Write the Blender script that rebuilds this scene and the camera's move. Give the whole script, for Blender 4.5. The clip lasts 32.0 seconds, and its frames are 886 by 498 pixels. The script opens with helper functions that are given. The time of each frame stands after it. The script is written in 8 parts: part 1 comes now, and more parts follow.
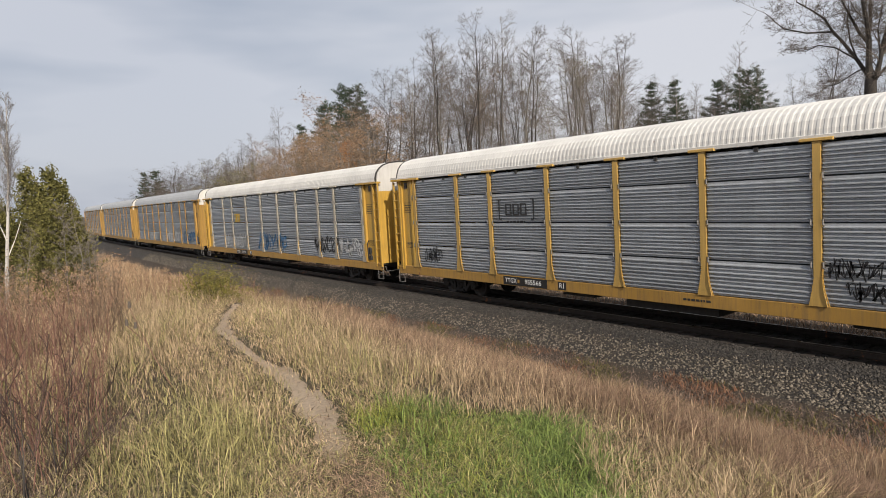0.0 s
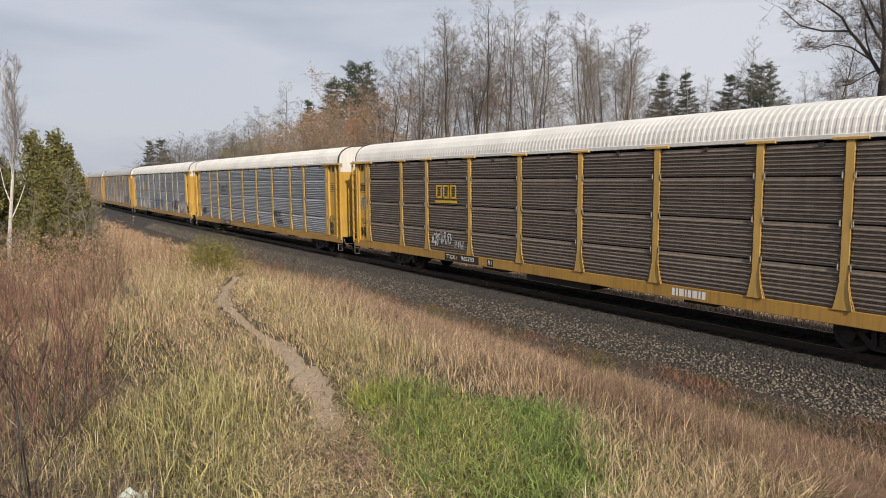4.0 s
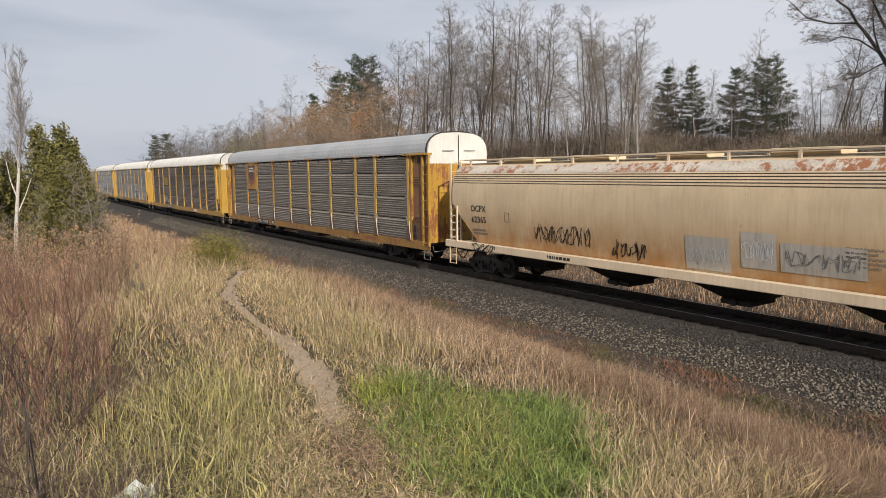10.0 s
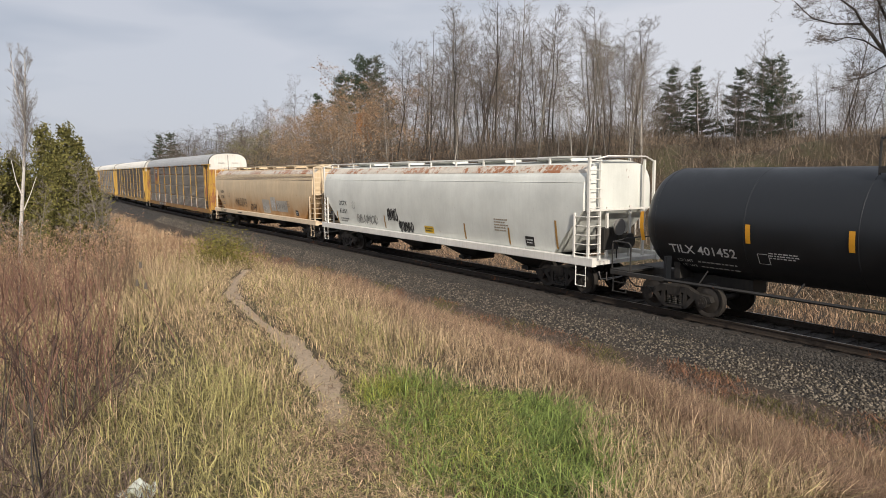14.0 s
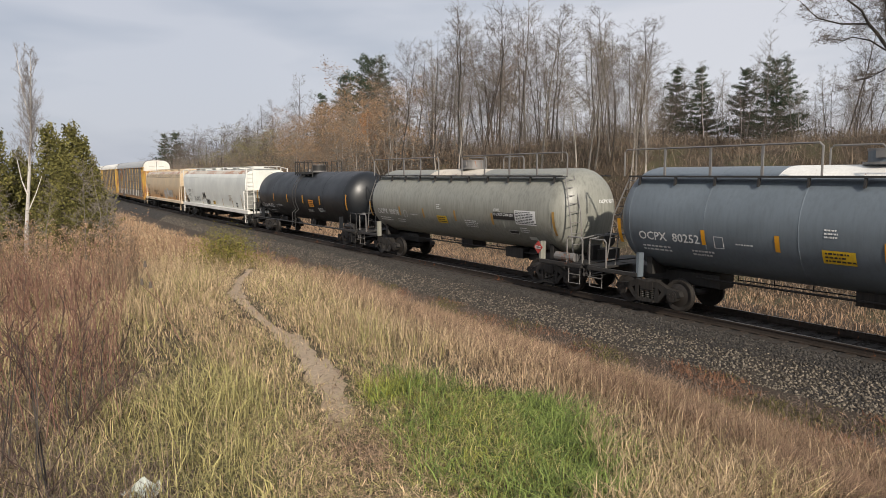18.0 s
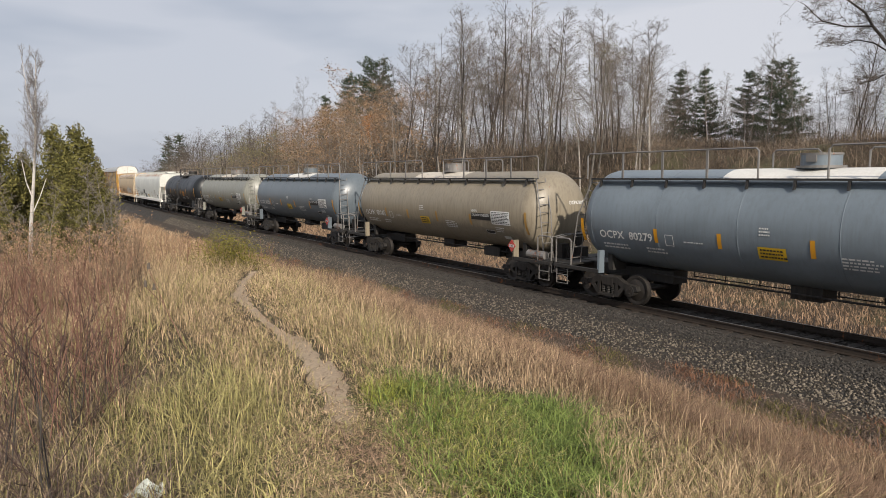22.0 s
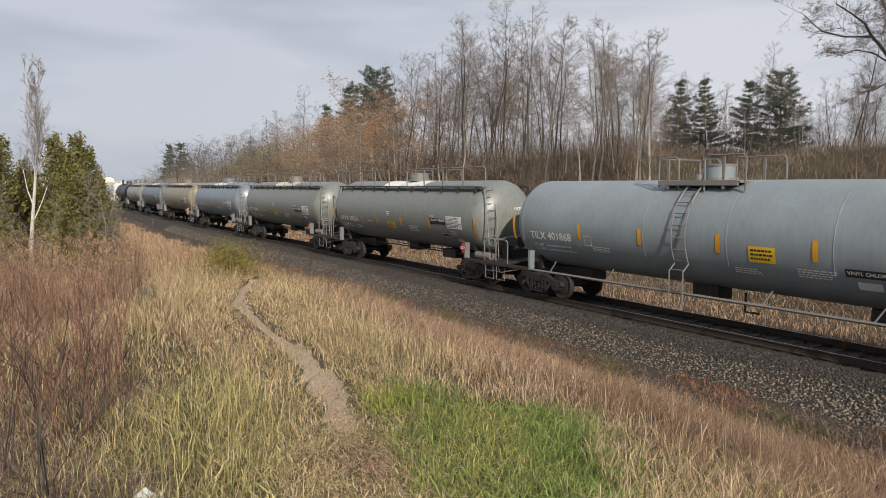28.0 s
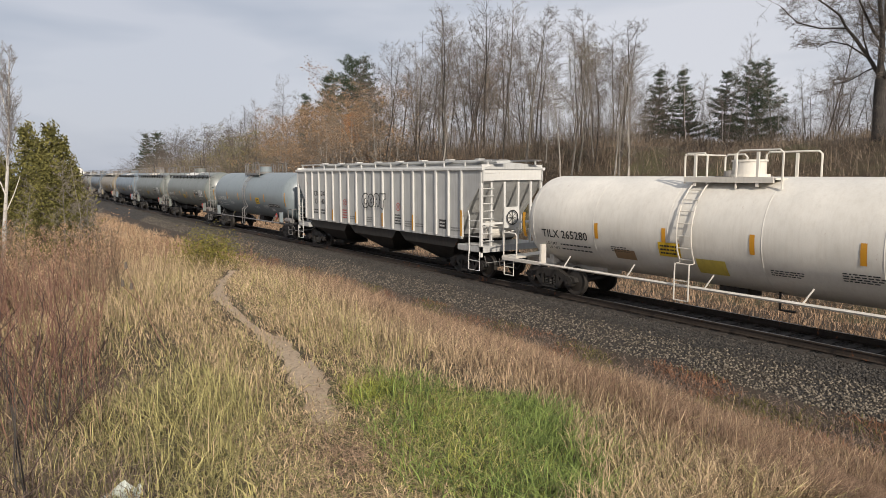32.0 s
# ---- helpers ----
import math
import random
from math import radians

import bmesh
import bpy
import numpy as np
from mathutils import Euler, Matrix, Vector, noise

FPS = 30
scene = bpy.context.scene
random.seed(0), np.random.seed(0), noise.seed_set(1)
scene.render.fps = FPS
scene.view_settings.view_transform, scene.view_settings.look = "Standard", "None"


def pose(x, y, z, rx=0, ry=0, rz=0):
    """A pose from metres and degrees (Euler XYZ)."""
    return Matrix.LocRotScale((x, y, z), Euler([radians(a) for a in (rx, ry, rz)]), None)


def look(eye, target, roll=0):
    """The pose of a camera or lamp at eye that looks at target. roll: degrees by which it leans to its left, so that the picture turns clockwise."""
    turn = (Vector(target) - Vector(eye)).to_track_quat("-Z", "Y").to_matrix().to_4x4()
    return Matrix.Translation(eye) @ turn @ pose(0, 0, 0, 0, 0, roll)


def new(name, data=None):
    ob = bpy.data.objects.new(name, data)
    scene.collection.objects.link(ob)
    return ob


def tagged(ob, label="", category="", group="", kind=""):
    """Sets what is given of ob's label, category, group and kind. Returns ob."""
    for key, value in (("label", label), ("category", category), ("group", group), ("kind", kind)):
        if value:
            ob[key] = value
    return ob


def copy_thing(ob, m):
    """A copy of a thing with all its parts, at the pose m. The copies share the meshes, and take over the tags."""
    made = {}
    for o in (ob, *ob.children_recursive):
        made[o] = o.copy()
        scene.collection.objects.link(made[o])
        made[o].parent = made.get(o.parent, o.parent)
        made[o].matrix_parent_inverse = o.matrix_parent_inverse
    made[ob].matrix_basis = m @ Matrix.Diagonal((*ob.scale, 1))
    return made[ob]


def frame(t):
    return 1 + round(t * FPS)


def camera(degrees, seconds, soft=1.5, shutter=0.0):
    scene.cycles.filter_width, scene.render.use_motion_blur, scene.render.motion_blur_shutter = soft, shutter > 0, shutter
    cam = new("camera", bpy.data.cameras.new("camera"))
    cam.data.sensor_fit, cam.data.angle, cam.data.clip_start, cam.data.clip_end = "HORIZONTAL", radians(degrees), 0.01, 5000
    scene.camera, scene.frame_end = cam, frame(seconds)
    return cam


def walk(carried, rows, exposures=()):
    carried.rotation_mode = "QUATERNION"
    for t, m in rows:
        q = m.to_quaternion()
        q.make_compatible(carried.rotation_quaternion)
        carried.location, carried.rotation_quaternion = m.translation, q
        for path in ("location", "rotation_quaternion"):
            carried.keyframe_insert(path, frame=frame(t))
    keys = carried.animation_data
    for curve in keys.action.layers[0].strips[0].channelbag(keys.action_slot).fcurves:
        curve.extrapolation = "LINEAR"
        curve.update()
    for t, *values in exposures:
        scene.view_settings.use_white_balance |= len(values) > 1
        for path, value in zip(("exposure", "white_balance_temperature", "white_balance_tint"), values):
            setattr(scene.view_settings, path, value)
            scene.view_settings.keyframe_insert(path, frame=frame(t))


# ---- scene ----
import functools

EYE = 4.02            # eye height above the rail head
TRACK = 17.0          # distance of the track's centre line
cam = camera(67.33, 32.0, soft=0.35, shutter=0.0)


def aim(yaw, pitch, roll):
    """The hand-held camera: yaw from the track's direction, pitch and roll, in degrees."""
    return pose(0, 0, EYE, 90 + pitch, 0, -yaw) @ pose(0, 0, 0, 0, 0, roll)


walk(cam, [
    (0, aim(35.33, -4.55, -3.19)), (0.5, aim(34.39, -4.80, -0.87)), (1, aim(34.53, -5.04, -0.70)), (1.5, aim(34.84, -5.71, -0.29)),
    (2, aim(34.88, -5.98, -0.56)), (2.5, aim(34.91, -6.09, -0.51)), (3, aim(34.95, -6.07, -0.29)), (3.5, aim(35.06, -6.05, -0.41)),
    (5.5, aim(34.99, -6.06, -0.69)), (6, aim(34.93, -6.07, -0.75)), (6.5, aim(34.84, -6.10, -0.87)), (7, aim(34.84, -6.23, -0.76)),
    (7.5, aim(34.80, -6.33, -0.88)), (8, aim(34.78, -6.44, -0.90)), (8.5, aim(34.70, -6.54, -0.79)), (9, aim(34.61, -6.60, -0.89)),
    (9.5, aim(34.68, -6.60, -0.68)), (10, aim(34.69, -6.56, -0.54)), (10.5, aim(34.69, -6.52, -0.47)), (11, aim(34.67, -6.51, -0.43)),
    (11.5, aim(34.60, -6.54, -0.47)), (12, aim(34.54, -6.52, -0.45)), (12.5, aim(34.48, -6.52, -0.43)), (13, aim(34.48, -6.44, -0.47)),
    (13.5, aim(34.45, -6.51, -0.30)), (14, aim(34.39, -6.56, -0.39)), (14.5, aim(34.30, -6.60, -0.45)), (16.5, aim(34.25, -6.64, -0.25)),
    (17, aim(34.17, -6.60, -0.19)), (17.5, aim(34.12, -6.58, -0.26)), (18, aim(34.05, -6.57, -0.30)), (18.5, aim(33.99, -6.50, -0.28)),
    (19, aim(33.91, -6.40, -0.36)), (19.5, aim(33.96, -6.36, -0.38)), (20, aim(33.93, -6.34, -0.13)), (20.5, aim(33.86, -6.32, -0.18)),
    (21, aim(33.78, -6.32, -0.26)), (21.5, aim(33.79, -6.34, -0.23)), (22, aim(33.78, -6.36, -0.25)), (22.5, aim(33.85, -6.34, -0.16)),
    (23, aim(33.75, -6.23, -0.21)), (23.5, aim(33.74, -6.15, -0.20)), (24, aim(33.71, -6.11, -0.14)), (24.5, aim(33.71, -5.99, -0.17)),
    (25, aim(33.74, -5.87, -0.11)), (25.5, aim(33.75, -5.85, -0.05)), (27.5, aim(33.75, -5.67, -0.13)), (28, aim(33.75, -5.63, -0.13)),
    (28.5, aim(33.78, -5.67, -0.15)), (29, aim(33.78, -5.67, -0.13)), (29.5, aim(33.78, -5.66, -0.14)), (30, aim(33.79, -5.64, -0.27)),
    (30.5, aim(33.74, -5.67, -0.15)), (31, aim(33.83, -5.69, -0.16)), (31.5, aim(34.33, -6.31, 1.05)), (32, aim(35.41, -6.48, -0.12)),
], exposures=[(0, 0.0, 6500, 10), (32, 0.0, 6500, 10)])

# way of the train along the track, metres at each full second
RUN = [-1.35, 6.96, 15.27, 23.59, 31.9, 40.22, 48.6, 56.78, 65.0, 73.35, 81.8, 90.12, 98.46, 106.79, 115.16, 123.6, 132.06, 140.51, 148.92, 157.33, 165.67, 174.11, 182.69, 191.29, 199.77, 208.26, 216.63, 224.98, 233.41, 242.03, 250.53, 258.95, 267.31]



def sway(y):
    """The line bends away from the viewer past 47 m: sideways offset of its centre line."""
    u = np.clip(np.asarray(y, float) - 47, 0, 190)
    return 0.000296 * u * u + 0.11248 * np.clip(np.asarray(y, float) - 237, 0, None)


def on_track(y):
    """A pose on the track's centre line at y, turned along it."""
    return pose(TRACK + float(sway(y)), y, 0, 0, 0, -math.degrees(math.atan(0.000592 * min(max(y - 47, 0), 190))))


# ---------------------------------------------------------------- light
SUN_FROM = Vector((-0.27, -0.86, 0.50)).normalized()
SUN_EL = math.asin(SUN_FROM.z)
SUN_ROT = math.atan2(SUN_FROM.x, SUN_FROM.y)


def make_world():
    w = bpy.data.worlds.new("overcast_sky")
    scene.world = w
    w.use_nodes = True
    nt = w.node_tree
    nd, ln = nt.nodes, nt.links
    bg = nd["Background"]
    sky = nd.new("ShaderNodeTexSky")
    sky.sky_type, sky.sun_disc = "NISHITA", False
    sky.sun_elevation, sky.sun_rotation = SUN_EL, SUN_ROT
    sky.air_density, sky.dust_density = 1.0, 3.0
    dim = nd.new("ShaderNodeVectorMath")
    dim.operation = "SCALE"
    dim.inputs[3].default_value = 0.10
    ln.new(sky.outputs[0], dim.inputs[0])
    # stratus layers: noise stretched along the horizon
    co = nd.new("ShaderNodeTexCoord")
    mp = nd.new("ShaderNodeMapping")
    mp.inputs["Scale"].default_value = (1.1, 1.1, 5.0)
    mp.inputs["Rotation"].default_value = (0.10, -0.06, 0.4)
    ln.new(co.outputs["Generated"], mp.inputs[0])
    n1 = nd.new("ShaderNodeTexNoise")
    n1.inputs["Scale"].default_value, n1.inputs["Detail"].default_value = 1.5, 4
    n1.inputs["Roughness"].default_value = 0.48
    ln.new(mp.outputs[0], n1.inputs[0])
    rp = nd.new("ShaderNodeValToRGB")
    e = rp.color_ramp.elements
    e[0].position, e[0].color = 0.36, (0.42, 0.475, 0.57, 1)
    e[1].position, e[1].color = 0.60, (0.735, 0.745, 0.80, 1)
    ln.new(n1.outputs[0], rp.inputs[0])
    mix = nd.new("ShaderNodeMix")
    mix.data_type = "RGBA"
    mix.inputs[0].default_value = 0.88
    ln.new(dim.outputs[0], mix.inputs[6])
    ln.new(rp.outputs[0], mix.inputs[7])
    # thicker, bluer cloud low down along the line
    dot = nd.new("ShaderNodeVectorMath")
    dot.operation = "DOT_PRODUCT"
    dot.inputs[1].default_value = Vector((0.16, 0.98, 0.06)).normalized()
    ln.new(co.outputs["Generated"], dot.inputs[0])
    rg = nd.new("ShaderNodeMapRange")
    rg.interpolation_type = "SMOOTHSTEP"
    rg.inputs[1].default_value, rg.inputs[2].default_value, rg.inputs[4].default_value = 0.90, 1.0, 0.40
    ln.new(dot.outputs["Value"], rg.inputs[0])
    low = nd.new("ShaderNodeMix")
    low.data_type, low.blend_type = "RGBA", "MULTIPLY"
    low.inputs[7].default_value = (0.62, 0.68, 0.76, 1)
    ln.new(rg.outputs[0], low.inputs[0])
    ln.new(mix.outputs[2], low.inputs[6])
    ln.new(low.outputs[2], bg.inputs[0])
    bg.inputs[1].default_value = 0.98


make_world()
sun = new("sun", bpy.data.lights.new("sun", "SUN"))
sun.data.energy, sun.data.angle, sun.data.color = 4.7, radians(1.2), (1.0, 0.91, 0.79)
sun.matrix_world = look(SUN_FROM * 50, (0, 0, 0))

# ---------------------------------------------------------------- materials


def material(name):
    m = bpy.data.materials.new(name)
    m.use_nodes = True
    return m, m.node_tree.nodes, m.node_tree.links, m.node_tree.nodes["Principled BSDF"]


def coords(nd, ln, scale=(1, 1, 1), kind="Object"):
    co, mp = nd.new("ShaderNodeTexCoord"), nd.new("ShaderNodeMapping")
    mp.inputs["Scale"].default_value = scale
    ln.new(co.outputs[kind], mp.inputs[0])
    return mp.outputs[0]


def noise_at(nd, ln, vec, scale, detail=4, rough=0.6):
    n = nd.new("ShaderNodeTexNoise")
    n.inputs["Scale"].default_value, n.inputs["Detail"].default_value, n.inputs["Roughness"].default_value = scale, detail, rough
    ln.new(vec, n.inputs["Vector"])
    return n.outputs["Fac"]


def ramp(nd, ln, fac, lo, hi, a=0.0, b=1.0):
    r = nd.new("ShaderNodeMapRange")
    r.inputs[1].default_value, r.inputs[2].default_value = lo, hi
    r.inputs[3].default_value, r.inputs[4].default_value = a, b
    ln.new(fac, r.inputs[0])
    return r.outputs[0]


def blend(nd, ln, fac, a, b, mode="MIX"):
    m = nd.new("ShaderNodeMix")
    m.data_type, m.blend_type = "RGBA", mode
    for socket, value in ((m.inputs[0], fac), (m.inputs[6], a), (m.inputs[7], b)):
        if isinstance(value, (int, float)):
            socket.default_value = value
        elif isinstance(value, tuple):
            socket.default_value = (*value[:3], 1)
        else:
            ln.new(value, socket)
    return m.outputs[2]


def bump(nd, ln, p, fac, strength, distance):
    b = nd.new("ShaderNodeBump")
    b.inputs["Strength"].default_value, b.inputs["Distance"].default_value = strength, distance
    ln.new(fac, b.inputs["Height"])
    ln.new(b.outputs[0], p.inputs["Normal"])


def times(nd, ln, a, b):
    m = nd.new("ShaderNodeMath")
    m.operation = "MULTIPLY"
    for k, v in ((0, a), (1, b)):
        if isinstance(v, (int, float)):
            m.inputs[k].default_value = v
        else:
            ln.new(v, m.inputs[k])
    return m.outputs[0]


@functools.lru_cache(None)
def paint(name, col, rust=0.2, grime=0.3, rough=0.5, metal=0.0, rustcol=(0.16, 0.06, 0.025), grimecol=(0.09, 0.075, 0.06), patch=1.2, low=None):
    """Weathered paint on steel: faded blotches, streaks that run down, rust blooms and fine grain."""
    m, nd, ln, p = material(name)
    v = coords(nd, ln)
    big = noise_at(nd, ln, v, 0.7, 5)
    c = blend(nd, ln, ramp(nd, ln, big, 0.3, 0.7), tuple(x * 0.86 for x in col), tuple(min(1, x * 1.1) for x in col))
    st = noise_at(nd, ln, coords(nd, ln, (5.0, 5.0, 0.35)), 2.2, 5, 0.65)
    c = blend(nd, ln, times(nd, ln, ramp(nd, ln, st, 0.45, 0.78), grime), c, grimecol)
    if rust > 0:
        r1 = noise_at(nd, ln, v, patch, 8, 0.72)
        r2 = noise_at(nd, ln, coords(nd, ln, (3, 3, 0.8)), patch * 2.5, 6, 0.7)
        mask = ramp(nd, ln, times(nd, ln, r1, r2), 0.40 - 0.24 * rust, 0.44 - 0.22 * rust)
        c = blend(nd, ln, mask, c, blend(nd, ln, r2, rustcol, tuple(x * 1.9 for x in rustcol)))
    if low:
        # stain that has run down and gathered along the sill
        sx = nd.new("ShaderNodeSeparateXYZ")
        ln.new(v, sx.inputs[0])
        k = times(nd, ln, ramp(nd, ln, sx.outputs[2], 2.9, 1.3), ramp(nd, ln, noise_at(nd, ln, coords(nd, ln, (1, 0.5, 0.18)), 2.0, 6, 0.7), 0.3, 0.6, 0.25, 1.2))
        c = blend(nd, ln, k, c, low)
    fine = noise_at(nd, ln, v, 45, 3)
    c = blend(nd, ln, 0.16, c, blend(nd, ln, ramp(nd, ln, fine, 0.3, 0.7), (0.55, 0.55, 0.55), (1, 1, 1)), "MULTIPLY")
    info = nd.new("ShaderNodeObjectInfo")
    c = blend(nd, ln, 1.0, c, blend(nd, ln, info.outputs["Random"], (0.9, 0.9, 0.9), (1.06, 1.06, 1.06)), "MULTIPLY")
    ln.new(c, p.inputs["Base Color"])
    ln.new(ramp(nd, ln, big, 0.3, 0.7, rough - 0.08, rough + 0.12), p.inputs["Roughness"])
    p.inputs["Metallic"].default_value = metal
    bump(nd, ln, p, fine, 0.15, 0.004)
    return m


@functools.lru_cache(None)
def natural(name, a, b, scale=3.0, rough=0.9, islands=0.6):
    """Plant matter and soil: colours spread from piece to piece and in broad drifts."""
    m, nd, ln, p = material(name)
    v = coords(nd, ln)
    n = noise_at(nd, ln, v, scale, 4)
    g = nd.new("ShaderNodeNewGeometry")
    fac = blend(nd, ln, islands, n, g.outputs["Random Per Island"])
    c = blend(nd, ln, fac, a, b)
    ln.new(c, p.inputs["Base Color"])
    p.inputs["Roughness"].default_value = rough
    p.inputs["Specular IOR Level"].default_value = 0.25
    return m


def bark(name, dark, light, bands=0.0):
    m, nd, ln, p = material(name)
    n = noise_at(nd, ln, coords(nd, ln, (6, 6, 1.2)), 3.0, 6, 0.7)
    c = blend(nd, ln, ramp(nd, ln, n, 0.3, 0.7), dark, light)
    if bands:
        k = noise_at(nd, ln, coords(nd, ln, (2, 2, 9)), 2.0, 3)
        c = blend(nd, ln, times(nd, ln, ramp(nd, ln, k, 0.58, 0.66), bands), c, (0.05, 0.045, 0.04))
    info = nd.new("ShaderNodeObjectInfo")
    c = blend(nd, ln, 1.0, c, blend(nd, ln, info.outputs["Random"], (0.75, 0.74, 0.74), (1.15, 1.12, 1.1)), "MULTIPLY")
    ln.new(c, p.inputs["Base Color"])
    p.inputs["Roughness"].default_value = 0.9
    bump(nd, ln, p, n, 0.5, 0.02)
    return m


def ground_material():
    """Earth, thatch and leaf litter: tan and brown with moss-green drifts."""
    m, nd, ln, p = material("meadow_soil")
    v = coords(nd, ln)
    n1, n2, n3 = noise_at(nd, ln, v, 0.35, 4), noise_at(nd, ln, v, 5, 6, 0.7), noise_at(nd, ln, v, 40, 4, 0.7)
    c = blend(nd, ln, ramp(nd, ln, n2, 0.3, 0.7), (0.026, 0.018, 0.010), (0.11, 0.076, 0.042))
    c = blend(nd, ln, times(nd, ln, ramp(nd, ln, n1, 0.5, 0.62), 0.5), c, (0.10, 0.11, 0.04))
    c = blend(nd, ln, ramp(nd, ln, n3, 0.35, 0.7, 0.0, 0.5), c, (0.05, 0.038, 0.025))
    # fines and cinders washed down from the track bed
    sx = nd.new("ShaderNodeSeparateXYZ")
    ln.new(v, sx.inputs[0])
    far = times(nd, ln, ramp(nd, ln, sx.outputs[0], 10.6, 12.4), ramp(nd, ln, sx.outputs[0], 24.0, 21.0))
    far = ramp(nd, ln, times(nd, ln, far, ramp(nd, ln, n2, 0.2, 0.6, 0.5, 1.3)), 0.35, 0.75)
    c = blend(nd, ln, far, c, blend(nd, ln, n3, (0.020, 0.014, 0.010), (0.080, 0.058, 0.040)))
    ln.new(c, p.inputs["Base Color"])
    p.inputs["Roughness"].default_value = 0.95
    bump(nd, ln, p, n3, 0.8, 0.04)
    return m


def ballast_material():
    """Crushed grey stone seen as a bed."""
    m, nd, ln, p = material("ballast_bed_stone")
    v = coords(nd, ln)
    vo = nd.new("ShaderNodeTexVoronoi")
    vo.inputs["Scale"].default_value = 19
    ln.new(v, vo.inputs["Vector"])
    c = blend(nd, ln, vo.outputs["Color"], (0.022, 0.019, 0.016), (0.095, 0.083, 0.070))
    # shade in the gaps between stones, painted as darker cell edges
    c = blend(nd, ln, ramp(nd, ln, vo.outputs["Distance"], 0.25, 0.7), c, (0.025, 0.022, 0.02))
    c = blend(nd, ln, ramp(nd, ln, noise_at(nd, ln, v, 0.8, 4), 0.5, 0.7, 0, 0.5), c, (0.075, 0.056, 0.040))
    ln.new(c, p.inputs["Base Color"])
    p.inputs["Roughness"].default_value = 0.9
    bump(nd, ln, p, vo.outputs["Distance"], 1.0, -0.05)
    return m


YELLOW = paint("weathered_yellow_paint", (0.52, 0.31, 0.055), 0.12, 0.35, 0.45)
YELLOW_RUST = paint("rusted_yellow_paint", (0.46, 0.26, 0.035), 0.62, 0.6, 0.55, patch=0.9)
YELLOW_OLD = paint("dull_yellow_paint", (0.42, 0.24, 0.05), 0.30, 0.5, 0.5)
SILVER = paint("galvanised_panel", (0.385, 0.405, 0.43), 0.0, 0.3, 0.42, 0.2, grimecol=(0.13, 0.12, 0.108))
BROWNED = paint("sooty_brown_panel", (0.33, 0.295, 0.255), 0.04, 0.45, 0.45, 0.2, grimecol=(0.075, 0.056, 0.044))
BROWN_PANEL = paint("dark_brown_stained_panel", (0.225, 0.185, 0.155), 0.05, 0.5, 0.5, 0.15, grimecol=(0.055, 0.04, 0.032))
ROOF_WHITE = paint("white_roof_steel", (0.62, 0.605, 0.57), 0.04, 0.3, 0.5, grimecol=(0.3, 0.26, 0.22))
ROOF_GREY = paint("grey_roof_steel", (0.42, 0.43, 0.44), 0.04, 0.35, 0.45, 0.3, grimecol=(0.16, 0.14, 0.12))
WHITE = paint("white_car_paint", (0.74, 0.72, 0.67), 0.06, 0.25, 0.45, grimecol=(0.34, 0.28, 0.2))
LIGHT_GREY = paint("light_grey_car_paint", (0.70, 0.71, 0.66), 0.03, 0.12, 0.45, grimecol=(0.32, 0.29, 0.24))
RIB_GREY = paint("ribbed_hopper_grey", (0.45, 0.45, 0.435), 0.03, 0.4, 0.5, grimecol=(0.17, 0.15, 0.13))
RIB_PALE = paint("pale_lit_rib_grey", (0.60, 0.59, 0.56), 0.03, 0.2, 0.5, grimecol=(0.34, 0.31, 0.26))
TAN = paint("sun_faded_tan_paint", (0.70, 0.55, 0.36), 0.10, 0.35, 0.55, grimecol=(0.36, 0.20, 0.09), rustcol=(0.24, 0.09, 0.03), low=(0.46, 0.24, 0.085))
TAN_PALE = paint("tan_sill_paint", (0.68, 0.55, 0.39), 0.12, 0.3, 0.55, grimecol=(0.3, 0.17, 0.08))
RUST_TOP = paint("rust_streaked_roof", (0.58, 0.52, 0.44), 0.62, 0.45, 0.6, rustcol=(0.20, 0.08, 0.032), patch=0.8)
BLACK_TANK = paint("black_tank_paint", (0.010, 0.012, 0.015), 0.0, 0.10, 0.42, grimecol=(0.03, 0.028, 0.026))
BLUE_TANK = paint("blue_grey_tank_paint", (0.165, 0.20, 0.23), 0.0, 0.25, 0.36, grimecol=(0.07, 0.07, 0.068))
DARK_BLUE_TANK = paint("slate_tank_paint", (0.135, 0.162, 0.185), 0.0, 0.3, 0.36, grimecol=(0.05, 0.05, 0.05))
TAUPE_TANK = paint("soiled_taupe_tank_paint", (0.29, 0.25, 0.185), 0.03, 0.6, 0.42, grimecol=(0.13, 0.10, 0.065))
GREY_TANK = paint("sooty_grey_tank_paint", (0.28, 0.28, 0.24), 0.0, 0.6, 0.42, grimecol=(0.09, 0.085, 0.07))
SAGE_TANK = paint("sage_grey_tank_paint", (0.185, 0.20, 0.185), 0.0, 0.45, 0.4, grimecol=(0.075, 0.072, 0.064))
MIST_TANK = paint("mist_grey_tank_paint", (0.215, 0.25, 0.265), 0.0, 0.30, 0.40, grimecol=(0.10, 0.10, 0.095))
SPRING_STEEL = paint("worn_spring_steel", (0.050, 0.046, 0.042), 0.15, 0.3, 0.5)
SLOPE_DARK = paint("rusty_slope_steel", (0.075, 0.055, 0.043), 0.4, 0.4, 0.7)
SILL_OCHRE = paint("grimy_ochre_sill", (0.38, 0.215, 0.045), 0.25, 0.6, 0.55, rustcol=(0.12, 0.05, 0.025))
SILL_RUST = paint("rusted_ochre_sill", (0.34, 0.18, 0.04), 0.55, 0.7, 0.6, rustcol=(0.14, 0.06, 0.03))
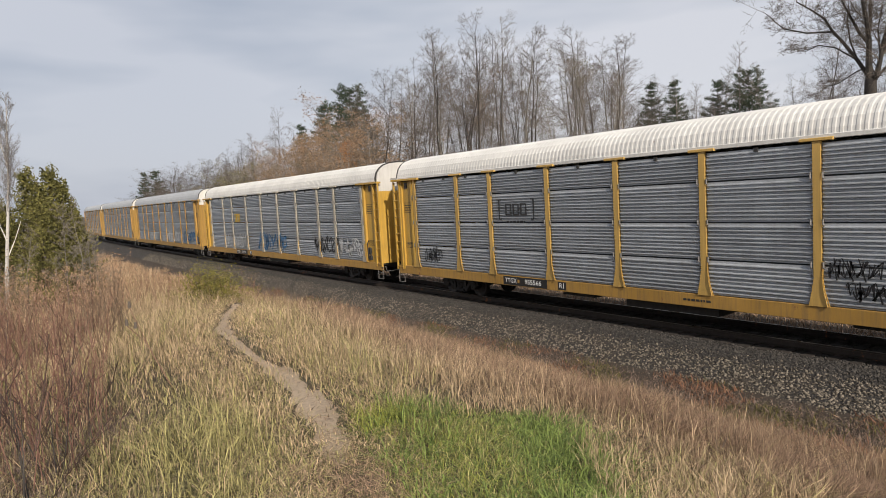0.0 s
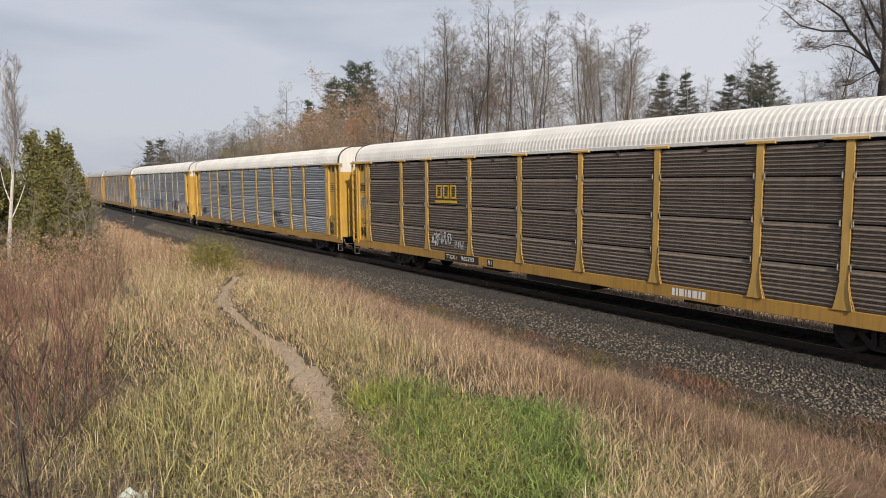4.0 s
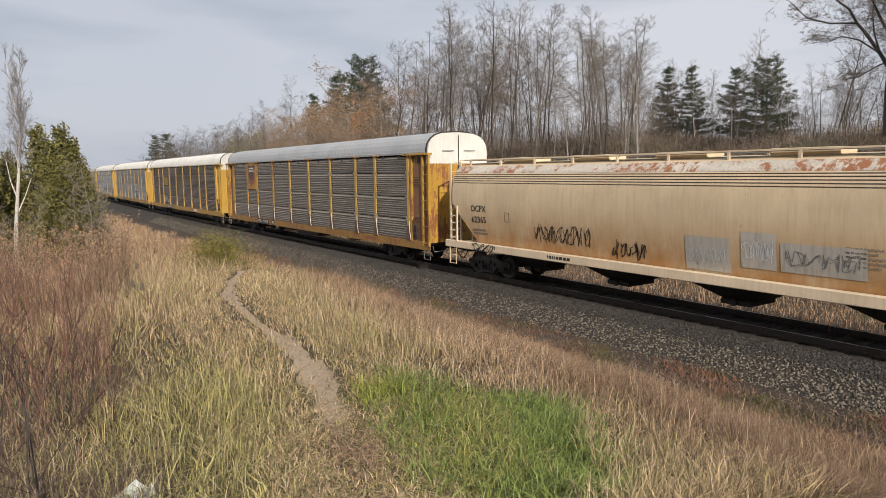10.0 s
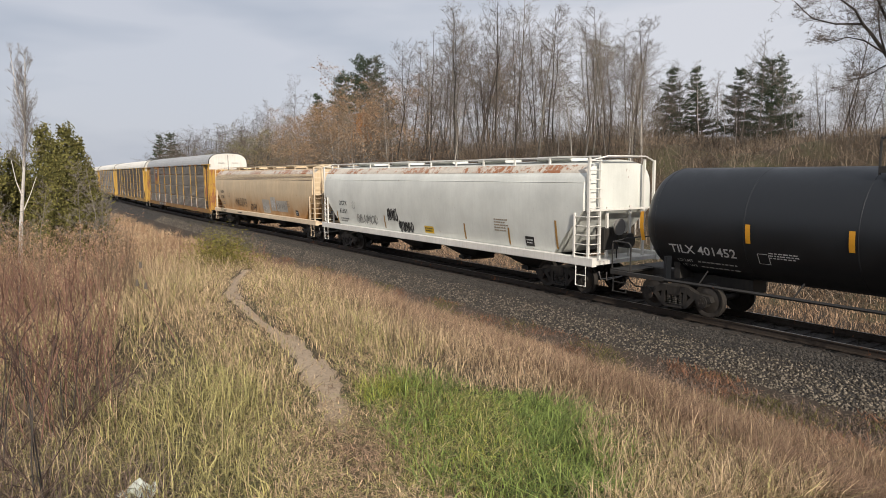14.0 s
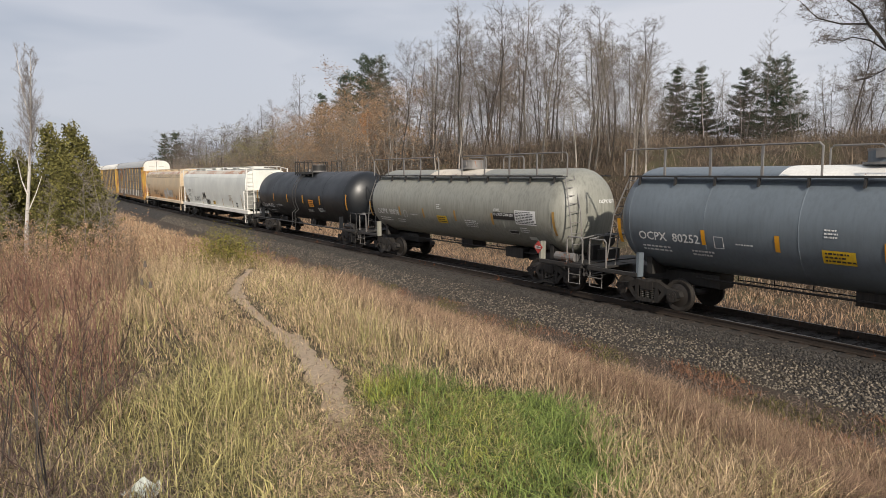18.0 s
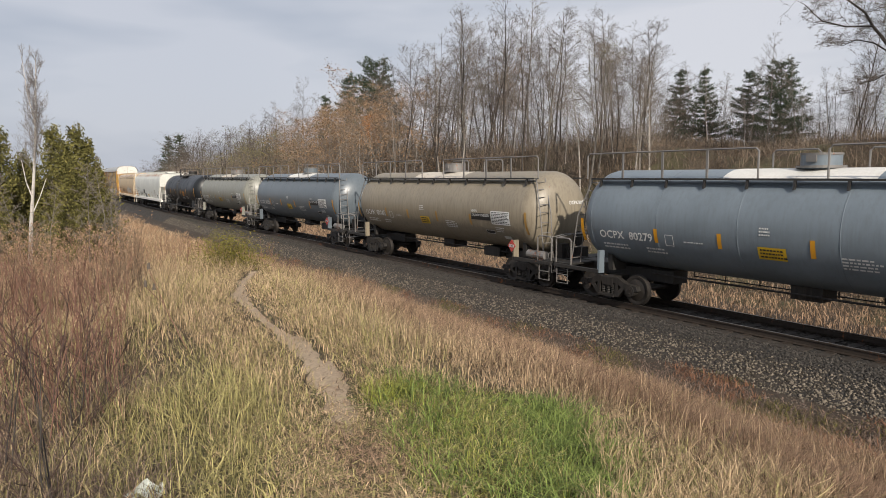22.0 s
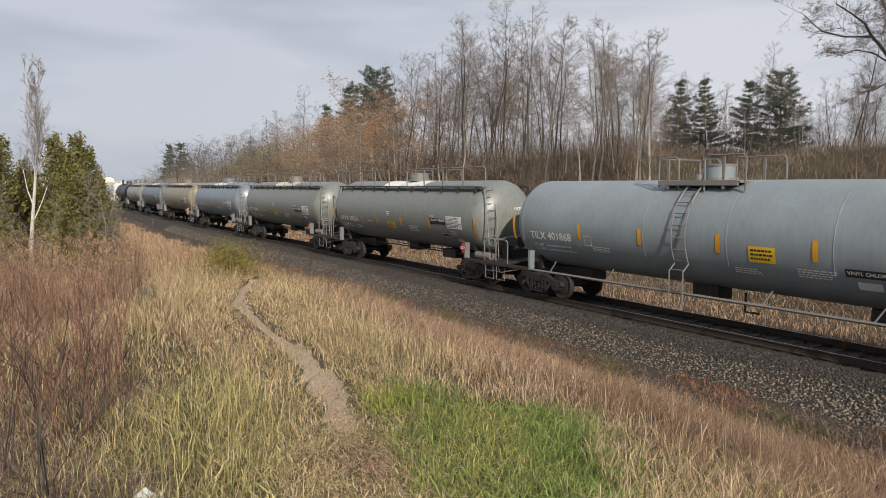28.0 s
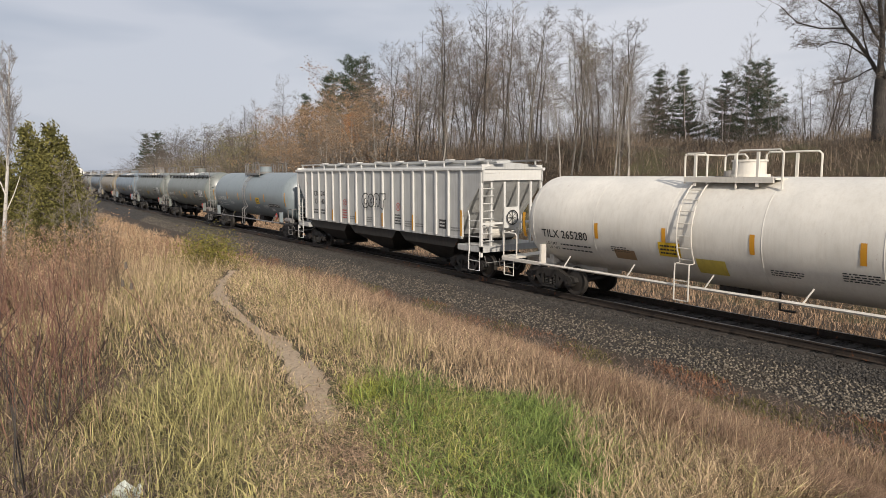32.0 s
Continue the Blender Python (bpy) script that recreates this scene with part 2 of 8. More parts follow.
POST_TAN = paint("sun_bleached_post", (0.50, 0.315, 0.085), 0.14, 0.4, 0.5)
POST_GREY = paint("dusty_grey_post", (0.44, 0.40, 0.32), 0.10, 0.4, 0.5)
BUFFED = paint("buffed_over_paint", (0.50, 0.46, 0.40), 0.05, 0.4, 0.55)
CROWN_TAN = paint("weathered_pale_crown", (0.60, 0.54, 0.45), 0.22, 0.4, 0.55, grimecol=(0.25, 0.2, 0.14))
RUSTED_END = paint("rust_brown_end_panel", (0.20, 0.098, 0.05), 0.34, 0.4, 0.6, rustcol=(0.30, 0.17, 0.03), patch=1.6)
CREAM_TANK = paint("cream_white_tank_paint", (0.66, 0.625, 0.56), 0.02, 0.22, 0.4, grimecol=(0.34, 0.27, 0.19))
BLACK = paint("black_underframe_paint", (0.022, 0.021, 0.020), 0.12, 0.3, 0.6)
TRUCK = paint("greasy_cast_steel", (0.017, 0.015, 0.0135), 0.2, 0.4, 0.65, rustcol=(0.05, 0.026, 0.016))
WHEEL = paint("brown_wheel_steel", (0.030, 0.026, 0.023), 0.2, 0.3, 0.6, 0.2, rustcol=(0.055, 0.03, 0.02))
TREAD = paint("polished_tread_steel", (0.32, 0.31, 0.30), 0.0, 0.1, 0.3, 0.9)
PIPE = paint("grey_pipe_steel", (0.22, 0.21, 0.20), 0.25, 0.3, 0.5, 0.3)
PALE_PIPE = paint("cream_pipe_paint", (0.66, 0.62, 0.55), 0.10, 0.2, 0.5)
WHITE_INK = paint("white_stencil_paint", (0.72, 0.72, 0.70), 0.0, 0.2, 0.6)
BLACK_INK = paint("black_stencil_paint", (0.025, 0.025, 0.025), 0.0, 0.1, 0.6)
DARK_PLATE = paint("black_number_board", (0.016, 0.016, 0.016), 0.0, 0.2, 0.5)
AMBER = paint("amber_reflector_tape", (0.62, 0.29, 0.02), 0.0, 0.2, 0.4)
AMBER_DULL = paint("dirty_reflector_tape", (0.42, 0.24, 0.06), 0.0, 0.5, 0.5)
SIGN_YELLOW = paint("yellow_notice_paint", (0.66, 0.42, 0.02), 0.0, 0.25, 0.5)
ORANGE = paint("orange_notice_paint", (0.66, 0.26, 0.02), 0.0, 0.25, 0.5)
LOGO_YELLOW = paint("golden_emblem_paint", (0.66, 0.40, 0.015), 0.04, 0.25, 0.5)
RED = paint("red_placard", (0.42, 0.05, 0.04), 0.0, 0.25, 0.5)
SHIELD_RED = paint("faded_red_emblem", (0.27, 0.085, 0.045), 0.3, 0.5, 0.6)
SHIELD_DARK = paint("scorched_emblem_field", (0.075, 0.052, 0.048), 0.2, 0.4, 0.6)
SPRAY_BLACK = paint("black_spray_paint", (0.02, 0.02, 0.022), 0.0, 0.1, 0.5)
SPRAY_WHITE = paint("white_spray_paint", (0.66, 0.66, 0.66), 0.0, 0.1, 0.5)
SPRAY_BLUE = paint("blue_spray_paint", (0.05, 0.16, 0.32), 0.0, 0.1, 0.5)
SPRAY_GREY = paint("faded_grey_spray_paint", (0.20, 0.20, 0.19), 0.0, 0.2, 0.6)
RAIL = paint("rusty_rail_steel", (0.045, 0.034, 0.027), 0.3, 0.3, 0.6, 0.3)
TIE = paint("creosoted_wood", (0.035, 0.028, 0.023), 0.0, 0.4, 0.85, grimecol=(0.07, 0.06, 0.05))
SOIL = ground_material()
BALLAST = ballast_material()
STONE = natural("crushed_ballast_stone", (0.018, 0.015, 0.012), (0.28, 0.24, 0.19), 9, 0.9, 0.85)
OILY_STONE = natural("oil_darkened_stone", (0.02, 0.018, 0.016), (0.10, 0.09, 0.08), 9, 0.8, 0.8)
DIRT = natural("trodden_path_soil", (0.16, 0.115, 0.078), (0.54, 0.425, 0.30), 26, 0.95, 0.0)
DRY = natural("dry_meadow_grass", (0.030, 0.018, 0.008), (0.73, 0.54, 0.335), 2.5, 0.8, 0.9)
STRAW = natural("bleached_straw", (0.030, 0.017, 0.011), (0.55, 0.375, 0.245), 2.0, 0.8, 0.85)
DEAD_STEM = natural("brown_dead_stem", (0.028, 0.017, 0.011), (0.33, 0.215, 0.14), 3, 0.9, 0.85)
MOSS = natural("trackside_moss", (0.03, 0.03, 0.01), (0.20, 0.18, 0.06), 3, 0.9, 0.8)
TANGLE = natural("grey_dead_weed_stem", (0.03, 0.02, 0.016), (0.30, 0.22, 0.175), 3, 0.9, 0.85)
DARK_STEM = natural("dark_shrub_twig", (0.03, 0.02, 0.018), (0.14, 0.09, 0.075), 3, 0.9, 0.6)
BANK_BRUSH = natural("wooded_bank_brush", (0.065, 0.047, 0.034), (0.37, 0.285, 0.21), 0.5, 0.95, 0.75)
OLIVE_LEAF = natural("olive_autumn_leaf", (0.10, 0.095, 0.035), (0.32, 0.28, 0.12), 2, 0.9, 0.7)
TWIG_PLUM = natural("plum_grey_birch_twig", (0.10, 0.085, 0.078), (0.34, 0.31, 0.29), 2, 0.95, 0.5)
GREEN = natural("fresh_green_grass", (0.010, 0.024, 0.004), (0.29, 0.365, 0.095), 3, 0.7, 0.85)
LIME = natural("yellow_green_grass", (0.045, 0.055, 0.008), (0.44, 0.45, 0.10), 3, 0.7, 0.85)
OLIVE = natural("olive_meadow_grass", (0.022, 0.022, 0.007), (0.56, 0.49, 0.21), 3, 0.8, 0.85)
REDDISH = natural("reddish_dead_stems", (0.06, 0.030, 0.024), (0.36, 0.205, 0.15), 2, 0.9, 0.7)
RUSSET = natural("russet_weed_leaf", (0.085, 0.040, 0.026), (0.31, 0.165, 0.10), 3, 0.9, 0.7)
FLUFF = natural("fluffy_seed_head", (0.26, 0.15, 0.09), (0.50, 0.34, 0.22), 4, 0.95, 0.7)
BRUSH = natural("bare_brush_twigs", (0.075, 0.052, 0.037), (0.29, 0.21, 0.145), 1.5, 0.95, 0.7)
TWIG_GREY = natural("grey_bare_twigs", (0.09, 0.076, 0.064), (0.32, 0.28, 0.235), 2, 0.95, 0.5)
TWIG_DARK = natural("dark_bare_twigs", (0.052, 0.042, 0.035), (0.20, 0.165, 0.136), 2, 0.95, 0.5)
RUST_LEAF = natural("clinging_brown_leaf", (0.20, 0.115, 0.06), (0.44, 0.295, 0.18), 2, 0.9, 0.7)
ORANGE_LEAF = natural("orange_autumn_leaf", (0.36, 0.11, 0.015), (0.60, 0.24, 0.04), 2, 0.9, 0.7)
GOLD_LEAF = natural("yellowing_leaf", (0.045, 0.046, 0.012), (0.31, 0.27, 0.058), 2, 0.9, 0.7)
NEEDLE = natural("dark_pine_needle", (0.014, 0.024, 0.014), (0.075, 0.10, 0.055), 1.5, 0.9, 0.7)
CEDAR = natural("olive_cedar_scale_leaf", (0.026, 0.031, 0.010), (0.27, 0.24, 0.075), 1.2, 0.9, 0.7)
BARK_GREY = bark("grey_poplar_bark", (0.075, 0.066, 0.057), (0.28, 0.255, 0.22))
BARK_PALE = bark("pale_aspen_bark", (0.24, 0.215, 0.185), (0.52, 0.48, 0.43), 0.8)
BARK_WHITE = bark("white_birch_bark", (0.42, 0.39, 0.35), (0.74, 0.71, 0.66), 0.8)
BARK_DARK = bark("dark_hardwood_bark", (0.022, 0.019, 0.017), (0.085, 0.074, 0.064))

# ---------------------------------------------------------------- mesh tools


class Shape:
    """Collects vertices and faces of one mesh."""

    def __init__(self):
        self.v, self.f = [], []

    def add(self, verts, faces):
        k = len(self.v)
        self.v += [tuple(p) for p in verts]
        self.f += [tuple(i + k for i in f) for f in faces]
        return self

    def box(self, x0, x1, y0, y1, z0, z1):
        p = [(x, y, z) for z in (z0, z1) for y in (y0, y1) for x in (x0, x1)]
        return self.add(p, [(0, 2, 3, 1), (4, 5, 7, 6), (0, 1, 5, 4), (2, 6, 7, 3), (0, 4, 6, 2), (1, 3, 7, 5)])

    def slab(self, x0, x1, y0, y1, z0, z1, c):
        """A box with its four edges along y chamfered by c."""
        ring = [(x0 + c, z0), (x1 - c, z0), (x1, z0 + c), (x1, z1 - c), (x1 - c, z1), (x0 + c, z1), (x0, z1 - c), (x0, z0 + c)]
        return self.prism(ring, y0, y1)

    def prism(self, ring, y0, y1):
        """A section in x and z, drawn out along y."""
        n = len(ring)
        p = [(x, y0, z) for x, z in ring] + [(x, y1, z) for x, z in ring]
        return self.add(p, [tuple(range(n)), tuple(range(2 * n - 1, n - 1, -1))] + [(i, i + n, (i + 1) % n + n, (i + 1) % n) for i in range(n)])

    def side(self, ring, x0, x1):
        """An outline in y and z, drawn out along x."""
        n = len(ring)
        p = [(x0, y, z) for y, z in ring] + [(x1, y, z) for y, z in ring]
        return self.add(p, [tuple(range(n)), tuple(range(2 * n - 1, n - 1, -1))] + [(i, (i + 1) % n, (i + 1) % n + n, i + n) for i in range(n)])

    def loft(self, rings, closed=True, caps=True):
        n, k = len(rings[0]), len(self.v)
        self.v += [tuple(p) for r in rings for p in r]
        for a in range(len(rings) - 1):
            for i in range(n if closed else n - 1):
                j = (i + 1) % n
                self.f.append((k + a * n + i, k + a * n + j, k + a * n + n + j, k + a * n + n + i))
        if caps and closed:
            self.f.append(tuple(k + i for i in range(n - 1, -1, -1)))
            self.f.append(tuple(k + (len(rings) - 1) * n + i for i in range(n)))
        return self

    def rod(self, path, r, n=6, r1=None):
        path = [Vector(p) for p in path]
        rings = []
        for i, p in enumerate(path):
            d = (path[min(i + 1, len(path) - 1)] - path[max(i - 1, 0)]).normalized()
            a = d.orthogonal().normalized() if abs(d.z) > 0.9 else d.cross(Vector((0, 0, 1))).normalized()
            b = d.cross(a)
            q = r if r1 is None else r + (r1 - r) * i / (len(path) - 1)
            rings.append([p + (a * math.cos(2 * math.pi * k / n) + b * math.sin(2 * math.pi * k / n)) * q for k in range(n)])
        return self.loft(rings)

    def disc(self, c, axis, r, h, n=16):
        c, d = Vector(c), Vector(axis).normalized() * h / 2
        return self.rod([c - d, c + d], r, n)

    def turned(self, prof, n=20):
        """A profile of (radius, x) turned about the x axis."""
        return self.loft([[(x, r * math.cos(2 * math.pi * k / n), r * math.sin(2 * math.pi * k / n)) for k in range(n)] for r, x in prof])

    def mesh(self, name, material_, smooth=False):
        me = bpy.data.meshes.new(name)
        me.from_pydata(self.v, [], self.f)
        me.materials.append(material_)
        if smooth:
            me.polygons.foreach_set("use_smooth", [True] * len(me.polygons))
            me.set_sharp_from_angle(angle=radians(38))
        me.update()
        return me


def bulk(name, verts, faces, material_):
    """A mesh from arrays of vertices (n, 3) and equal-sided faces (m, k)."""
    me = bpy.data.meshes.new(name)
    verts, faces = np.asarray(verts, np.float32), np.asarray(faces, np.int32)
    me.vertices.add(len(verts))
    me.vertices.foreach_set("co", verts.ravel())
    m, k = faces.shape
    me.loops.add(m * k)
    me.loops.foreach_set("vertex_index", faces.ravel())
    me.polygons.add(m)
    me.polygons.foreach_set("loop_start", np.arange(0, m * k, k, dtype=np.int32))
    me.polygons.foreach_set("loop_total", np.full(m, k, np.int32))
    me.update(calc_edges=True)
    me.materials.append(material_)
    return me


def part(name, shape, material_, parent, label="", at=None, smooth=False):
    """One mesh object under a thing or a part."""
    me = shape.mesh(name, material_, smooth) if isinstance(shape, Shape) else shape
    ob = new(name, me)
    ob.parent = parent
    if at is not None:
        ob.matrix_basis = at
    return tagged(ob, label)


def thing(name, label, category, group="", kind="", data=None, at=None):
    ob = new(name, data)
    if at is not None:
        ob.matrix_basis = at
    return tagged(ob, label, category, group, kind)


# ---------------------------------------------------------------- flat lettering and drawings


@functools.lru_cache(None)
def glyphs(text, size, stretch=1.0):
    """Vertices (u, v) and faces of a line of text, centred on its middle."""
    cu = bpy.data.curves.new("lettering", "FONT")
    cu.body, cu.size, cu.align_x, cu.align_y, cu.offset = text, size / 0.72, "CENTER", "CENTER", 0.02 * size
    cu.resolution_u = 2
    ob = new("lettering", cu)
    me = bpy.data.meshes.new_from_object(ob.evaluated_get(bpy.context.evaluated_depsgraph_get()))
    vs, fs = [(v.co.x * stretch, v.co.y) for v in me.vertices], [tuple(p.vertices) for p in me.polygons]
    bpy.data.objects.remove(ob)
    bpy.data.curves.remove(cu)
    bpy.data.meshes.remove(me)
    return vs, fs


def bars(lines, w, h, seed=1):
    """Rows of short bars, for writing too small to read."""
    rnd = random.Random(seed)
    vs, fs = [], []
    for i in range(lines):
        v = h / 2 - (i + 0.5) * h / lines
        t, u = h / lines * 0.24, -w / 2
        end = w / 2 * rnd.uniform(0.5, 1.0)
        while u < end:
            du = rnd.uniform(0.05, 0.16) * min(1, w)
            k = len(vs)
            vs += [(u, v - t), (u + du, v - t), (u + du, v + t), (u, v + t)]
            fs.append((k, k + 1, k + 2, k + 3))
            u += du + 0.035 * min(1, w)
    return vs, fs


def quad(w, h, cells=6):
    rows = 5
    vs = [(-w / 2 + w * i / cells, -h / 2 + h * j / rows) for i in range(cells + 1) for j in range(rows + 1)]
    return vs, [(i * (rows + 1) + j, (i + 1) * (rows + 1) + j, (i + 1) * (rows + 1) + j + 1, i * (rows + 1) + j + 1) for i in range(cells) for j in range(rows)]


def stroke(paths, w):
    """Spray-can strokes: ribbons of width w along paths of (u, v)."""
    vs, fs = [], []
    for path in paths:
        P = [Vector((*p, 0)) for p in path]
        k = len(vs)
        for i, p in enumerate(P):
            d = (P[min(i + 1, len(P) - 1)] - P[max(i - 1, 0)]).normalized()
            nrm = Vector((-d.y, d.x, 0)) * w / 2 * (0.7 + 0.5 * abs(math.sin(i * 1.7)))
            vs += [(p + nrm)[:2], (p - nrm)[:2]]
        fs += [(k + 2 * i, k + 2 * i + 1, k + 2 * i + 3, k + 2 * i + 2) for i in range(len(P) - 1)]
    return vs, fs


def tag(n, w, h, seed):
    """An unreadable tag: n looping letters in a row."""
    rnd = random.Random(seed)
    paths = []
    for i in range(n):
        u0, du = -w / 2 + w * i / n, w / n
        a, b, ph = rnd.uniform(0.35, 0.6) * du, rnd.uniform(0.3, 0.5) * h, rnd.uniform(0, 6)
        turns = rnd.uniform(0.9, 1.7)
        paths.append([(u0 + du / 2 + a * math.cos(ph + t * turns * 2 * math.pi / 18) * (1 + 0.3 * math.sin(t * 0.9 + ph)),
                       rnd.uniform(-0.03, 0.03) * h + b * math.sin(1.6 * ph + t * turns * 2 * math.pi / 18 * rnd.choice((1, 1, 1.5)))) for t in range(19)])
        if rnd.random() < 0.6:
            paths.append([(u0 + du * rnd.random(), h * 0.5), (u0 + du * rnd.random(), -h * 0.5)])
    return paths


def letter_goat(h):
    """Four bubble letters: round outlines with a counter each."""
    o = []

    def loop(cu, cv, a, b, t0=0, t1=360):
        o.append([(cu + a * h * math.cos(radians(t)), cv * h + b * h * math.sin(radians(t))) for t in range(t0, t1 + 1, 15)])
    loop(-1.02 * h, 0, 0.42, 0.5, 50, 340)
    loop(-0.98 * h, -0.05, 0.18, 0.2, 90, 400)
    loop(-0.40 * h, 0.02, 0.33, 0.44)
    loop(-0.36 * h, 0.0, 0.07, 0.16)
    loop(0.22 * h, 0.05, 0.36, 0.48, -50, 230)
    o.append([(0.0, -0.35 * h), (0.1 * h, -0.4 * h), (0.22 * h, -0.1 * h), (0.36 * h, -0.4 * h), (0.5 * h, -0.3 * h)])
    o.append([(0.18 * h, 0.1 * h), (0.26 * h, 0.1 * h), (0.22 * h, 0.2 * h), (0.18 * h, 0.1 * h)])
    o.append([(0.55 * h, 0.5 * h), (1.2 * h, 0.52 * h), (1.2 * h, 0.16 * h), (0.98 * h, 0.1 * h), (1.0 * h, -0.4 * h), (0.86 * h, -0.52 * h), (0.68 * h, -0.4 * h), (0.74 * h, 0.08 * h), (0.55 * h, 0.1 * h), (0.55 * h, 0.5 * h)])
    return [[(u, 0.82 * v) for u, v in path] for path in o]


def decal(name, drawing, material_, parent, y, z, skin, label="", lift=0.006):
    """Lays a flat drawing on the side that faces the meadow. skin(z) gives the side's x and the height reached after v metres up."""
    vs, fs = drawing
    sh = Shape()
    pts = []
    for u, v in vs:
        x, zz = skin(z, v)
        pts.append((x - lift, y - u, zz))
    sh.add(pts, fs)
    ob = part(name, sh, material_, parent, label)
    return tagged(ob, kind="stuff") if name in ("stencil", "graffiti") else ob


def flat_skin(x):
    return lambda z, v: (x, z + v)


def round_skin(r, zc):
    def skin(z, v):
        a = math.asin(max(-0.999, min(0.999, (z - zc) / r))) + v / r
        return -(r + 0.004) * math.cos(a), zc + (r + 0.004) * math.sin(a)
    return skin

# ---------------------------------------------------------------- the ground


def ease(u):
    u = np.clip(u, 0, 1)
    return u * u * (3 - 2 * u)


def ground_z(x, y):
    """Height of the ground: a knoll at the viewer, the track bed, and a wooded bank behind it."""
    x, y = np.asarray(x, float) - sway(y), np.asarray(y, float)
    top = 2.42 - 0.03 * np.clip(y, 0, 14) - 0.075 * np.clip(y - 14, 0, 18)
    edge = 2.0 + 0.17 * np.clip(y, 0, 14)
    u = np.clip((x - edge) / (12.6 - edge), 0, 1)
    w = 0.5 * u + 0.5 * ease(u)
    z = top * (1 - w) - 0.85 * w
    z = z + 0.07 * np.sin(x * 0.9 + 1.3 * np.sin(y * 0.4)) * np.sin(y * 0.7 + x * 0.3) * ease((12 - x) / 3)
    z = np.where(x > 12.6, -0.85 + 0.1 * ease((x - 12.6) / 6), z)
    bank = (6.4 - 4.0 * ease((y - 80) / 140)) * ease((x - 23.5) / 14) + 0.03 * np.clip(x - 37.5, 0, 60)
    bank = bank * (1 + 0.06 * np.sin(y * 0.21) + 0.04 * np.sin(y * 0.53 + x * 0.3))
    return z + bank


def gz(x, y):
    return float(ground_z(x, y))


def make_ground():
    def axis(near0, near1, step, far):
        a = list(np.arange(near0, near1 + 1e-6, step))
        s, v = step, near1
        while v < far:
            s *= 1.25
            v += s
            a.append(min(v, far))
        s, v = step, near0
        while v > -far:
            s *= 1.25
            v -= s
            a.insert(0, max(v, -far))
        return np.array(a)
    xs, ys = axis(-8, 42, 0.3, 1500), axis(-4, 60, 0.4, 1500)
    X, Y = np.meshgrid(xs, ys)
    V = np.stack([X, Y, ground_z(X, Y)], -1).reshape(-1, 3)
    n, m = len(xs), len(ys)
    i = (np.arange(m - 1)[:, None] * n + np.arange(n - 1)).ravel()
    F = np.stack([i, i + 1, i + n + 1, i + n], -1)
    me = bulk("ground", V, F, SOIL)
    me.polygons.foreach_set("use_smooth", [True] * len(me.polygons))
    thing("ground", "rolling meadow earth under dry autumn grass", "ground", kind="structure", data=me)


make_ground()

# the trodden path, as way points on the knoll
PATH = [(1.2, 1.6), (1.55, 3.03), (1.85, 3.87), (2.23, 5.02), (2.60, 6.66), (2.72, 8.2), (2.95, 9.98), (3.79, 12.5), (4.5, 14.0)]


def path_distance(x, y):
    d = np.full(np.shape(x), 99.0)
    for (ax, ay), (bx, by) in zip(PATH, PATH[1:]):
        ux, uy = bx - ax, by - ay
        k = np.clip(((x - ax) * ux + (y - ay) * uy) / (ux * ux + uy * uy), 0, 1)
        d = np.minimum(d, np.hypot(x - ax - k * ux, y - ay - k * uy))
    return d


def make_path():
    vs, fs = [], []
    pts = []
    for (ax, ay), (bx, by) in zip(PATH[2:], PATH[3:]):
        pts += [(ax + (bx - ax) * k / 12, ay + (by - ay) * k / 12) for k in range(12)]
    for i, (x, y) in enumerate(pts):
        w = 0.34 * min(1, 0.35 + i / 12) * (1 - 0.50 * i / len(pts)) * (1 - 0.62 * math.exp(-((y - 8.2) / 0.9) ** 2)) * (0.82 + 0.22 * math.sin(i * 0.55) + 0.16 * math.sin(i * 1.9 + 1))
        for k in range(13):
            u = (k - 6) / 6
            xx = x + w * u
            dip = 0.014 - 0.05 * u * u + 0.008 * math.sin(i * 1.9 + 3 * u) * math.sin(k * 2.3 + i * 0.7)
            vs.append((xx, y + 0.03 * math.sin(k * 1.7 + i), gz(xx, y) + dip))
    for i in range(len(pts) - 1):
        fs += [(i * 13 + k, i * 13 + k + 1, i * 13 + k + 14, i * 13 + k + 13) for k in range(12)]
    thing("footpath", "narrow trodden footpath of bare tan earth through grass", "path", kind="structure", data=bulk("footpath", vs, fs, DIRT))


make_path()

# ---------------------------------------------------------------- the track
TOE, SHOULDER = 3.05, 1.75


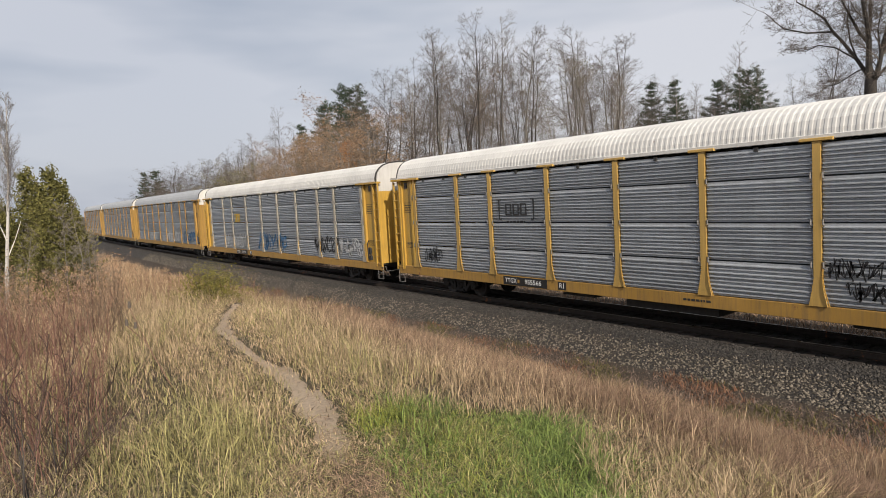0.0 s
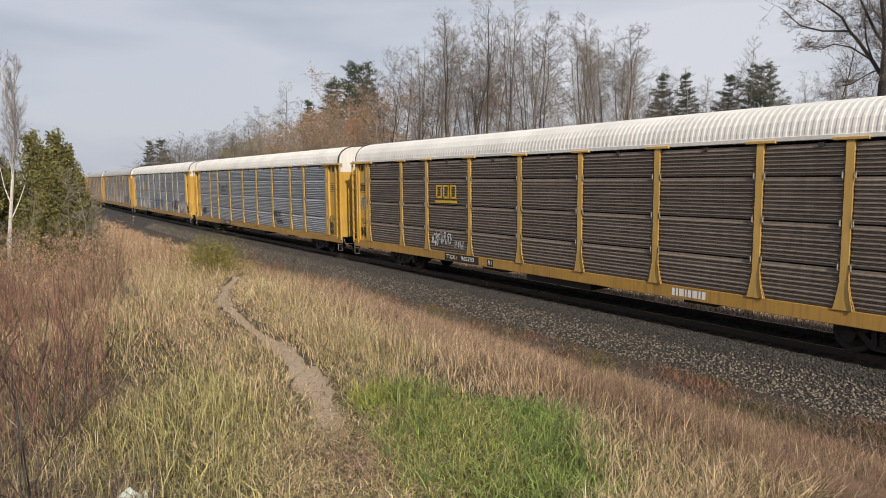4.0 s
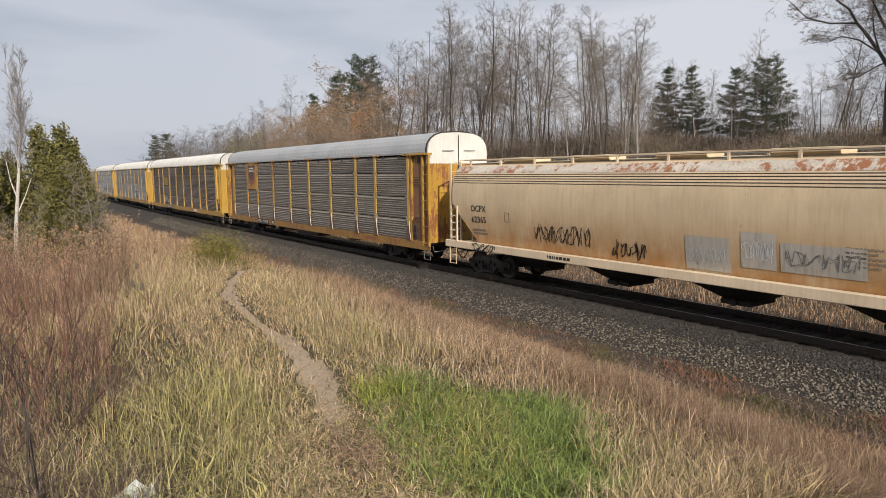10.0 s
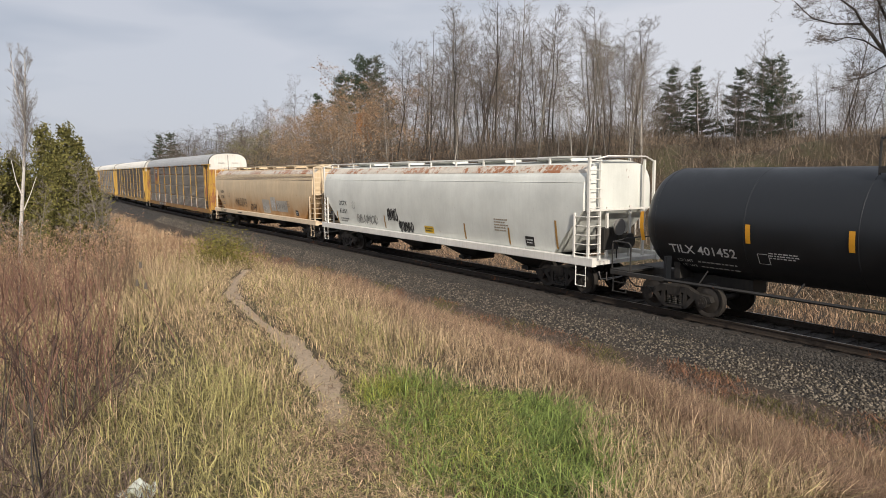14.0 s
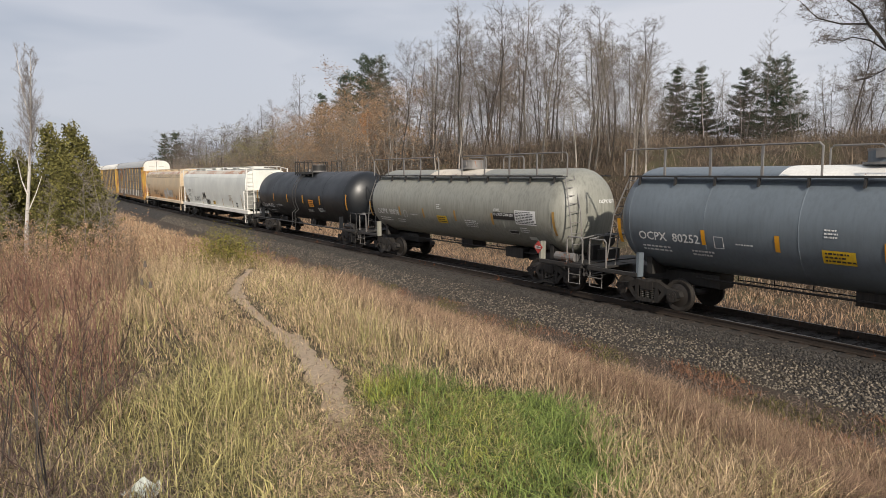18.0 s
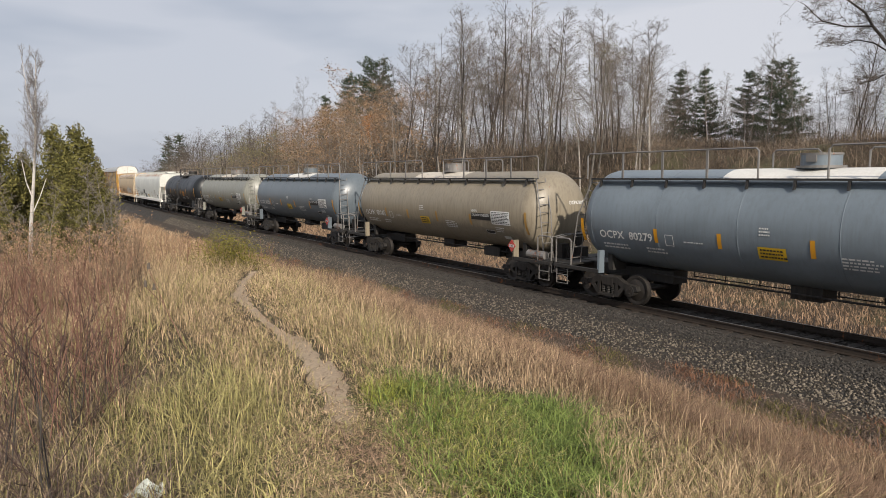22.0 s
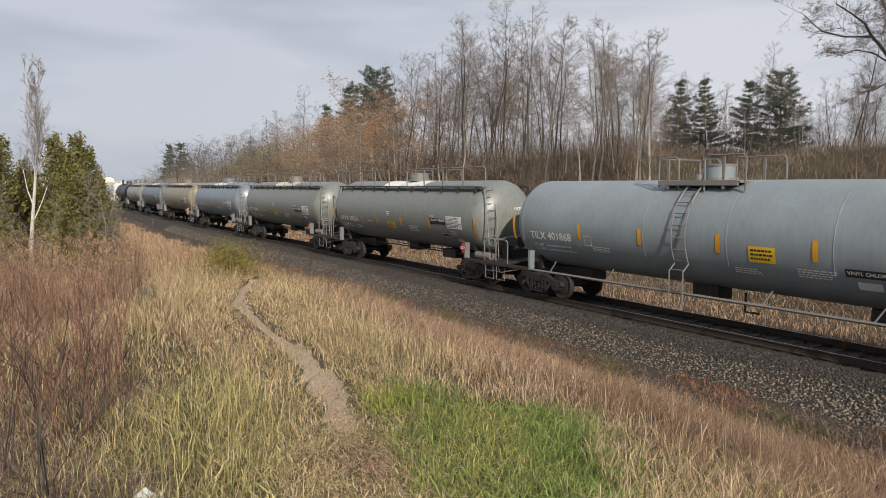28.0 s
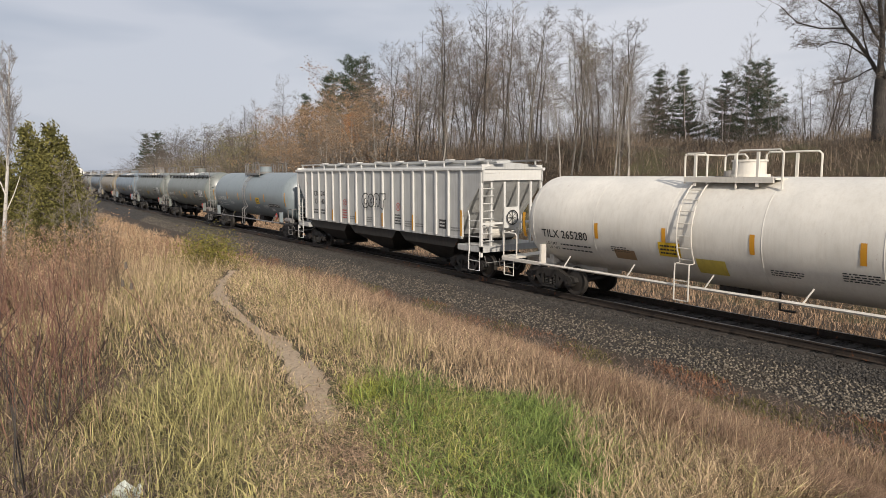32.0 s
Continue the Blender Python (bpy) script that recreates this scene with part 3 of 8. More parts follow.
def make_track():
    bed = Shape()
    ys = [-300 + 60 * i for i in range(6)] + [10 * i for i in range(5, 57)]
    sec = [(-TOE, -0.95), (-SHOULDER, -0.27), (-1.2, -0.21), (1.2, -0.21), (SHOULDER, -0.27), (TOE, -0.95)]
    bed.loft([[(TRACK + float(sway(y)) + x, y, z) for x, z in sec] for y in ys], closed=False)
    thing("ballast_bed", "grey crushed stone ballast bed under the railway", "ballast", kind="structure", data=bed.mesh("ballast_bed", BALLAST))
    track = thing("railway_track", "single railway track of rusty rails on dark ties", "railway", kind="structure")
    for s in (-1, 1):
        c = TRACK + s * 0.753
        sec = [(-0.07, -0.185), (0.07, -0.185), (0.07, -0.172), (0.012, -0.15), (0.010, -0.045), (0.036, -0.035), (0.036, -0.008), (0.028, -0.001), (-0.028, -0.001), (-0.036, -0.008), (-0.036, -0.035), (-0.010, -0.045), (-0.012, -0.15), (-0.07, -0.172)]
        part("rail", Shape().loft([[(c + float(sway(y)) + x, y, z) for x, z in sec] for y in ys]), RAIL, track)
        part("rail_head", Shape().loft([[(c + float(sway(y)) + x, y, z) for x, z in ((-0.026, -0.002), (0.026, -0.002), (0.026, 0.002), (-0.026, 0.002))] for y in ys]), TREAD, track, "bright worn running surface")
    tie = Shape().slab(-1.3, 1.3, -0.115, 0.115, -0.36, -0.187, 0.012).mesh("tie", TIE)
    plate = Shape()
    for s in (-1, 1):
        plate.box(s * 0.753 - 0.18, s * 0.753 + 0.18, -0.09, 0.09, -0.19, -0.182)
    plate = plate.mesh("tie_plate", RAIL)
    rnd = random.Random(4)
    for i in range(190):
        y = -4 + i * 0.53
        ob = part("tie", tie, TIE, track, at=on_track(y) @ pose(rnd.uniform(-0.04, 0.04), 0, 0, 0, 0, rnd.uniform(-1.2, 1.2)))
        if i < 90:
            part("tie_plate", plate, RAIL, ob)


make_track()

# ---------------------------------------------------------------- parts common to the railway cars
# In a car's space y runs forward along the track, -x faces the meadow, z = 0 is the rail head.


def wheelset_mesh():
    sh = Shape()
    sh.rod([(-1.02, 0, 0), (1.02, 0, 0)], 0.085, 10)
    for s in (-1, 1):
        prof = [(0.10, 0.64), (0.10, 0.83), (0.16, 0.83), (0.34, 0.77), (0.40, 0.80), (0.452, 0.80), (0.457, 0.70), (0.485, 0.685), (0.485, 0.66), (0.40, 0.66), (0.34, 0.70), (0.16, 0.66)]
        sh.turned([(r, s * x) for r, x in prof], 26)
    return sh.mesh("wheelset", WHEEL, True)


def cap_mesh():
    sh = Shape()
    for s in (-1, 1):
        sh.rod([(s * 0.98, 0, 0), (s * 1.13, 0, 0)], 0.12, 12)
        for k in range(3):
            a = k * 2 * math.pi / 3
            sh.rod([(s * 1.12, 0.07 * math.cos(a), 0.07 * math.sin(a)), (s * 1.155, 0.07 * math.cos(a), 0.07 * math.sin(a))], 0.022, 6)
    return sh


def frame_mesh():
    sh = Shape()
    hole = [(-1.18, 0.48), (-1.12, 0.62), (-0.72, 0.66), (-0.42, 0.80), (0.42, 0.80), (0.72, 0.66), (1.12, 0.62), (1.18, 0.48), (0.98, 0.40), (0.80, 0.50), (0.66, 0.46), (0.40, 0.62), (-0.40, 0.62), (-0.66, 0.46), (-0.80, 0.50), (-0.98, 0.40)]
    sh.side(hole, -0.09, 0.09)
    sh.side([(-0.72, 0.52), (-0.60, 0.58), (-0.30, 0.28), (0.30, 0.28), (0.60, 0.58), (0.72, 0.52), (0.40, 0.19), (-0.40, 0.19)], -0.09, 0.09)
    for y in (-0.36, 0.36):
        sh.box(-0.09, 0.09, y - 0.06, y + 0.06, 0.26, 0.64)
    sh.side([(-0.3, 0.19), (0.3, 0.19), (0.3, 0.25), (-0.3, 0.25)], -0.16, 0.16)
    for s in (-1, 1):
        sh.disc((0, s * 0.89, 0.457), (1, 0, 0), 0.17, 0.24, 14)
    return sh.mesh("side_frame", TRUCK)


def spring_mesh():
    sh = Shape()
    for y in (-0.2, 0.0, 0.2):
        for k in range(6):
            sh.disc((0, y, 0.275 + 0.055 * k), (0, 0, 1), 0.085, 0.034, 9)
    return sh.mesh("spring", SPRING_STEEL)


WHEELSET, CAPS, SIDE_FRAME, SPRING = wheelset_mesh(), cap_mesh().mesh("bearing_cap", TRUCK), frame_mesh(), spring_mesh()
BOLSTER = Shape().slab(-1.1, 1.1, -0.22, 0.22, 0.5, 0.82, 0.04).box(-0.3, 0.3, -0.3, 0.3, 0.80, 0.90).box(-0.5, 0.5, -0.9, 0.9, 0.40, 0.50).mesh("bogie", TRUCK)


def bogie(car, y):
    b = part("bogie", BOLSTER, TRUCK, car, "four-wheel truck of greasy cast steel", at=pose(0, y, 0))
    for s in (-1, 1):
        part("side_frame", SIDE_FRAME, TRUCK, b, at=pose(s * 1.0, 0, 0))
        tagged(part("spring", SPRING, SPRING_STEEL, b, at=pose(s * 1.0, 0, 0)), kind="stuff")
        ws = part("wheelset", WHEELSET, WHEEL, b, at=pose(0, s * 0.89, 0.457))
        ws["axle"] = s * 0.89
        ws.data = WHEELSET
    return b


# the bearing caps are one piece with the wheels, so that they turn together
def join_caps():
    me = bpy.data.meshes.new("wheelset")
    bm = bmesh.new()
    bm.from_mesh(WHEELSET)
    bm.from_mesh(CAPS)
    bm.to_mesh(me)
    bm.free()
    me.materials.append(WHEEL)
    return me


WHEELSET = join_caps()


def coupler(car, y, s):
    """Coupler and draft gear at the end y; s is the end's sense. With its hose."""
    sh = Shape().slab(-0.12, 0.12, min(y - s * 0.6, y + s * 0.42), max(y - s * 0.6, y + s * 0.42), 0.72, 0.92, 0.03)
    sh.slab(-0.2, 0.16, min(y + s * 0.40, y + s * 0.68), max(y + s * 0.40, y + s * 0.68), 0.68, 0.98, 0.05)
    part("coupler", sh, TRUCK, car)
    part("air_hose", Shape().rod([(-0.3, y + s * 0.2, 0.8), (-0.32, y + s * 0.4, 0.55), (-0.3, y + s * 0.6, 0.42), (-0.25, y + s * 0.8, 0.42)], 0.022, 6), BLACK, car)
    part("uncoupling_rod", Shape().rod([(-1.5, y + s * 0.15, 0.95), (-1.45, y + s * 0.2, 0.7), (-0.4, y + s * 0.3, 0.74), (-0.1, y + s * 0.42, 0.95)], 0.018, 5), PIPE, car)


def rungs(lad, paths, r, mat_):
    """Each rung of a ladder as a part of its own."""
    for path in paths:
        part("rung", Shape().rod(path, r, 5), mat_, lad)
    return lad


def ladder(car, x, y0, y1, z0, z1, mat_, n, r=0.02):
    """An upright ladder on a side: two stiles and n rungs."""
    sh = Shape()
    for y in (y0, y1):
        sh.box(x - 0.035, x + 0.035, y - 0.035, y + 0.035, z0, z1)
    zs = [z0 + 0.12 + (z1 - z0 - 0.2) * k / (n - 1) for k in range(n)]
    return rungs(part("ladder", sh, mat_, car), [[(x, y0, z), (x - 0.03, y0, z), (x - 0.03, y1, z), (x, y1, z)] for z in zs], r * 0.7, mat_)


def stirrup(car, x, y, w, z0, z1, mat_):
    sh = Shape().rod([(x, y - w / 2, z1), (x, y - w / 2, z0), (x, y + w / 2, z0), (x, y + w / 2, z1)], 0.02, 6)
    sh.rod([(x, y - w / 2, (z0 + z1) / 2), (x, y + w / 2, (z0 + z1) / 2)], 0.016, 5)
    return part("step", sh, mat_, car)


def hoop(sh, x, y0, y1, z0, z1, r=0.027):
    """A rounded railing from foot to foot."""
    d = 0.08 if y1 > y0 else -0.08
    return sh.rod([(x, y0, z0), (x, y0, z1 - 0.08), (x, y0 + d, z1), (x, y1 - d, z1), (x, y1, z1 - 0.08), (x, y1, z0)], r, 6)


# ---------------------------------------------------------------- covered car carriers
POSTS = [12.1, 9.15, 7.15, 4.23, 1.4, -1.4, -4.23, -7.15, -9.15, -12.1]
TIERS = [1.10, 2.02, 2.98, 4.02, 4.76]


@functools.lru_cache(None)
def rack_panel(width, tier, style):
    """A pressed side panel with horizontal corrugations and a folded rim, its lower left at the origin."""
    h = TIERS[tier + 1] - TIERS[tier] - 0.035
    n = max(6, round(h / 0.105))
    prof = [(0.0, 0.0), (-0.008, 0.006)]
    for k in range(n):
        z = 0.03 + (h - 0.06) * k / n
        d = (h - 0.06) / n
        out = 0.078 if k % 3 else 0.058
        prof += [(-0.004, z + d * 0.10), (-out, z + d * 0.30), (-out, z + d * 0.52), (-0.004, z + d * 0.72)]
    prof += [(-0.008, h - 0.006), (0.0, h)]
    sh = Shape()
    cols = [0.0, 0.05, width - 0.05, width]
    sh.loft([[(x if 0 < i < 3 else x * 0.25, y, z) for x, z in prof] for i, y in enumerate(cols)], closed=False)
    return sh.mesh("side_panel", style)


@functools.lru_cache(None)
def rack_post(style):
    return Shape().side([(-0.085, 4.78), (0.085, 4.78), (0.085, 1.72), (-0.085, 1.72)], -1.665, -1.58).mesh("post", style)


@functools.lru_cache(None)
def rack_foot(style):
    return Shape().side([(0.085, 1.72), (0.125, 1.45), (0.20, 1.08), (-0.20, 1.08), (-0.125, 1.45), (-0.085, 1.72)], -1.662, -1.58).mesh("post_foot", style)


@functools.lru_cache(None)
def rack_flange_highlight(style):
    # sunlit edge of the flared post, drawn as a thin pale rod
    return Shape().rod([(-1.66, -0.115, 2.1), (-1.675, -0.115, 1.72), (-1.69, -0.17, 1.42), (-1.69, -0.27, 1.09)], 0.016, 5).mesh("flange", style)


@functools.lru_cache(None)
def rack_roof(style):
    half = [(1.60, 4.90), (1.585, 5.03), (1.52, 5.24), (1.38, 5.44), (1.15, 5.60), (0.80, 5.70), (0.4, 5.745)]
    sec = [(-x, z) for x, z in half] + [(0, 5.755)] + [(x, z) for x, z in reversed(half)]
    rings, y, k = [], -13.45, 0
    while y < 13.46:
        a = (0.011, 0.011, -0.0, -0.0)[k % 4]
        rings.append([(x * (1 + a * 0.55), y, z + a) for x, z in sec])
        y += (0.06, 0.022, 0.06, 0.022)[k % 4]
        k += 1
    return Shape().loft(rings, closed=False).mesh("roof", style)


CLIP = Shape().rod([(0.0, 0, -0.09), (-0.035, 0, -0.06), (-0.035, 0, 0.06), (0.0, 0, 0.09)], 0.022, 5).mesh("hinge_clip", PIPE)
HINGE = Shape().box(-0.02, 0.02, -0.05, 0.05, -0.05, 0.05).mesh("hinge", BLACK)
FOOT_RUST = paint("rust_brown_foot", (0.15, 0.075, 0.04), 0.3, 0.3, 0.6)


def autorack(name, label, panel, trim, roof, old, y, post=None, sill=None):
    post, sill = post or trim, sill or SILL_OCHRE
    car = thing(name, label, "railway car", "train", at=pose(TRACK, y, 0))
    part("underframe", Shape().box(-0.35, 0.35, -13.4, 13.4, 0.72, 1.0).box(-1.5, 1.5, -13.5, 13.5, 0.98, 1.08).box(-1.2, 1.2, -1.5, 1.5, 0.45, 0.75).box(-0.9, -0.5, 3, 4.4, 0.5, 0.9).box(-0.8, -0.4, -5.6, -4.6, 0.5, 0.85), BLACK, car)
    for s in (-1, 1):
        part("side_sill", Shape().slab(min(s * 1.5, s * 1.63), max(s * 1.5, s * 1.63), -13.62, 13.62, 0.74, 1.09, 0.012), sill, car)
        bogie(car, s * 9.95)
        coupler(car, s * 13.62, s)
    # side towards the meadow, panel by panel
    for a, b in zip(POSTS, POSTS[1:]):
        w = a - b - 0.17
        for t in range(4):
            part("side_panel", rack_panel(round(w, 3), t, panel), panel, car, at=pose(-1.568, b + 0.085, TIERS[t]))
    for k, p in enumerate(POSTS):
        po = part("post", rack_post(post if not (old and k < 4) else trim), post, car, at=pose(0, p, 0))
        part("bracket", Shape().slab(-1.70, -1.58, -0.36, 0.36, 4.77, 4.84, 0.01), trim if old else post, po)
        part("post_foot", rack_foot(FOOT_RUST if old else post), post, po)
        # paler paint here stands in for sun on the post's right-hand edge
        part("flange", rack_flange_highlight(PALE_PIPE if old else YELLOW_OLD), PALE_PIPE, po)
        if y < 60:
            for z in TIERS[1:4]:
                for e in (-1, 1):
                    part("hinge_clip", CLIP, PIPE, po, at=pose(-1.635, e * 0.135, z))
    back = Shape()
    prof = []
    for k in range(36):
        z = 1.1 + 3.66 * k / 36
        prof += [(1.585, z), (1.62, z + 0.03), (1.62, z + 0.07)]
    back.loft([[(x, yy, z) for x, z in prof] for yy in (-12.1, 12.1)], closed=False)
    part("back_wall", back, panel, car)
    for s in (-1, 1):
        part("roof_rail", Shape().slab(min(s * 1.56, s * 1.64), max(s * 1.56, s * 1.64), -13.45, 13.45, 4.80, 4.91, 0.012), roof, car)
    for k in range(-8, 9):
        part("hinge", HINGE, BLACK, car, at=pose(-1.64, k * 1.42, 4.70))
    for e in (-1, 1):
        half = [(1.62, 4.86), (1.60, 5.04), (1.535, 5.26), (1.39, 5.46), (1.16, 5.625), (0.81, 5.725), (0.4, 5.77), (0, 5.78)]
        sec = [(-x, z) for x, z in half] + [(x, z) for x, z in reversed(half[:-1])]
        inner = [(x * 0.965, z - 0.05) for x, z in reversed(sec)]
        part("roof_end_trim", Shape().prism(sec + inner, e * 13.46 - 0.03, e * 13.46 + 0.03), BLACK, car)
    part("roof", rack_roof(roof), roof, car)
    for e in (-1, 1):
        # end bay: recessed door leaf, corner post, ladder, end doors
        part("end_panel", Shape().box(-1.56, -1.52, min(e * 12.15, e * 13.41), max(e * 12.15, e * 13.41), 1.05, 4.72), RUSTED_END if old else trim, car)
        part("end_panel", Shape().box(1.52, 1.56, min(e * 12.1, e * 13.5), max(e * 12.1, e * 13.5), 1.05, 4.72), trim, car)
        part("door_post", Shape().box(-1.66, -1.55, e * 12.32 - 0.07, e * 12.32 + 0.07, 1.08, 4.75).box(-1.64, -1.5, e * 13.16 - 0.05, e * 13.16 + 0.05, 0.95, 4.75), trim, car)
        part("eave_plate", Shape().slab(-1.74, -1.5, min(e * 11.75, e * 13.78), max(e * 11.75, e * 13.78), 4.75, 4.84, 0.01), trim, car)
        ladder(car, -1.64, e * 13.27, e * 13.72, 0.92, 4.74, trim, 11)
        stirrup(car, -1.6, e * 13.5, 0.44, 0.35, 0.95, PIPE)
        half = [(1.56, 4.40), (1.56, 4.92), (1.50, 5.22), (1.36, 5.42), (1.13, 5.58), (0.78, 5.68), (0.0, 5.73)]
        top = [(-x, z) for x, z in half] + [(x, z) for x, z in reversed(half[:-1])]
        y0, y1 = sorted((e * 13.40, e * 13.58))
        part("end_hood", Shape().prism(top, y0, y1), ROOF_WHITE if roof is not ROOF_GREY else WHITE, car, "pale upper end of the car")
        low = [(-1.56, 1.05), (-1.56, 4.40), (1.56, 4.40), (1.56, 1.05)]
        doors = part("end_door", Shape().prism(low, y0, y1), trim, car)
        part("latch", Shape().box(-0.45, 0.45, e * 13.60 - 0.02, e * 13.60 + 0.02, 3.05, 3.25), BLACK, doors)
        part("door_seam", Shape().box(-0.02, 0.02, e * 13.59 - 0.015, e * 13.59 + 0.015, 1.1, 5.6), BLACK, car)
        for s in (-1, 1):
            part("hood_handle", Shape().rod([(s * 0.3, e * 13.6, 4.95), (s * 0.3, e * 13.66, 4.95), (s * 0.85, e * 13.66, 4.95), (s * 0.85, e * 13.6, 4.95)], 0.014, 5), PIPE, car)
        sk = flat_skin(-1.56)
        for zz, hh in ((3.6, 0.42), (2.0, 0.22)):
            fr = [[(-0.3, -hh / 2), (0.3, -hh / 2), (0.3, hh / 2), (-0.3, hh / 2), (-0.3, -hh / 2)]]
            decal("stencil_frame", stroke(fr, 0.018), BLACK_INK, car, e * 12.72, zz, sk)
            decal("stencil", bars(3, 0.5, hh * 0.75, seed=int(zz * 10)), BLACK_INK, car, e * 12.72, zz, sk)
        part("vent_slot", Shape().box(-1.585, -1.555, e * 12.85 - 0.09, e * 12.85 + 0.09, 4.42, 4.68), BLACK, car)
    part("hand_brake", Shape().disc((-1.62, -12.62, 1.62), (1, 0, 0), 0.17, 0.05, 14).rod([(-1.63, -12.5, 1.2), (-1.66, -12.5, 2.0), (-1.66, -12.62, 2.1)], 0.025, 6).rod([(-1.63, -12.75, 1.2), (-1.66, -12.72, 1.75)], 0.03, 6).box(-1.64, -1.56, -12.75, -12.5, 1.2, 1.38), BLACK, car)
    return car


SIDE = flat_skin(-1.63)


def number_board(car, y, text, extra):
    """White stencilled reporting marks on a black patch of the side sill."""
    y -= 0.8
    decal("number_board", quad(2.2, 0.30), DARK_PLATE, car, y, 0.915, SIDE, lift=0.003)
    mark, num = text.split()
    decal("lettering", glyphs(mark, 0.165, 1.0), WHITE_INK, car, y + 0.70, 0.915, SIDE)
    decal("notice", quad(0.10, 0.12), AMBER_DULL, car, y + 0.30, 0.915, SIDE)
    decal("lettering", glyphs(num, 0.165, 1.2), WHITE_INK, car, y - 0.42, 0.915, SIDE)
    decal("notice_ring", stroke([[(0.13 * math.cos(k * 0.4), 0.13 * math.sin(k * 0.4)) for k in range(17)]], 0.02), AMBER_DULL, car, y - 1.36, 0.915, SIDE)
    decal("number_board", quad(0.36, 0.26), DARK_PLATE, car, y - 1.78, 0.915, SIDE, lift=0.003)
    decal("lettering", glyphs(extra, 0.17), WHITE_INK, car, y - 1.78, 0.915, SIDE)


def block_emblem(car, y, z, w, h, mat_, skin):
    """An owner's emblem as three plain blocks."""
    for k in (-1, 0, 1):
        u = k * w / 3
        ring = [[(u - w * 0.11, -h * 0.5), (u + w * 0.11, -h * 0.5), (u + w * 0.11, h * 0.5), (u - w * 0.11, h * 0.5), (u - w * 0.11, -h * 0.5)]]
        decal("emblem", stroke(ring, h * 0.24), mat_, car, y, z, skin)


def make_autoracks():
    cars = []
    PANEL = flat_skin(-1.650)
    # far ahead, older grey cars
    for i in (3, 2):
        cars.append((41.65 + 28.85 * i, autorack("autorack_car", "grey steel car carrier with yellow posts, dusty", SILVER, YELLOW_OLD, ROOF_GREY, False, 41.65 + 28.85 * i)))
    y = 41.65 + 28.85
    c = autorack("autorack_car", "grey car carrier with blue and white graffiti on its lower panels", SILVER, YELLOW_OLD, ROOF_GREY, False, y)
    decal("graffiti", stroke(tag(6, 4.6, 1.1, 3), 0.10), SPRAY_BLUE, c, -10.2, 1.75, PANEL)
    decal("graffiti", stroke(tag(7, 5.2, 0.9, 4), 0.09), SPRAY_WHITE, c, -4.2, 1.7, PANEL)
    decal("graffiti", stroke(tag(5, 3.0, 0.8, 14), 0.08), SPRAY_WHITE, c, 4.2, 1.6, PANEL)
    cars.append((y, c))
    y = 41.65
    c = autorack("autorack_car", "silver car carrier with white roof and graffiti along its foot", SILVER, YELLOW, ROOF_WHITE, False, y, POST_GREY)
    block_emblem(c, 6.0, 3.3, 1.1, 0.5, LOGO_YELLOW, PANEL)
    decal("graffiti", stroke(tag(7, 4.6, 1.0, 5), 0.07), SPRAY_WHITE, c, 6.5, 1.7, PANEL)
    decal("graffiti", stroke(tag(6, 4.8, 1.1, 6), 0.09), SPRAY_BLUE, c, -0.2, 1.8, PANEL)
    decal("graffiti", stroke(tag(5, 2.8, 0.9, 7), 0.08), SPRAY_BLACK, c, -7.9, 1.8, PANEL)
    decal("graffiti", stroke(tag(4, 2.4, 0.9, 8), 0.08), SPRAY_WHITE, c, -10.6, 1.75, PANEL)
    number_board(c, 6.4, "TTGX 978301", "R1")
    cars.append((y, c))
    y = 12.8
    c = autorack("autorack_car", "clean silver car carrier with golden yellow posts and white roof", SILVER, YELLOW, ROOF_WHITE, False, y, POST_TAN)
    block_emblem(c, 5.75, 3.42, 1.15, 0.36, BLACK_INK, PANEL)
    for s in (-1, 1):
        decal("emblem", stroke([[(s * 0.75, 0.34), (s * 0.88, 0.34), (s * 0.88, -0.34), (s * 0.75, -0.34)]], 0.07), BLACK_INK, c, 5.75, 3.42, PANEL)
    decal("emblem", bars(1, 1.0, 0.14, 5), BLACK_INK, c, 5.75, 3.0, PANEL)
    number_board(c, 6.3, "TTGX 955566", "R1")
    decal("graffiti", stroke(tag(5, 1.2, 0.7, 9), 0.030), SPRAY_BLACK, c, 10.9, 1.65, PANEL)
    decal("graffiti", stroke(tag(4, 1.1, 0.5, 10), 0.032), SPRAY_BLACK, c, -5.0, 1.95, PANEL)
    decal("graffiti", stroke(tag(4, 1.0, 0.45, 11), 0.032), SPRAY_BLACK, c, -5.35, 1.48, PANEL)
    decal("stencil", bars(1, 0.9, 0.12, 3), BLACK_INK, c, -1.2, 0.92, SIDE)
    part("owner_mark", Shape().box(-1.636, -1.63, -7.6, -6.4, 0.82, 1.0), YELLOW_OLD, c)
    cars.append((y, c))
    y = -16.05
    c = autorack("autorack_car", "soot-browned car carrier with white roof and golden emblem", BROWN_PANEL, YELLOW, ROOF_WHITE, False, y, POST_TAN)
    block_emblem(c, 5.75, 3.5, 1.45, 0.46, LOGO_YELLOW, PANEL)
    decal("emblem", quad(1.5, 0.1), LOGO_YELLOW, c, 5.75, 3.1, PANEL)
    number_board(c, 5.6, "TTGX 965733", "R1")
    DOOR = flat_skin(-1.565)
    for k, word in enumerate(("QUALITY", "AUTO RACK")):
        decal("lettering", glyphs(word, 0.12), BLACK_INK, c, 12.72, 3.72 - 0.2 * k, DOOR, lift=0.012)
    decal("graffiti", stroke(tag(5, 0.6, 0.7, 12), 0.03), SPRAY_WHITE, c, 12.72, 2.85, DOOR, lift=0.014)
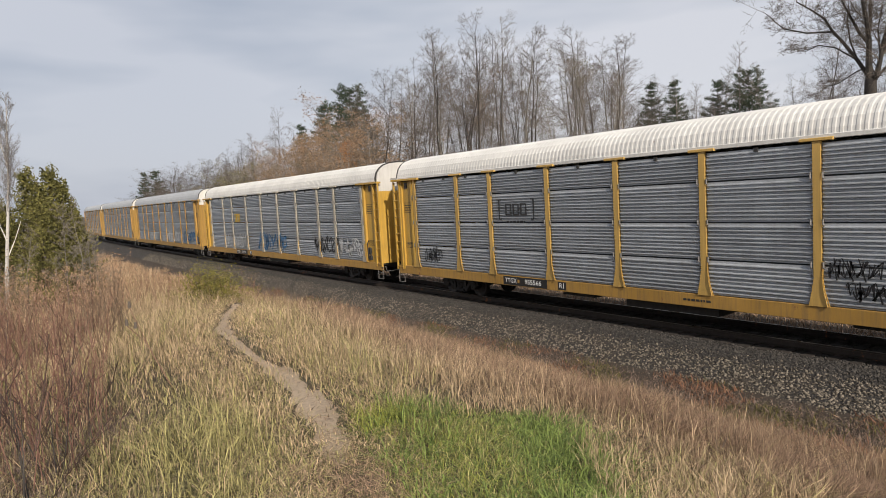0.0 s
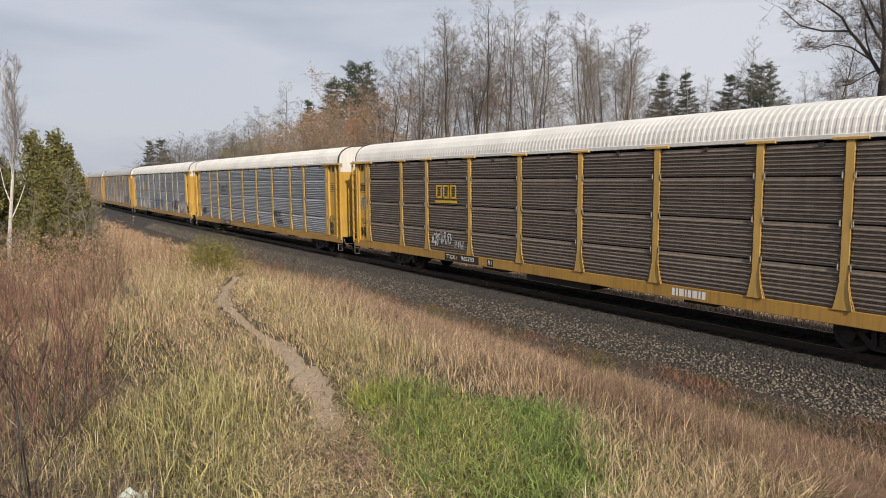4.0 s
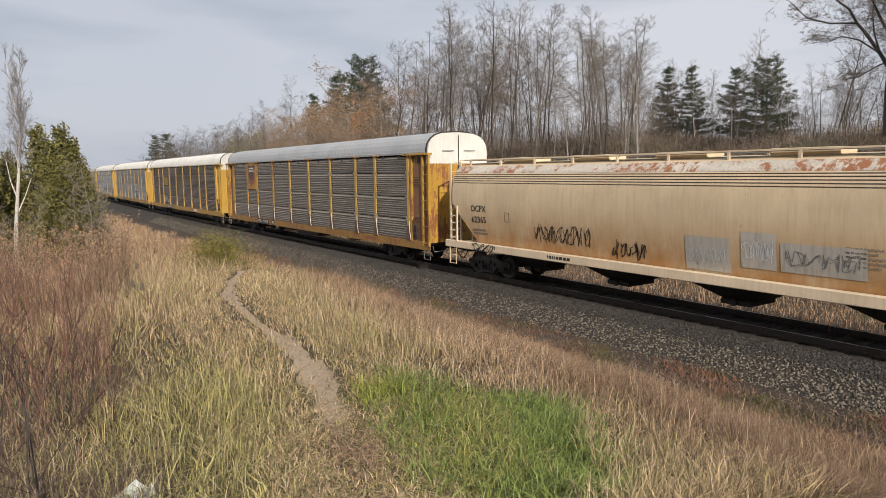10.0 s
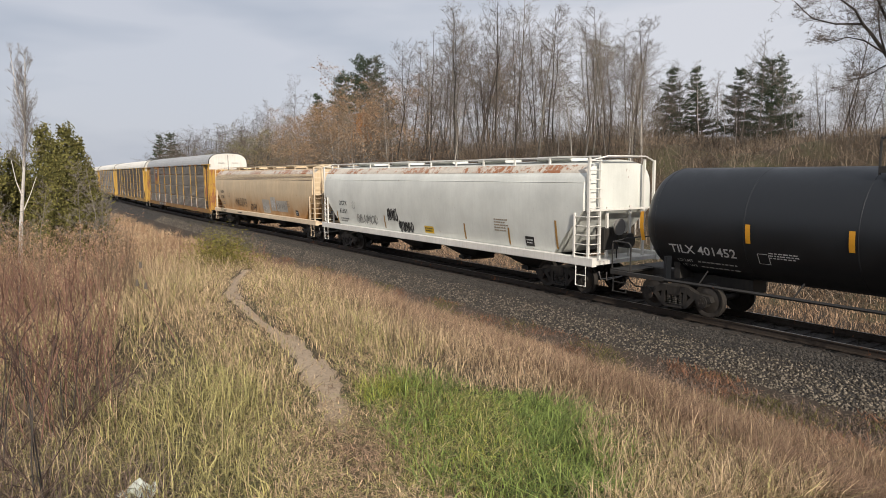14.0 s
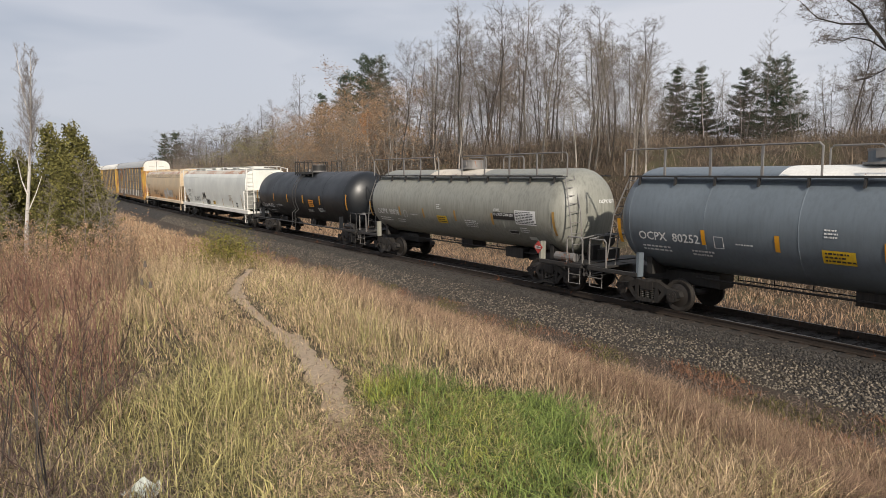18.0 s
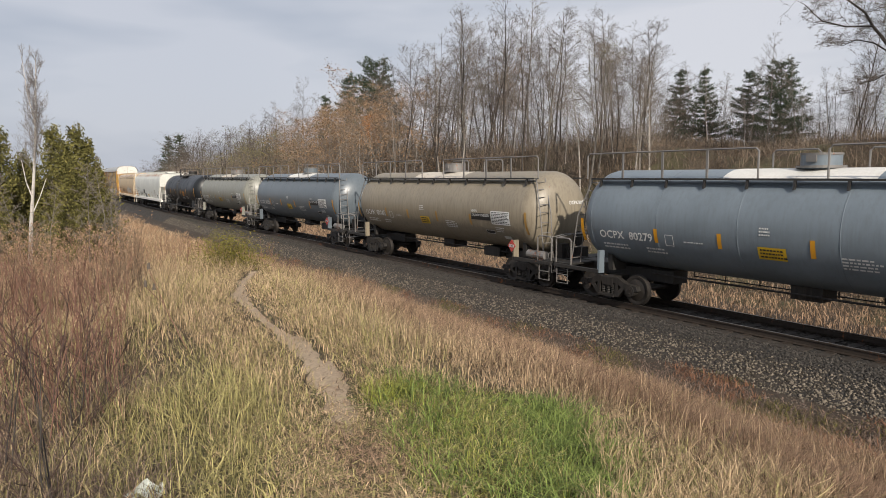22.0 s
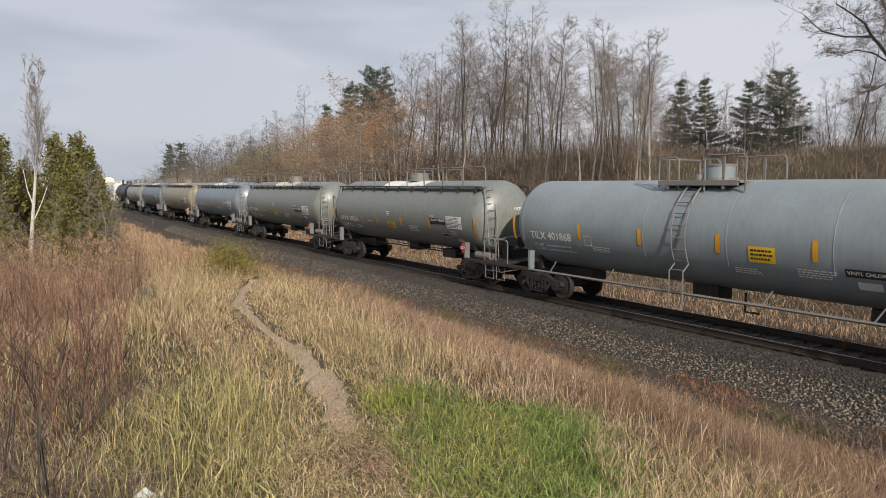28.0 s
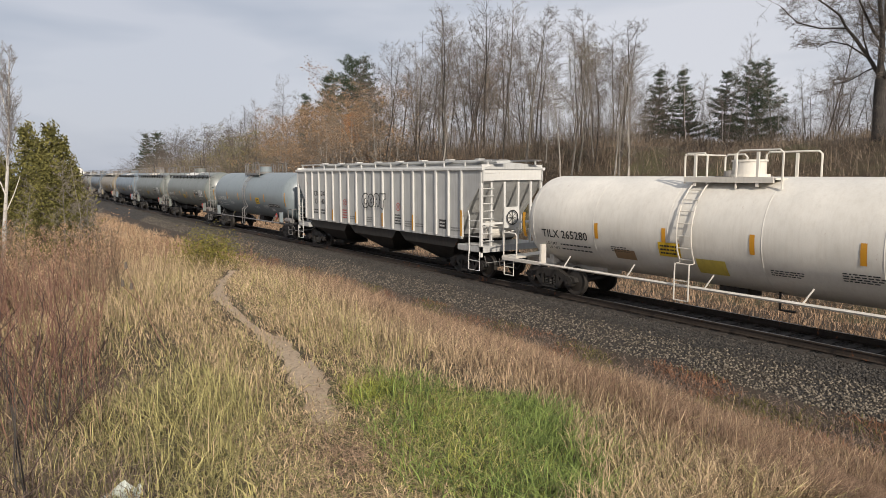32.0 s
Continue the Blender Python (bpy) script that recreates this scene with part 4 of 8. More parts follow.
    decal("graffiti", stroke(tag(4, 0.75, 0.5, 13), 0.032), SPRAY_BLACK, c, 12.7, 1.5, DOOR, lift=0.014)
    decal("graffiti", stroke(tag(4, 1.3, 0.6, 15), 0.05), SPRAY_WHITE, c, 6.1, 1.6, PANEL)
    decal("graffiti", stroke(tag(3, 0.6, 0.3, 16), 0.04), SPRAY_WHITE, c, 4.9, 1.45, PANEL)
    decal("emblem", bars(1, 1.2, 0.42, 9), WHITE_INK, c, -5.4, 0.92, SIDE)
    cars.append((y, c))
    y = -44.88
    c = autorack("autorack_car", "rust-eaten car carrier with grey roof, brown panels, shield emblem", BROWNED, YELLOW_RUST, ROOF_GREY, True, y, POST_TAN, SILL_RUST)
    part("emblem_plate", Shape().box(-1.672, -1.62, 7.25, 9.05, 3.0, 4.76), YELLOW_RUST, c, "rust-stained yellow plate")
    P2 = flat_skin(-1.672)
    outline = [(0, -0.62), (0.28, -0.50), (0.52, -0.36), (0.60, -0.05), (0.55, 0.28), (0.62, 0.52), (0.42, 0.60), (0.0, 0.52), (-0.42, 0.60), (-0.62, 0.52), (-0.55, 0.28), (-0.60, -0.05), (-0.52, -0.36), (-0.28, -0.50)]
    outline = [(1.18 * u, 1.22 * v) for u, v in outline]
    decal("shield", ([(0, 0)] + outline, [(0, i + 1, (i + 1) % 14 + 1) for i in range(14)]), SHIELD_RED, c, 8.15, 3.96, P2)
    decal("shield_rim", stroke([outline + outline[:1]], 0.035), YELLOW_OLD, c, 8.15, 3.96, P2, lift=0.009)
    field = [(-0.56, 0.30), (0.56, 0.30), (0.60, 0.51), (0.40, 0.57), (0.0, 0.49), (-0.40, 0.57), (-0.60, 0.51)]
    field = [(1.16 * u, 1.2 * v) for u, v in field]
    decal("shield_field", (field, [tuple(range(7))]), SHIELD_DARK, c, 8.15, 3.96, P2, lift=0.010)
    decal("shield_field", ([(0.42 * math.cos(k * 0.524), 0.36 * math.sin(k * 0.524)) for k in range(12)], [tuple(range(12))]), SHIELD_DARK, c, 8.15, 3.98, P2, lift=0.011)
    decal("emblem", bars(2, 0.95, 0.34, 2), WHITE_INK, c, 8.15, 4.33, P2, lift=0.014)
    number_board(c, 7.1, "TTGX 963524", "R1")
    decal("emblem", bars(1, 1.1, 0.3, 12), SHIELD_RED, c, -8.6, 0.92, SIDE)
    cars.append((y, c))
    return cars


TRAIN = make_autoracks()

# ---------------------------------------------------------------- covered hoppers


def half_width(z):
    """Half the breadth of the round-sided hopper at height z."""
    pts = [(1.30, 1.40), (1.8, 1.50), (2.4, 1.58), (3.0, 1.615), (3.5, 1.60), (3.85, 1.53), (4.05, 1.40)]
    return float(np.interp(z, [p[0] for p in pts], [p[1] for p in pts]))


def center_skin(z, v):
    return -half_width(z + v) - 0.004, z + v


def round_hopper(label, body, sill, roof, y, number, seed, brake, ly=7.95, lz=2.64):
    car = thing("covered_hopper_car", label, "railway car", "train", at=pose(TRACK, y, 0))
    rings = []
    for yy in (-9.62, -9.60, -9.1, -8.6, -8.1, -6, -3, 0, 3, 6, 8.1, 8.6, 9.1, 9.60, 9.62):
        k = abs(yy)
        zb = 1.30 if k <= 8.1 else 1.30 + (min(k, 9.6) - 8.1) / 1.5 * 1.5
        zs = [zb + (4.05 - zb) * i / 12 for i in range(13)]
        q = 1.0 if k < 9.61 else 0.97
        left = [(-half_width(z) * q, yy, z) for z in zs]
        roofl = [(-1.15 * q, yy, 4.24), (-0.6, yy, 4.36), (0, yy, 4.40)]
        rings.append(left + roofl + [(-x, b, z) for x, b, z in reversed(roofl[:-1])] + [(-x, b, z) for x, b, z in reversed(left)])
    part("hopper_body", Shape().loft(rings), body, car, smooth=True)
    for s in (-1, 1):
        part("side_sill", Shape().slab(min(s * 1.44, s * 1.64), max(s * 1.44, s * 1.64), -10.05, 10.05, 1.06, 1.34, 0.02), sill, car)
        part("roof_stripe", Shape().loft([[(s * (half_width(z) + 0.006), yy, z) for z in (3.98, 4.02, 4.05)] + [(s * 1.19, yy, 4.245)] for yy in (-9.6, 9.6)], closed=False), roof, car)
        for z in ((3.68,) if brake else (3.62, 3.70, 3.78, 3.86, 3.93)):
            part("roof_seam", Shape().rod([(s * (half_width(z) + 0.004), -9.55, z), (s * (half_width(z) + 0.004), 9.55, z)], 0.012, 4), body if brake else SLOPE_DARK, car)
        bogie(car, s * 8.05)
        coupler(car, s * 10.05, s)
        part("end_platform", Shape().box(-1.5, 1.5, min(s * 9.0, s * 10.02), max(s * 9.0, s * 10.02), 1.10, 1.22), sill, car)
        part("slope_sheet", Shape().add([(-1.38, s * 6.9, 1.2), (1.38, s * 6.9, 1.2), (1.5, s * 9.55, 2.8), (-1.5, s * 9.55, 2.8)], [(0, 1, 2, 3)]), SLOPE_DARK, car)
        # end framing and ladders
        sh = Shape()
        for x in (-1.55, -1.05, 1.05, 1.55):
            sh.box(x - 0.035, x + 0.035, s * 9.78 - 0.04, s * 9.78 + 0.04, 1.15, 4.38 if abs(x) > 1.2 else 4.42)
        for x in (-0.55, 0.55):
            sh.box(x - 0.04, x + 0.04, s * 9.64 - 0.04, s * 9.64 + 0.04, 1.2, 2.9)
        sh.box(-1.5, 1.5, s * 9.8 - 0.025, s * 9.8 + 0.025, 2.78, 2.84)
        part("end_frame", sh, sill, car)
        lad = part("ladder", Shape().box(-1.66, -1.6, s * 9.26 - 0.03, s * 9.26 + 0.03, 1.3, 2.72), sill, car)
        rungs(lad, [[(-1.55, s * 9.84, 1.45 + 0.29 * k), (-1.05, s * 9.84, 1.45 + 0.29 * k)] for k in range(11)], 0.016, sill)
        rungs(lad, [[(-1.62, s * 9.78, 1.45 + 0.29 * k), (-1.62, s * 9.26, 1.45 + 0.29 * k)] for k in range(5)], 0.016, sill)
        stirrup(car, -1.62, s * 9.55, 0.42, 0.42, 1.1, sill)
        part("roof_corner_rail", Shape().rod([(-1.5, s * 9.78, 4.36), (-0.9, s * 9.95, 4.5), (0.9, s * 9.95, 4.5), (1.5, s * 9.78, 4.36)], 0.025, 6), sill, car)
    for x in (-0.95, 0.95):
        sh = Shape().box(x - 0.02, x + 0.02, -9.7, 9.7, 4.475, 4.52)
        for k in range(-5, 6):
            sh.box(x - 0.03, x + 0.03, k * 1.85 - 0.035, k * 1.85 + 0.035, 4.25, 4.48)
        part("roof_rail", sh, sill, car)
        part("running_board", Shape().box(x * 0.72 - 0.2, x * 0.72 + 0.2, -9.8, 9.8, 4.47, 4.50), PIPE, car)
    for k in range(-2, 3):
        part("hatch", Shape().slab(-0.42, 0.42, k * 3.5 - 0.85, k * 3.5 + 0.85, 4.38, 4.55, 0.06), body, car)
    for yy in (-6.0, -2.0, 2.0, 6.0):
        out = Shape().loft([[(-1.3, yy - 1.9, 1.3), (1.3, yy - 1.9, 1.3), (1.3, yy + 1.9, 1.3), (-1.3, yy + 1.9, 1.3)],
                            [(-0.45, yy - 0.5, 0.55), (0.45, yy - 0.5, 0.55), (0.45, yy + 0.5, 0.55), (-0.45, yy + 0.5, 0.55)]])
        o = part("outlet", out, BLACK, car)
        part("outlet_gate", Shape().slab(-0.62, 0.62, yy - 0.42, yy + 0.42, 0.42, 0.56, 0.02).disc((-0.68, yy, 0.5), (1, 0, 0), 0.09, 0.12, 10), TRUCK, o)
    if brake:
        part("brake_wheel", Shape().disc((-0.3, -9.95, 2.25), (0, 1, 0), 0.27, 0.04, 16), PIPE, car)
        part("brake_gear", Shape().box(-0.75, -0.05, -9.7, -9.35, 1.5, 2.2).rod([(-0.3, -9.85, 2.2), (-0.3, -9.85, 1.2)], 0.025, 6).disc((0.35, -9.5, 1.75), (0, 1, 0), 0.25, 0.7, 14), TRUCK, car)
    else:
        part("air_tank", Shape().rod([(-0.9, -9.5, 1.6), (0.6, -9.5, 1.6)], 0.22, 14), PIPE, car)
        part("brake_wheel", Shape().disc((-0.3, -9.95, 2.25), (0, 1, 0), 0.27, 0.04, 16), sill, car)
    ink = BLACK_INK
    decal("lettering", glyphs("OCPX", 0.24, 1.0), ink, car, ly, lz, center_skin)
    decal("lettering", glyphs(number, 0.24, 1.08), ink, car, ly, lz - 0.42, center_skin)
    decal("stencil", bars(2, 0.9, 0.26, seed), SPRAY_GREY, car, ly - 0.05, lz - 0.86, center_skin)
    decal("stencil_frame", stroke([[(-0.12, -0.16), (0.12, -0.16), (0.12, 0.16), (-0.12, 0.16), (-0.12, -0.16)]], 0.02), ink, car, 6.3, 2.4, center_skin)
    decal("notice", quad(0.44, 0.34), DARK_PLATE, car, -7.0, 1.62, center_skin)
    decal("stencil", bars(2, 0.34, 0.2, seed + 1), WHITE_INK, car, -7.0, 1.62, center_skin, lift=0.01)
    decal("stencil", bars(5, 0.8, 0.5, seed + 2), FAINT, car, -5.5, 2.1, center_skin)
    return car


FAINT = paint("faint_stencil_paint", (0.34, 0.27, 0.19), 0.0, 0.3, 0.6)


def make_round_hoppers():
    F = round_hopper("tan covered hopper with rust streaks and graffiti, round sides", TAN, TAN_PALE, RUST_TOP, -69.85, "62365", 21, False)
    decal("graffiti", stroke(tag(8, 2.6, 0.65, 31), 0.022), SPRAY_BLACK, F, 3.6, 1.95, center_skin)
    decal("graffiti", stroke(tag(4, 1.3, 0.6, 32), 0.032), SPRAY_BLACK, F, 0.9, 1.7, center_skin)
    decal("graffiti", stroke(tag(4, 1.3, 0.3, 33), 0.03), SPRAY_BLACK, F, 7.6, 1.2, flat_skin(-1.64))
    for k, (u, w, h) in enumerate(((-1.7, 1.3, 0.9), (-4.6, 1.9, 0.7), (-3.1, 0.9, 0.9))):
        decal("buffed_patch", quad(w, h), BUFFED, F, u, 1.85 + 0.1 * k, center_skin, "grey overpainted patch")
        decal("graffiti", stroke(tag(4, w * 0.85, h * 0.6, 60 + k), 0.02), (SPRAY_WHITE, SPRAY_GREY, SPRAY_WHITE)[k], F, u, 1.85 + 0.1 * k, center_skin, lift=0.012)
    decal("notice", bars(1, 1.3, 0.2, 4), BLACK_INK, F, 3.5, 1.2, flat_skin(-1.64))
    G = round_hopper("light grey covered hopper with rust-streaked roof edge and black tags", LIGHT_GREY, WHITE, RUST_TOP, -90.85, "61351", 22, True, 7.50, 2.46)
    decal("graffiti", stroke(tag(7, 2.1, 0.5, 34), 0.024), SPRAY_GREY, G, 5.0, 1.75, center_skin)
    decal("graffiti", stroke(tag(4, 0.9, 0.6, 35), 0.045), SPRAY_BLACK, G, 2.4, 2.1, center_skin)
    decal("graffiti", stroke(tag(5, 1.2, 0.5, 36), 0.045), SPRAY_BLACK, G, 1.3, 1.6, center_skin)
    decal("notice", quad(0.7, 0.3), SIGN_YELLOW, G, -0.6, 1.6, center_skin)
    decal("stencil", bars(2, 0.6, 0.22, 6), BLACK_INK, G, -0.6, 1.6, center_skin, lift=0.01)
    for yy in (8.3, 3.2, -3.2, -5.9, -8.35):
        decal("reflector", quad(0.09, 0.62 if yy > -8 else 0.95, 1), AMBER_DULL, G, yy, 1.72 if yy > -8 else 1.95, center_skin)
    return [(-69.85, F), (-90.85, G)]


TRAIN += make_round_hoppers()


def ribbed_hopper(y):
    car = thing("covered_hopper_car", "grey ribbed covered hopper with bubble-letter graffiti", "railway car", "train", at=pose(TRACK, y, 0))
    B = 1.53
    for s in (-1, 1):
        o = [(-8.5, 3.72), (-8.5, 4.18), (8.5, 4.18), (8.5, 3.72), (7.3, 2.35), (7.3, 1.58), (-7.3, 1.58), (-7.3, 2.35)]
        part("side_wall", Shape().side(o, min(s * B, s * (B - 0.05)), max(s * B, s * (B - 0.05))), RIB_GREY, car)
        part("top_chord", Shape().slab(min(s * (B - 0.06), s * (B + 0.07)), max(s * (B - 0.06), s * (B + 0.07)), -8.55, 8.55, 4.13, 4.24, 0.015), RIB_PALE, car)
        part("side_sill", Shape().box(min(s * (B - 0.1), s * (B + 0.01)), max(s * (B - 0.1), s * (B + 0.01)), -7.2, 7.2, 1.50, 1.60), RIB_GREY, car)
        part("end_sill", Shape().slab(-1.55, 1.55, min(s * 7.0, s * 8.45), max(s * 7.0, s * 8.45), 1.06, 1.30, 0.02), RIB_GREY, car)
        part("slope_sheet", Shape().add([(-1.48, s * 6.40, 1.62), (1.48, s * 6.40, 1.62), (1.48, s * 8.35, 3.80), (-1.48, s * 8.35, 3.80), (-1.48, s * 6.44, 1.59), (1.48, s * 6.44, 1.59), (1.48, s * 8.40, 3.76), (-1.48, s * 8.40, 3.76)], [(0, 1, 2, 3), (7, 6, 5, 4), (2, 6, 7, 3), (0, 3, 7, 4), (1, 5, 6, 2)]), RIB_GREY, car)
        part("end_sheet", Shape().box(-1.52, 1.52, min(s * 8.38, s * 8.46), max(s * 8.38, s * 8.46), 3.76, 4.35), RIB_PALE, car)
        sh = Shape()
        for x in (-1.0, -0.35, 0.35, 1.0):
            sh.box(x - 0.04, x + 0.04, s * 8.36 - 0.04, s * 8.36 + 0.04, 1.2, 3.7)
        for x in (-1.5, 1.5):
            sh.box(x - 0.05, x + 0.05, s * 8.4 - 0.05, s * 8.4 + 0.05, 0.9, 4.2)
        sh.box(-1.5, 1.5, s * 8.40 - 0.03, s * 8.40 + 0.03, 2.10, 2.18)
        part("end_frame", sh, RIB_PALE, car)
        lad = part("ladder", Shape().rod([(-1.56, s * 7.75, 0.98), (-1.56, s * 7.75, 2.4), (-1.56, s * 7.68, 2.62)], 0.026, 6), RIB_PALE, car)
        rungs(lad, [[(-1.5, s * 8.46, 1.5 + 0.28 * k), (-0.95, s * 8.46, 1.5 + 0.28 * k)] for k in range(10)], 0.016, RIB_PALE)
        rungs(lad, [[(-1.56, s * 8.4, 1.35 + 0.30 * k), (-1.56, s * 7.75, 1.35 + 0.30 * k)] for k in range(4)], 0.016, RIB_PALE)
        stirrup(car, -1.56, s * 8.05, 0.66, 0.38, 1.1, RIB_PALE)
        bogie(car, s * 7.0)
        coupler(car, s * 8.45, s)
    # ribs lighter than the wall: their sunlit faces are put into the colour
    rib = Shape().slab(-0.075, 0.0, -0.045, 0.045, 1.56, 4.14, 0.012).mesh("rib", RIB_PALE)
    for k in range(18):
        part("rib", rib, RIB_PALE, car, at=pose(-B, 7.25 - k * 14.5 / 17, 0))
    roof = [(-1.5, 4.22), (-0.9, 4.36), (0, 4.42), (0.9, 4.36), (1.5, 4.22)]
    part("roof", Shape().prism(roof + [(1.5, 4.17), (-1.5, 4.17)], -8.5, 8.5), RIB_GREY, car)
    for x in (-1.2, 1.2):
        sh = Shape().rod([(x, -8.6, 4.50), (x, 8.6, 4.50)], 0.025, 6)
        for k in range(13):
            sh.box(x - 0.025, x + 0.025, -8.4 + 1.4 * k - 0.03, -8.4 + 1.4 * k + 0.03, 4.26, 4.5)
        part("roof_rail", sh, RIB_PALE, car)
        part("running_board", Shape().box(x * 0.72 - 0.22, x * 0.72 + 0.22, -8.9, 8.9, 4.50, 4.54), PIPE, car)
    part("hatch_row", Shape().slab(-0.36, 0.36, -7.9, 7.9, 4.40, 4.54, 0.05), RIB_GREY, car)
    for k in range(8):
        part("hatch_latch", Shape().box(-0.62, -0.3, -7 + 2 * k - 0.12, -7 + 2 * k + 0.12, 4.50, 4.60), RIB_PALE, car)
    for yy in (-4.75, 0.0, 4.75):
        o = part("outlet", Shape().loft([[(-1.46, yy - 2.35, 1.56), (1.46, yy - 2.35, 1.56), (1.46, yy + 2.35, 1.56), (-1.46, yy + 2.35, 1.56)],
                                         [(-1.40, yy - 1.8, 1.1), (1.40, yy - 1.8, 1.1), (1.40, yy + 1.8, 1.1), (-1.40, yy + 1.8, 1.1)],
                                         [(-0.5, yy - 0.5, 0.42), (0.5, yy - 0.5, 0.42), (0.5, yy + 0.5, 0.42), (-0.5, yy + 0.5, 0.42)]]), BLACK, car)
        part("outlet_gate", Shape().slab(-0.75, 0.75, yy - 0.4, yy + 0.4, 0.30, 0.44, 0.02).rod([(-0.9, yy - 0.5, 0.5), (-0.9, yy + 0.9, 0.4)], 0.02, 5), TRUCK, o)
    part("air_tank", Shape().rod([(-1.0, -7.9, 1.75), (0.5, -7.9, 1.75)], 0.24, 14).rod([(-0.9, -7.6, 2.05), (0.3, -7.6, 2.05)], 0.12, 10), PALE_PIPE, car)
    wheel = Shape()
    wheel.rod([(-0.15 + 0.27 * math.cos(k * 0.3927), -8.62, 2.35 + 0.27 * math.sin(k * 0.3927)) for k in range(17)], 0.022, 6)
    for k in range(4):
        wheel.rod([(-0.15 - 0.27 * math.cos(k * 0.785), -8.62, 2.35 - 0.27 * math.sin(k * 0.785)), (-0.15 + 0.27 * math.cos(k * 0.785), -8.62, 2.35 + 0.27 * math.sin(k * 0.785))], 0.012, 4)
    part("brake_wheel", wheel, BLACK, car)
    part("brake_plate", Shape().box(-0.5, 0.2, -8.55, -8.5, 1.95, 2.75), RIB_PALE, car)
    sk, so = flat_skin(-B - 0.004), flat_skin(-B - 0.08)
    for word, yy, zz in (("CR", 5.97, 2.95), ("DX", 5.115, 2.95), ("83", 5.97, 2.52), ("40", 5.115, 2.52)):
        decal("lettering", glyphs(word, 0.27), BLACK_INK, car, yy, zz, sk)
    decal("stencil", bars(2, 0.6, 0.3, 41), BLACK_INK, car, 5.97, 2.0, sk)
    decal("stencil", bars(2, 0.6, 0.3, 42), BLACK_INK, car, 5.115, 2.0, sk)
    decal("graffiti", stroke(letter_goat(0.84), 0.050), SPRAY_BLACK, car, -0.6, 2.75, so, "black bubble letters", lift=0.01)
    for yy in (2.56, -2.56):
        ring = [[(0.17 * math.cos(k * 0.35), 0.17 * math.sin(k * 0.35)) for k in range(19)], [(-0.1, -0.1), (0.1, 0.1)], [(-0.1, 0.1), (0.1, -0.1)]]
        decal("emblem", stroke(ring, 0.03), RED, car, yy, 2.55, sk)
        decal("stencil", bars(4, 0.55, 0.5, 43), RED if yy > 0 else BLACK_INK, car, yy, 2.0, sk)
    for yy, hh in ((3.85, 0.55), (1.28, 0.55), (-1.28, 0.6), (-3.85, 0.65), (-7.3, 1.0)):
        decal("reflector", quad(0.11, hh, 1), AMBER, car, yy, 1.62 + hh / 2, so, lift=0.004)
    decal("notice", quad(0.46, 0.36), DARK_PLATE, car, -5.97, 2.0, sk)
    decal("stencil", bars(2, 0.38, 0.26, 44), WHITE_INK, car, -5.97, 2.0, sk, lift=0.01)
    for yy, n in ((1.7, 2), (0.0, 3), (-3.42, 3), (-4.27, 2), (-6.83, 2)):
        decal("stencil", bars(n, 0.6, 0.1 * n, n), SPRAY_GREY, car, yy, 1.85, sk)
    return [(y, car)]


TRAIN += ribbed_hopper(-239.57)

# ---------------------------------------------------------------- tank cars


def tank_shell(half, r, zc, depth):
    n = 40

    def ring(yy, q):
        return [(q * math.cos(2 * math.pi * k / n), yy, zc + q * math.sin(2 * math.pi * k / n)) for k in range(n)]
    rings = [ring(-half + depth * (1 - math.cos(math.pi / 2 * k / 8)), max(0.02, r * math.sin(math.pi / 2 * k / 8))) for k in range(9)]
    m = [-half + depth + (2 * half - 2 * depth) * k / 8 for k in range(1, 8)]
    rings += [ring(yy, r) for yy in m]
    rings += [ring(half - depth * (1 - math.cos(math.pi / 2 * k / 8)), max(0.02, r * math.sin(math.pi / 2 * k / 8))) for k in range(8, -1, -1)]
    return Shape().loft(rings)


def weld_rings(half, r, zc, depth, n):
    sh = Shape()
    for k in range(n):
        yy = -half + depth + (2 * half - 2 * depth) * k / (n - 1)
        sh.loft([[(q * math.cos(2 * math.pi * j / 40), yy + d, zc + q * math.sin(2 * math.pi * j / 40)) for j in range(40)] for d, q in ((-0.014, r), (-0.006, r + 0.006), (0.006, r + 0.006), (0.014, r))], caps=False)
    return sh


def placard(car, x, y, z, num):
    d = 0.22
    part("placard", Shape().side([(y - d, z), (y, z + d), (y + d, z), (y, z - d)], x - 0.01, x + 0.01), RED, car, "red diamond hazard placard")
    decal("placard_band", quad(0.26, 0.10), WHITE_INK, car, y, z, flat_skin(x - 0.012))
    decal("lettering", glyphs(num, 0.08), BLACK_INK, car, y, z, flat_skin(x - 0.012), lift=0.012)


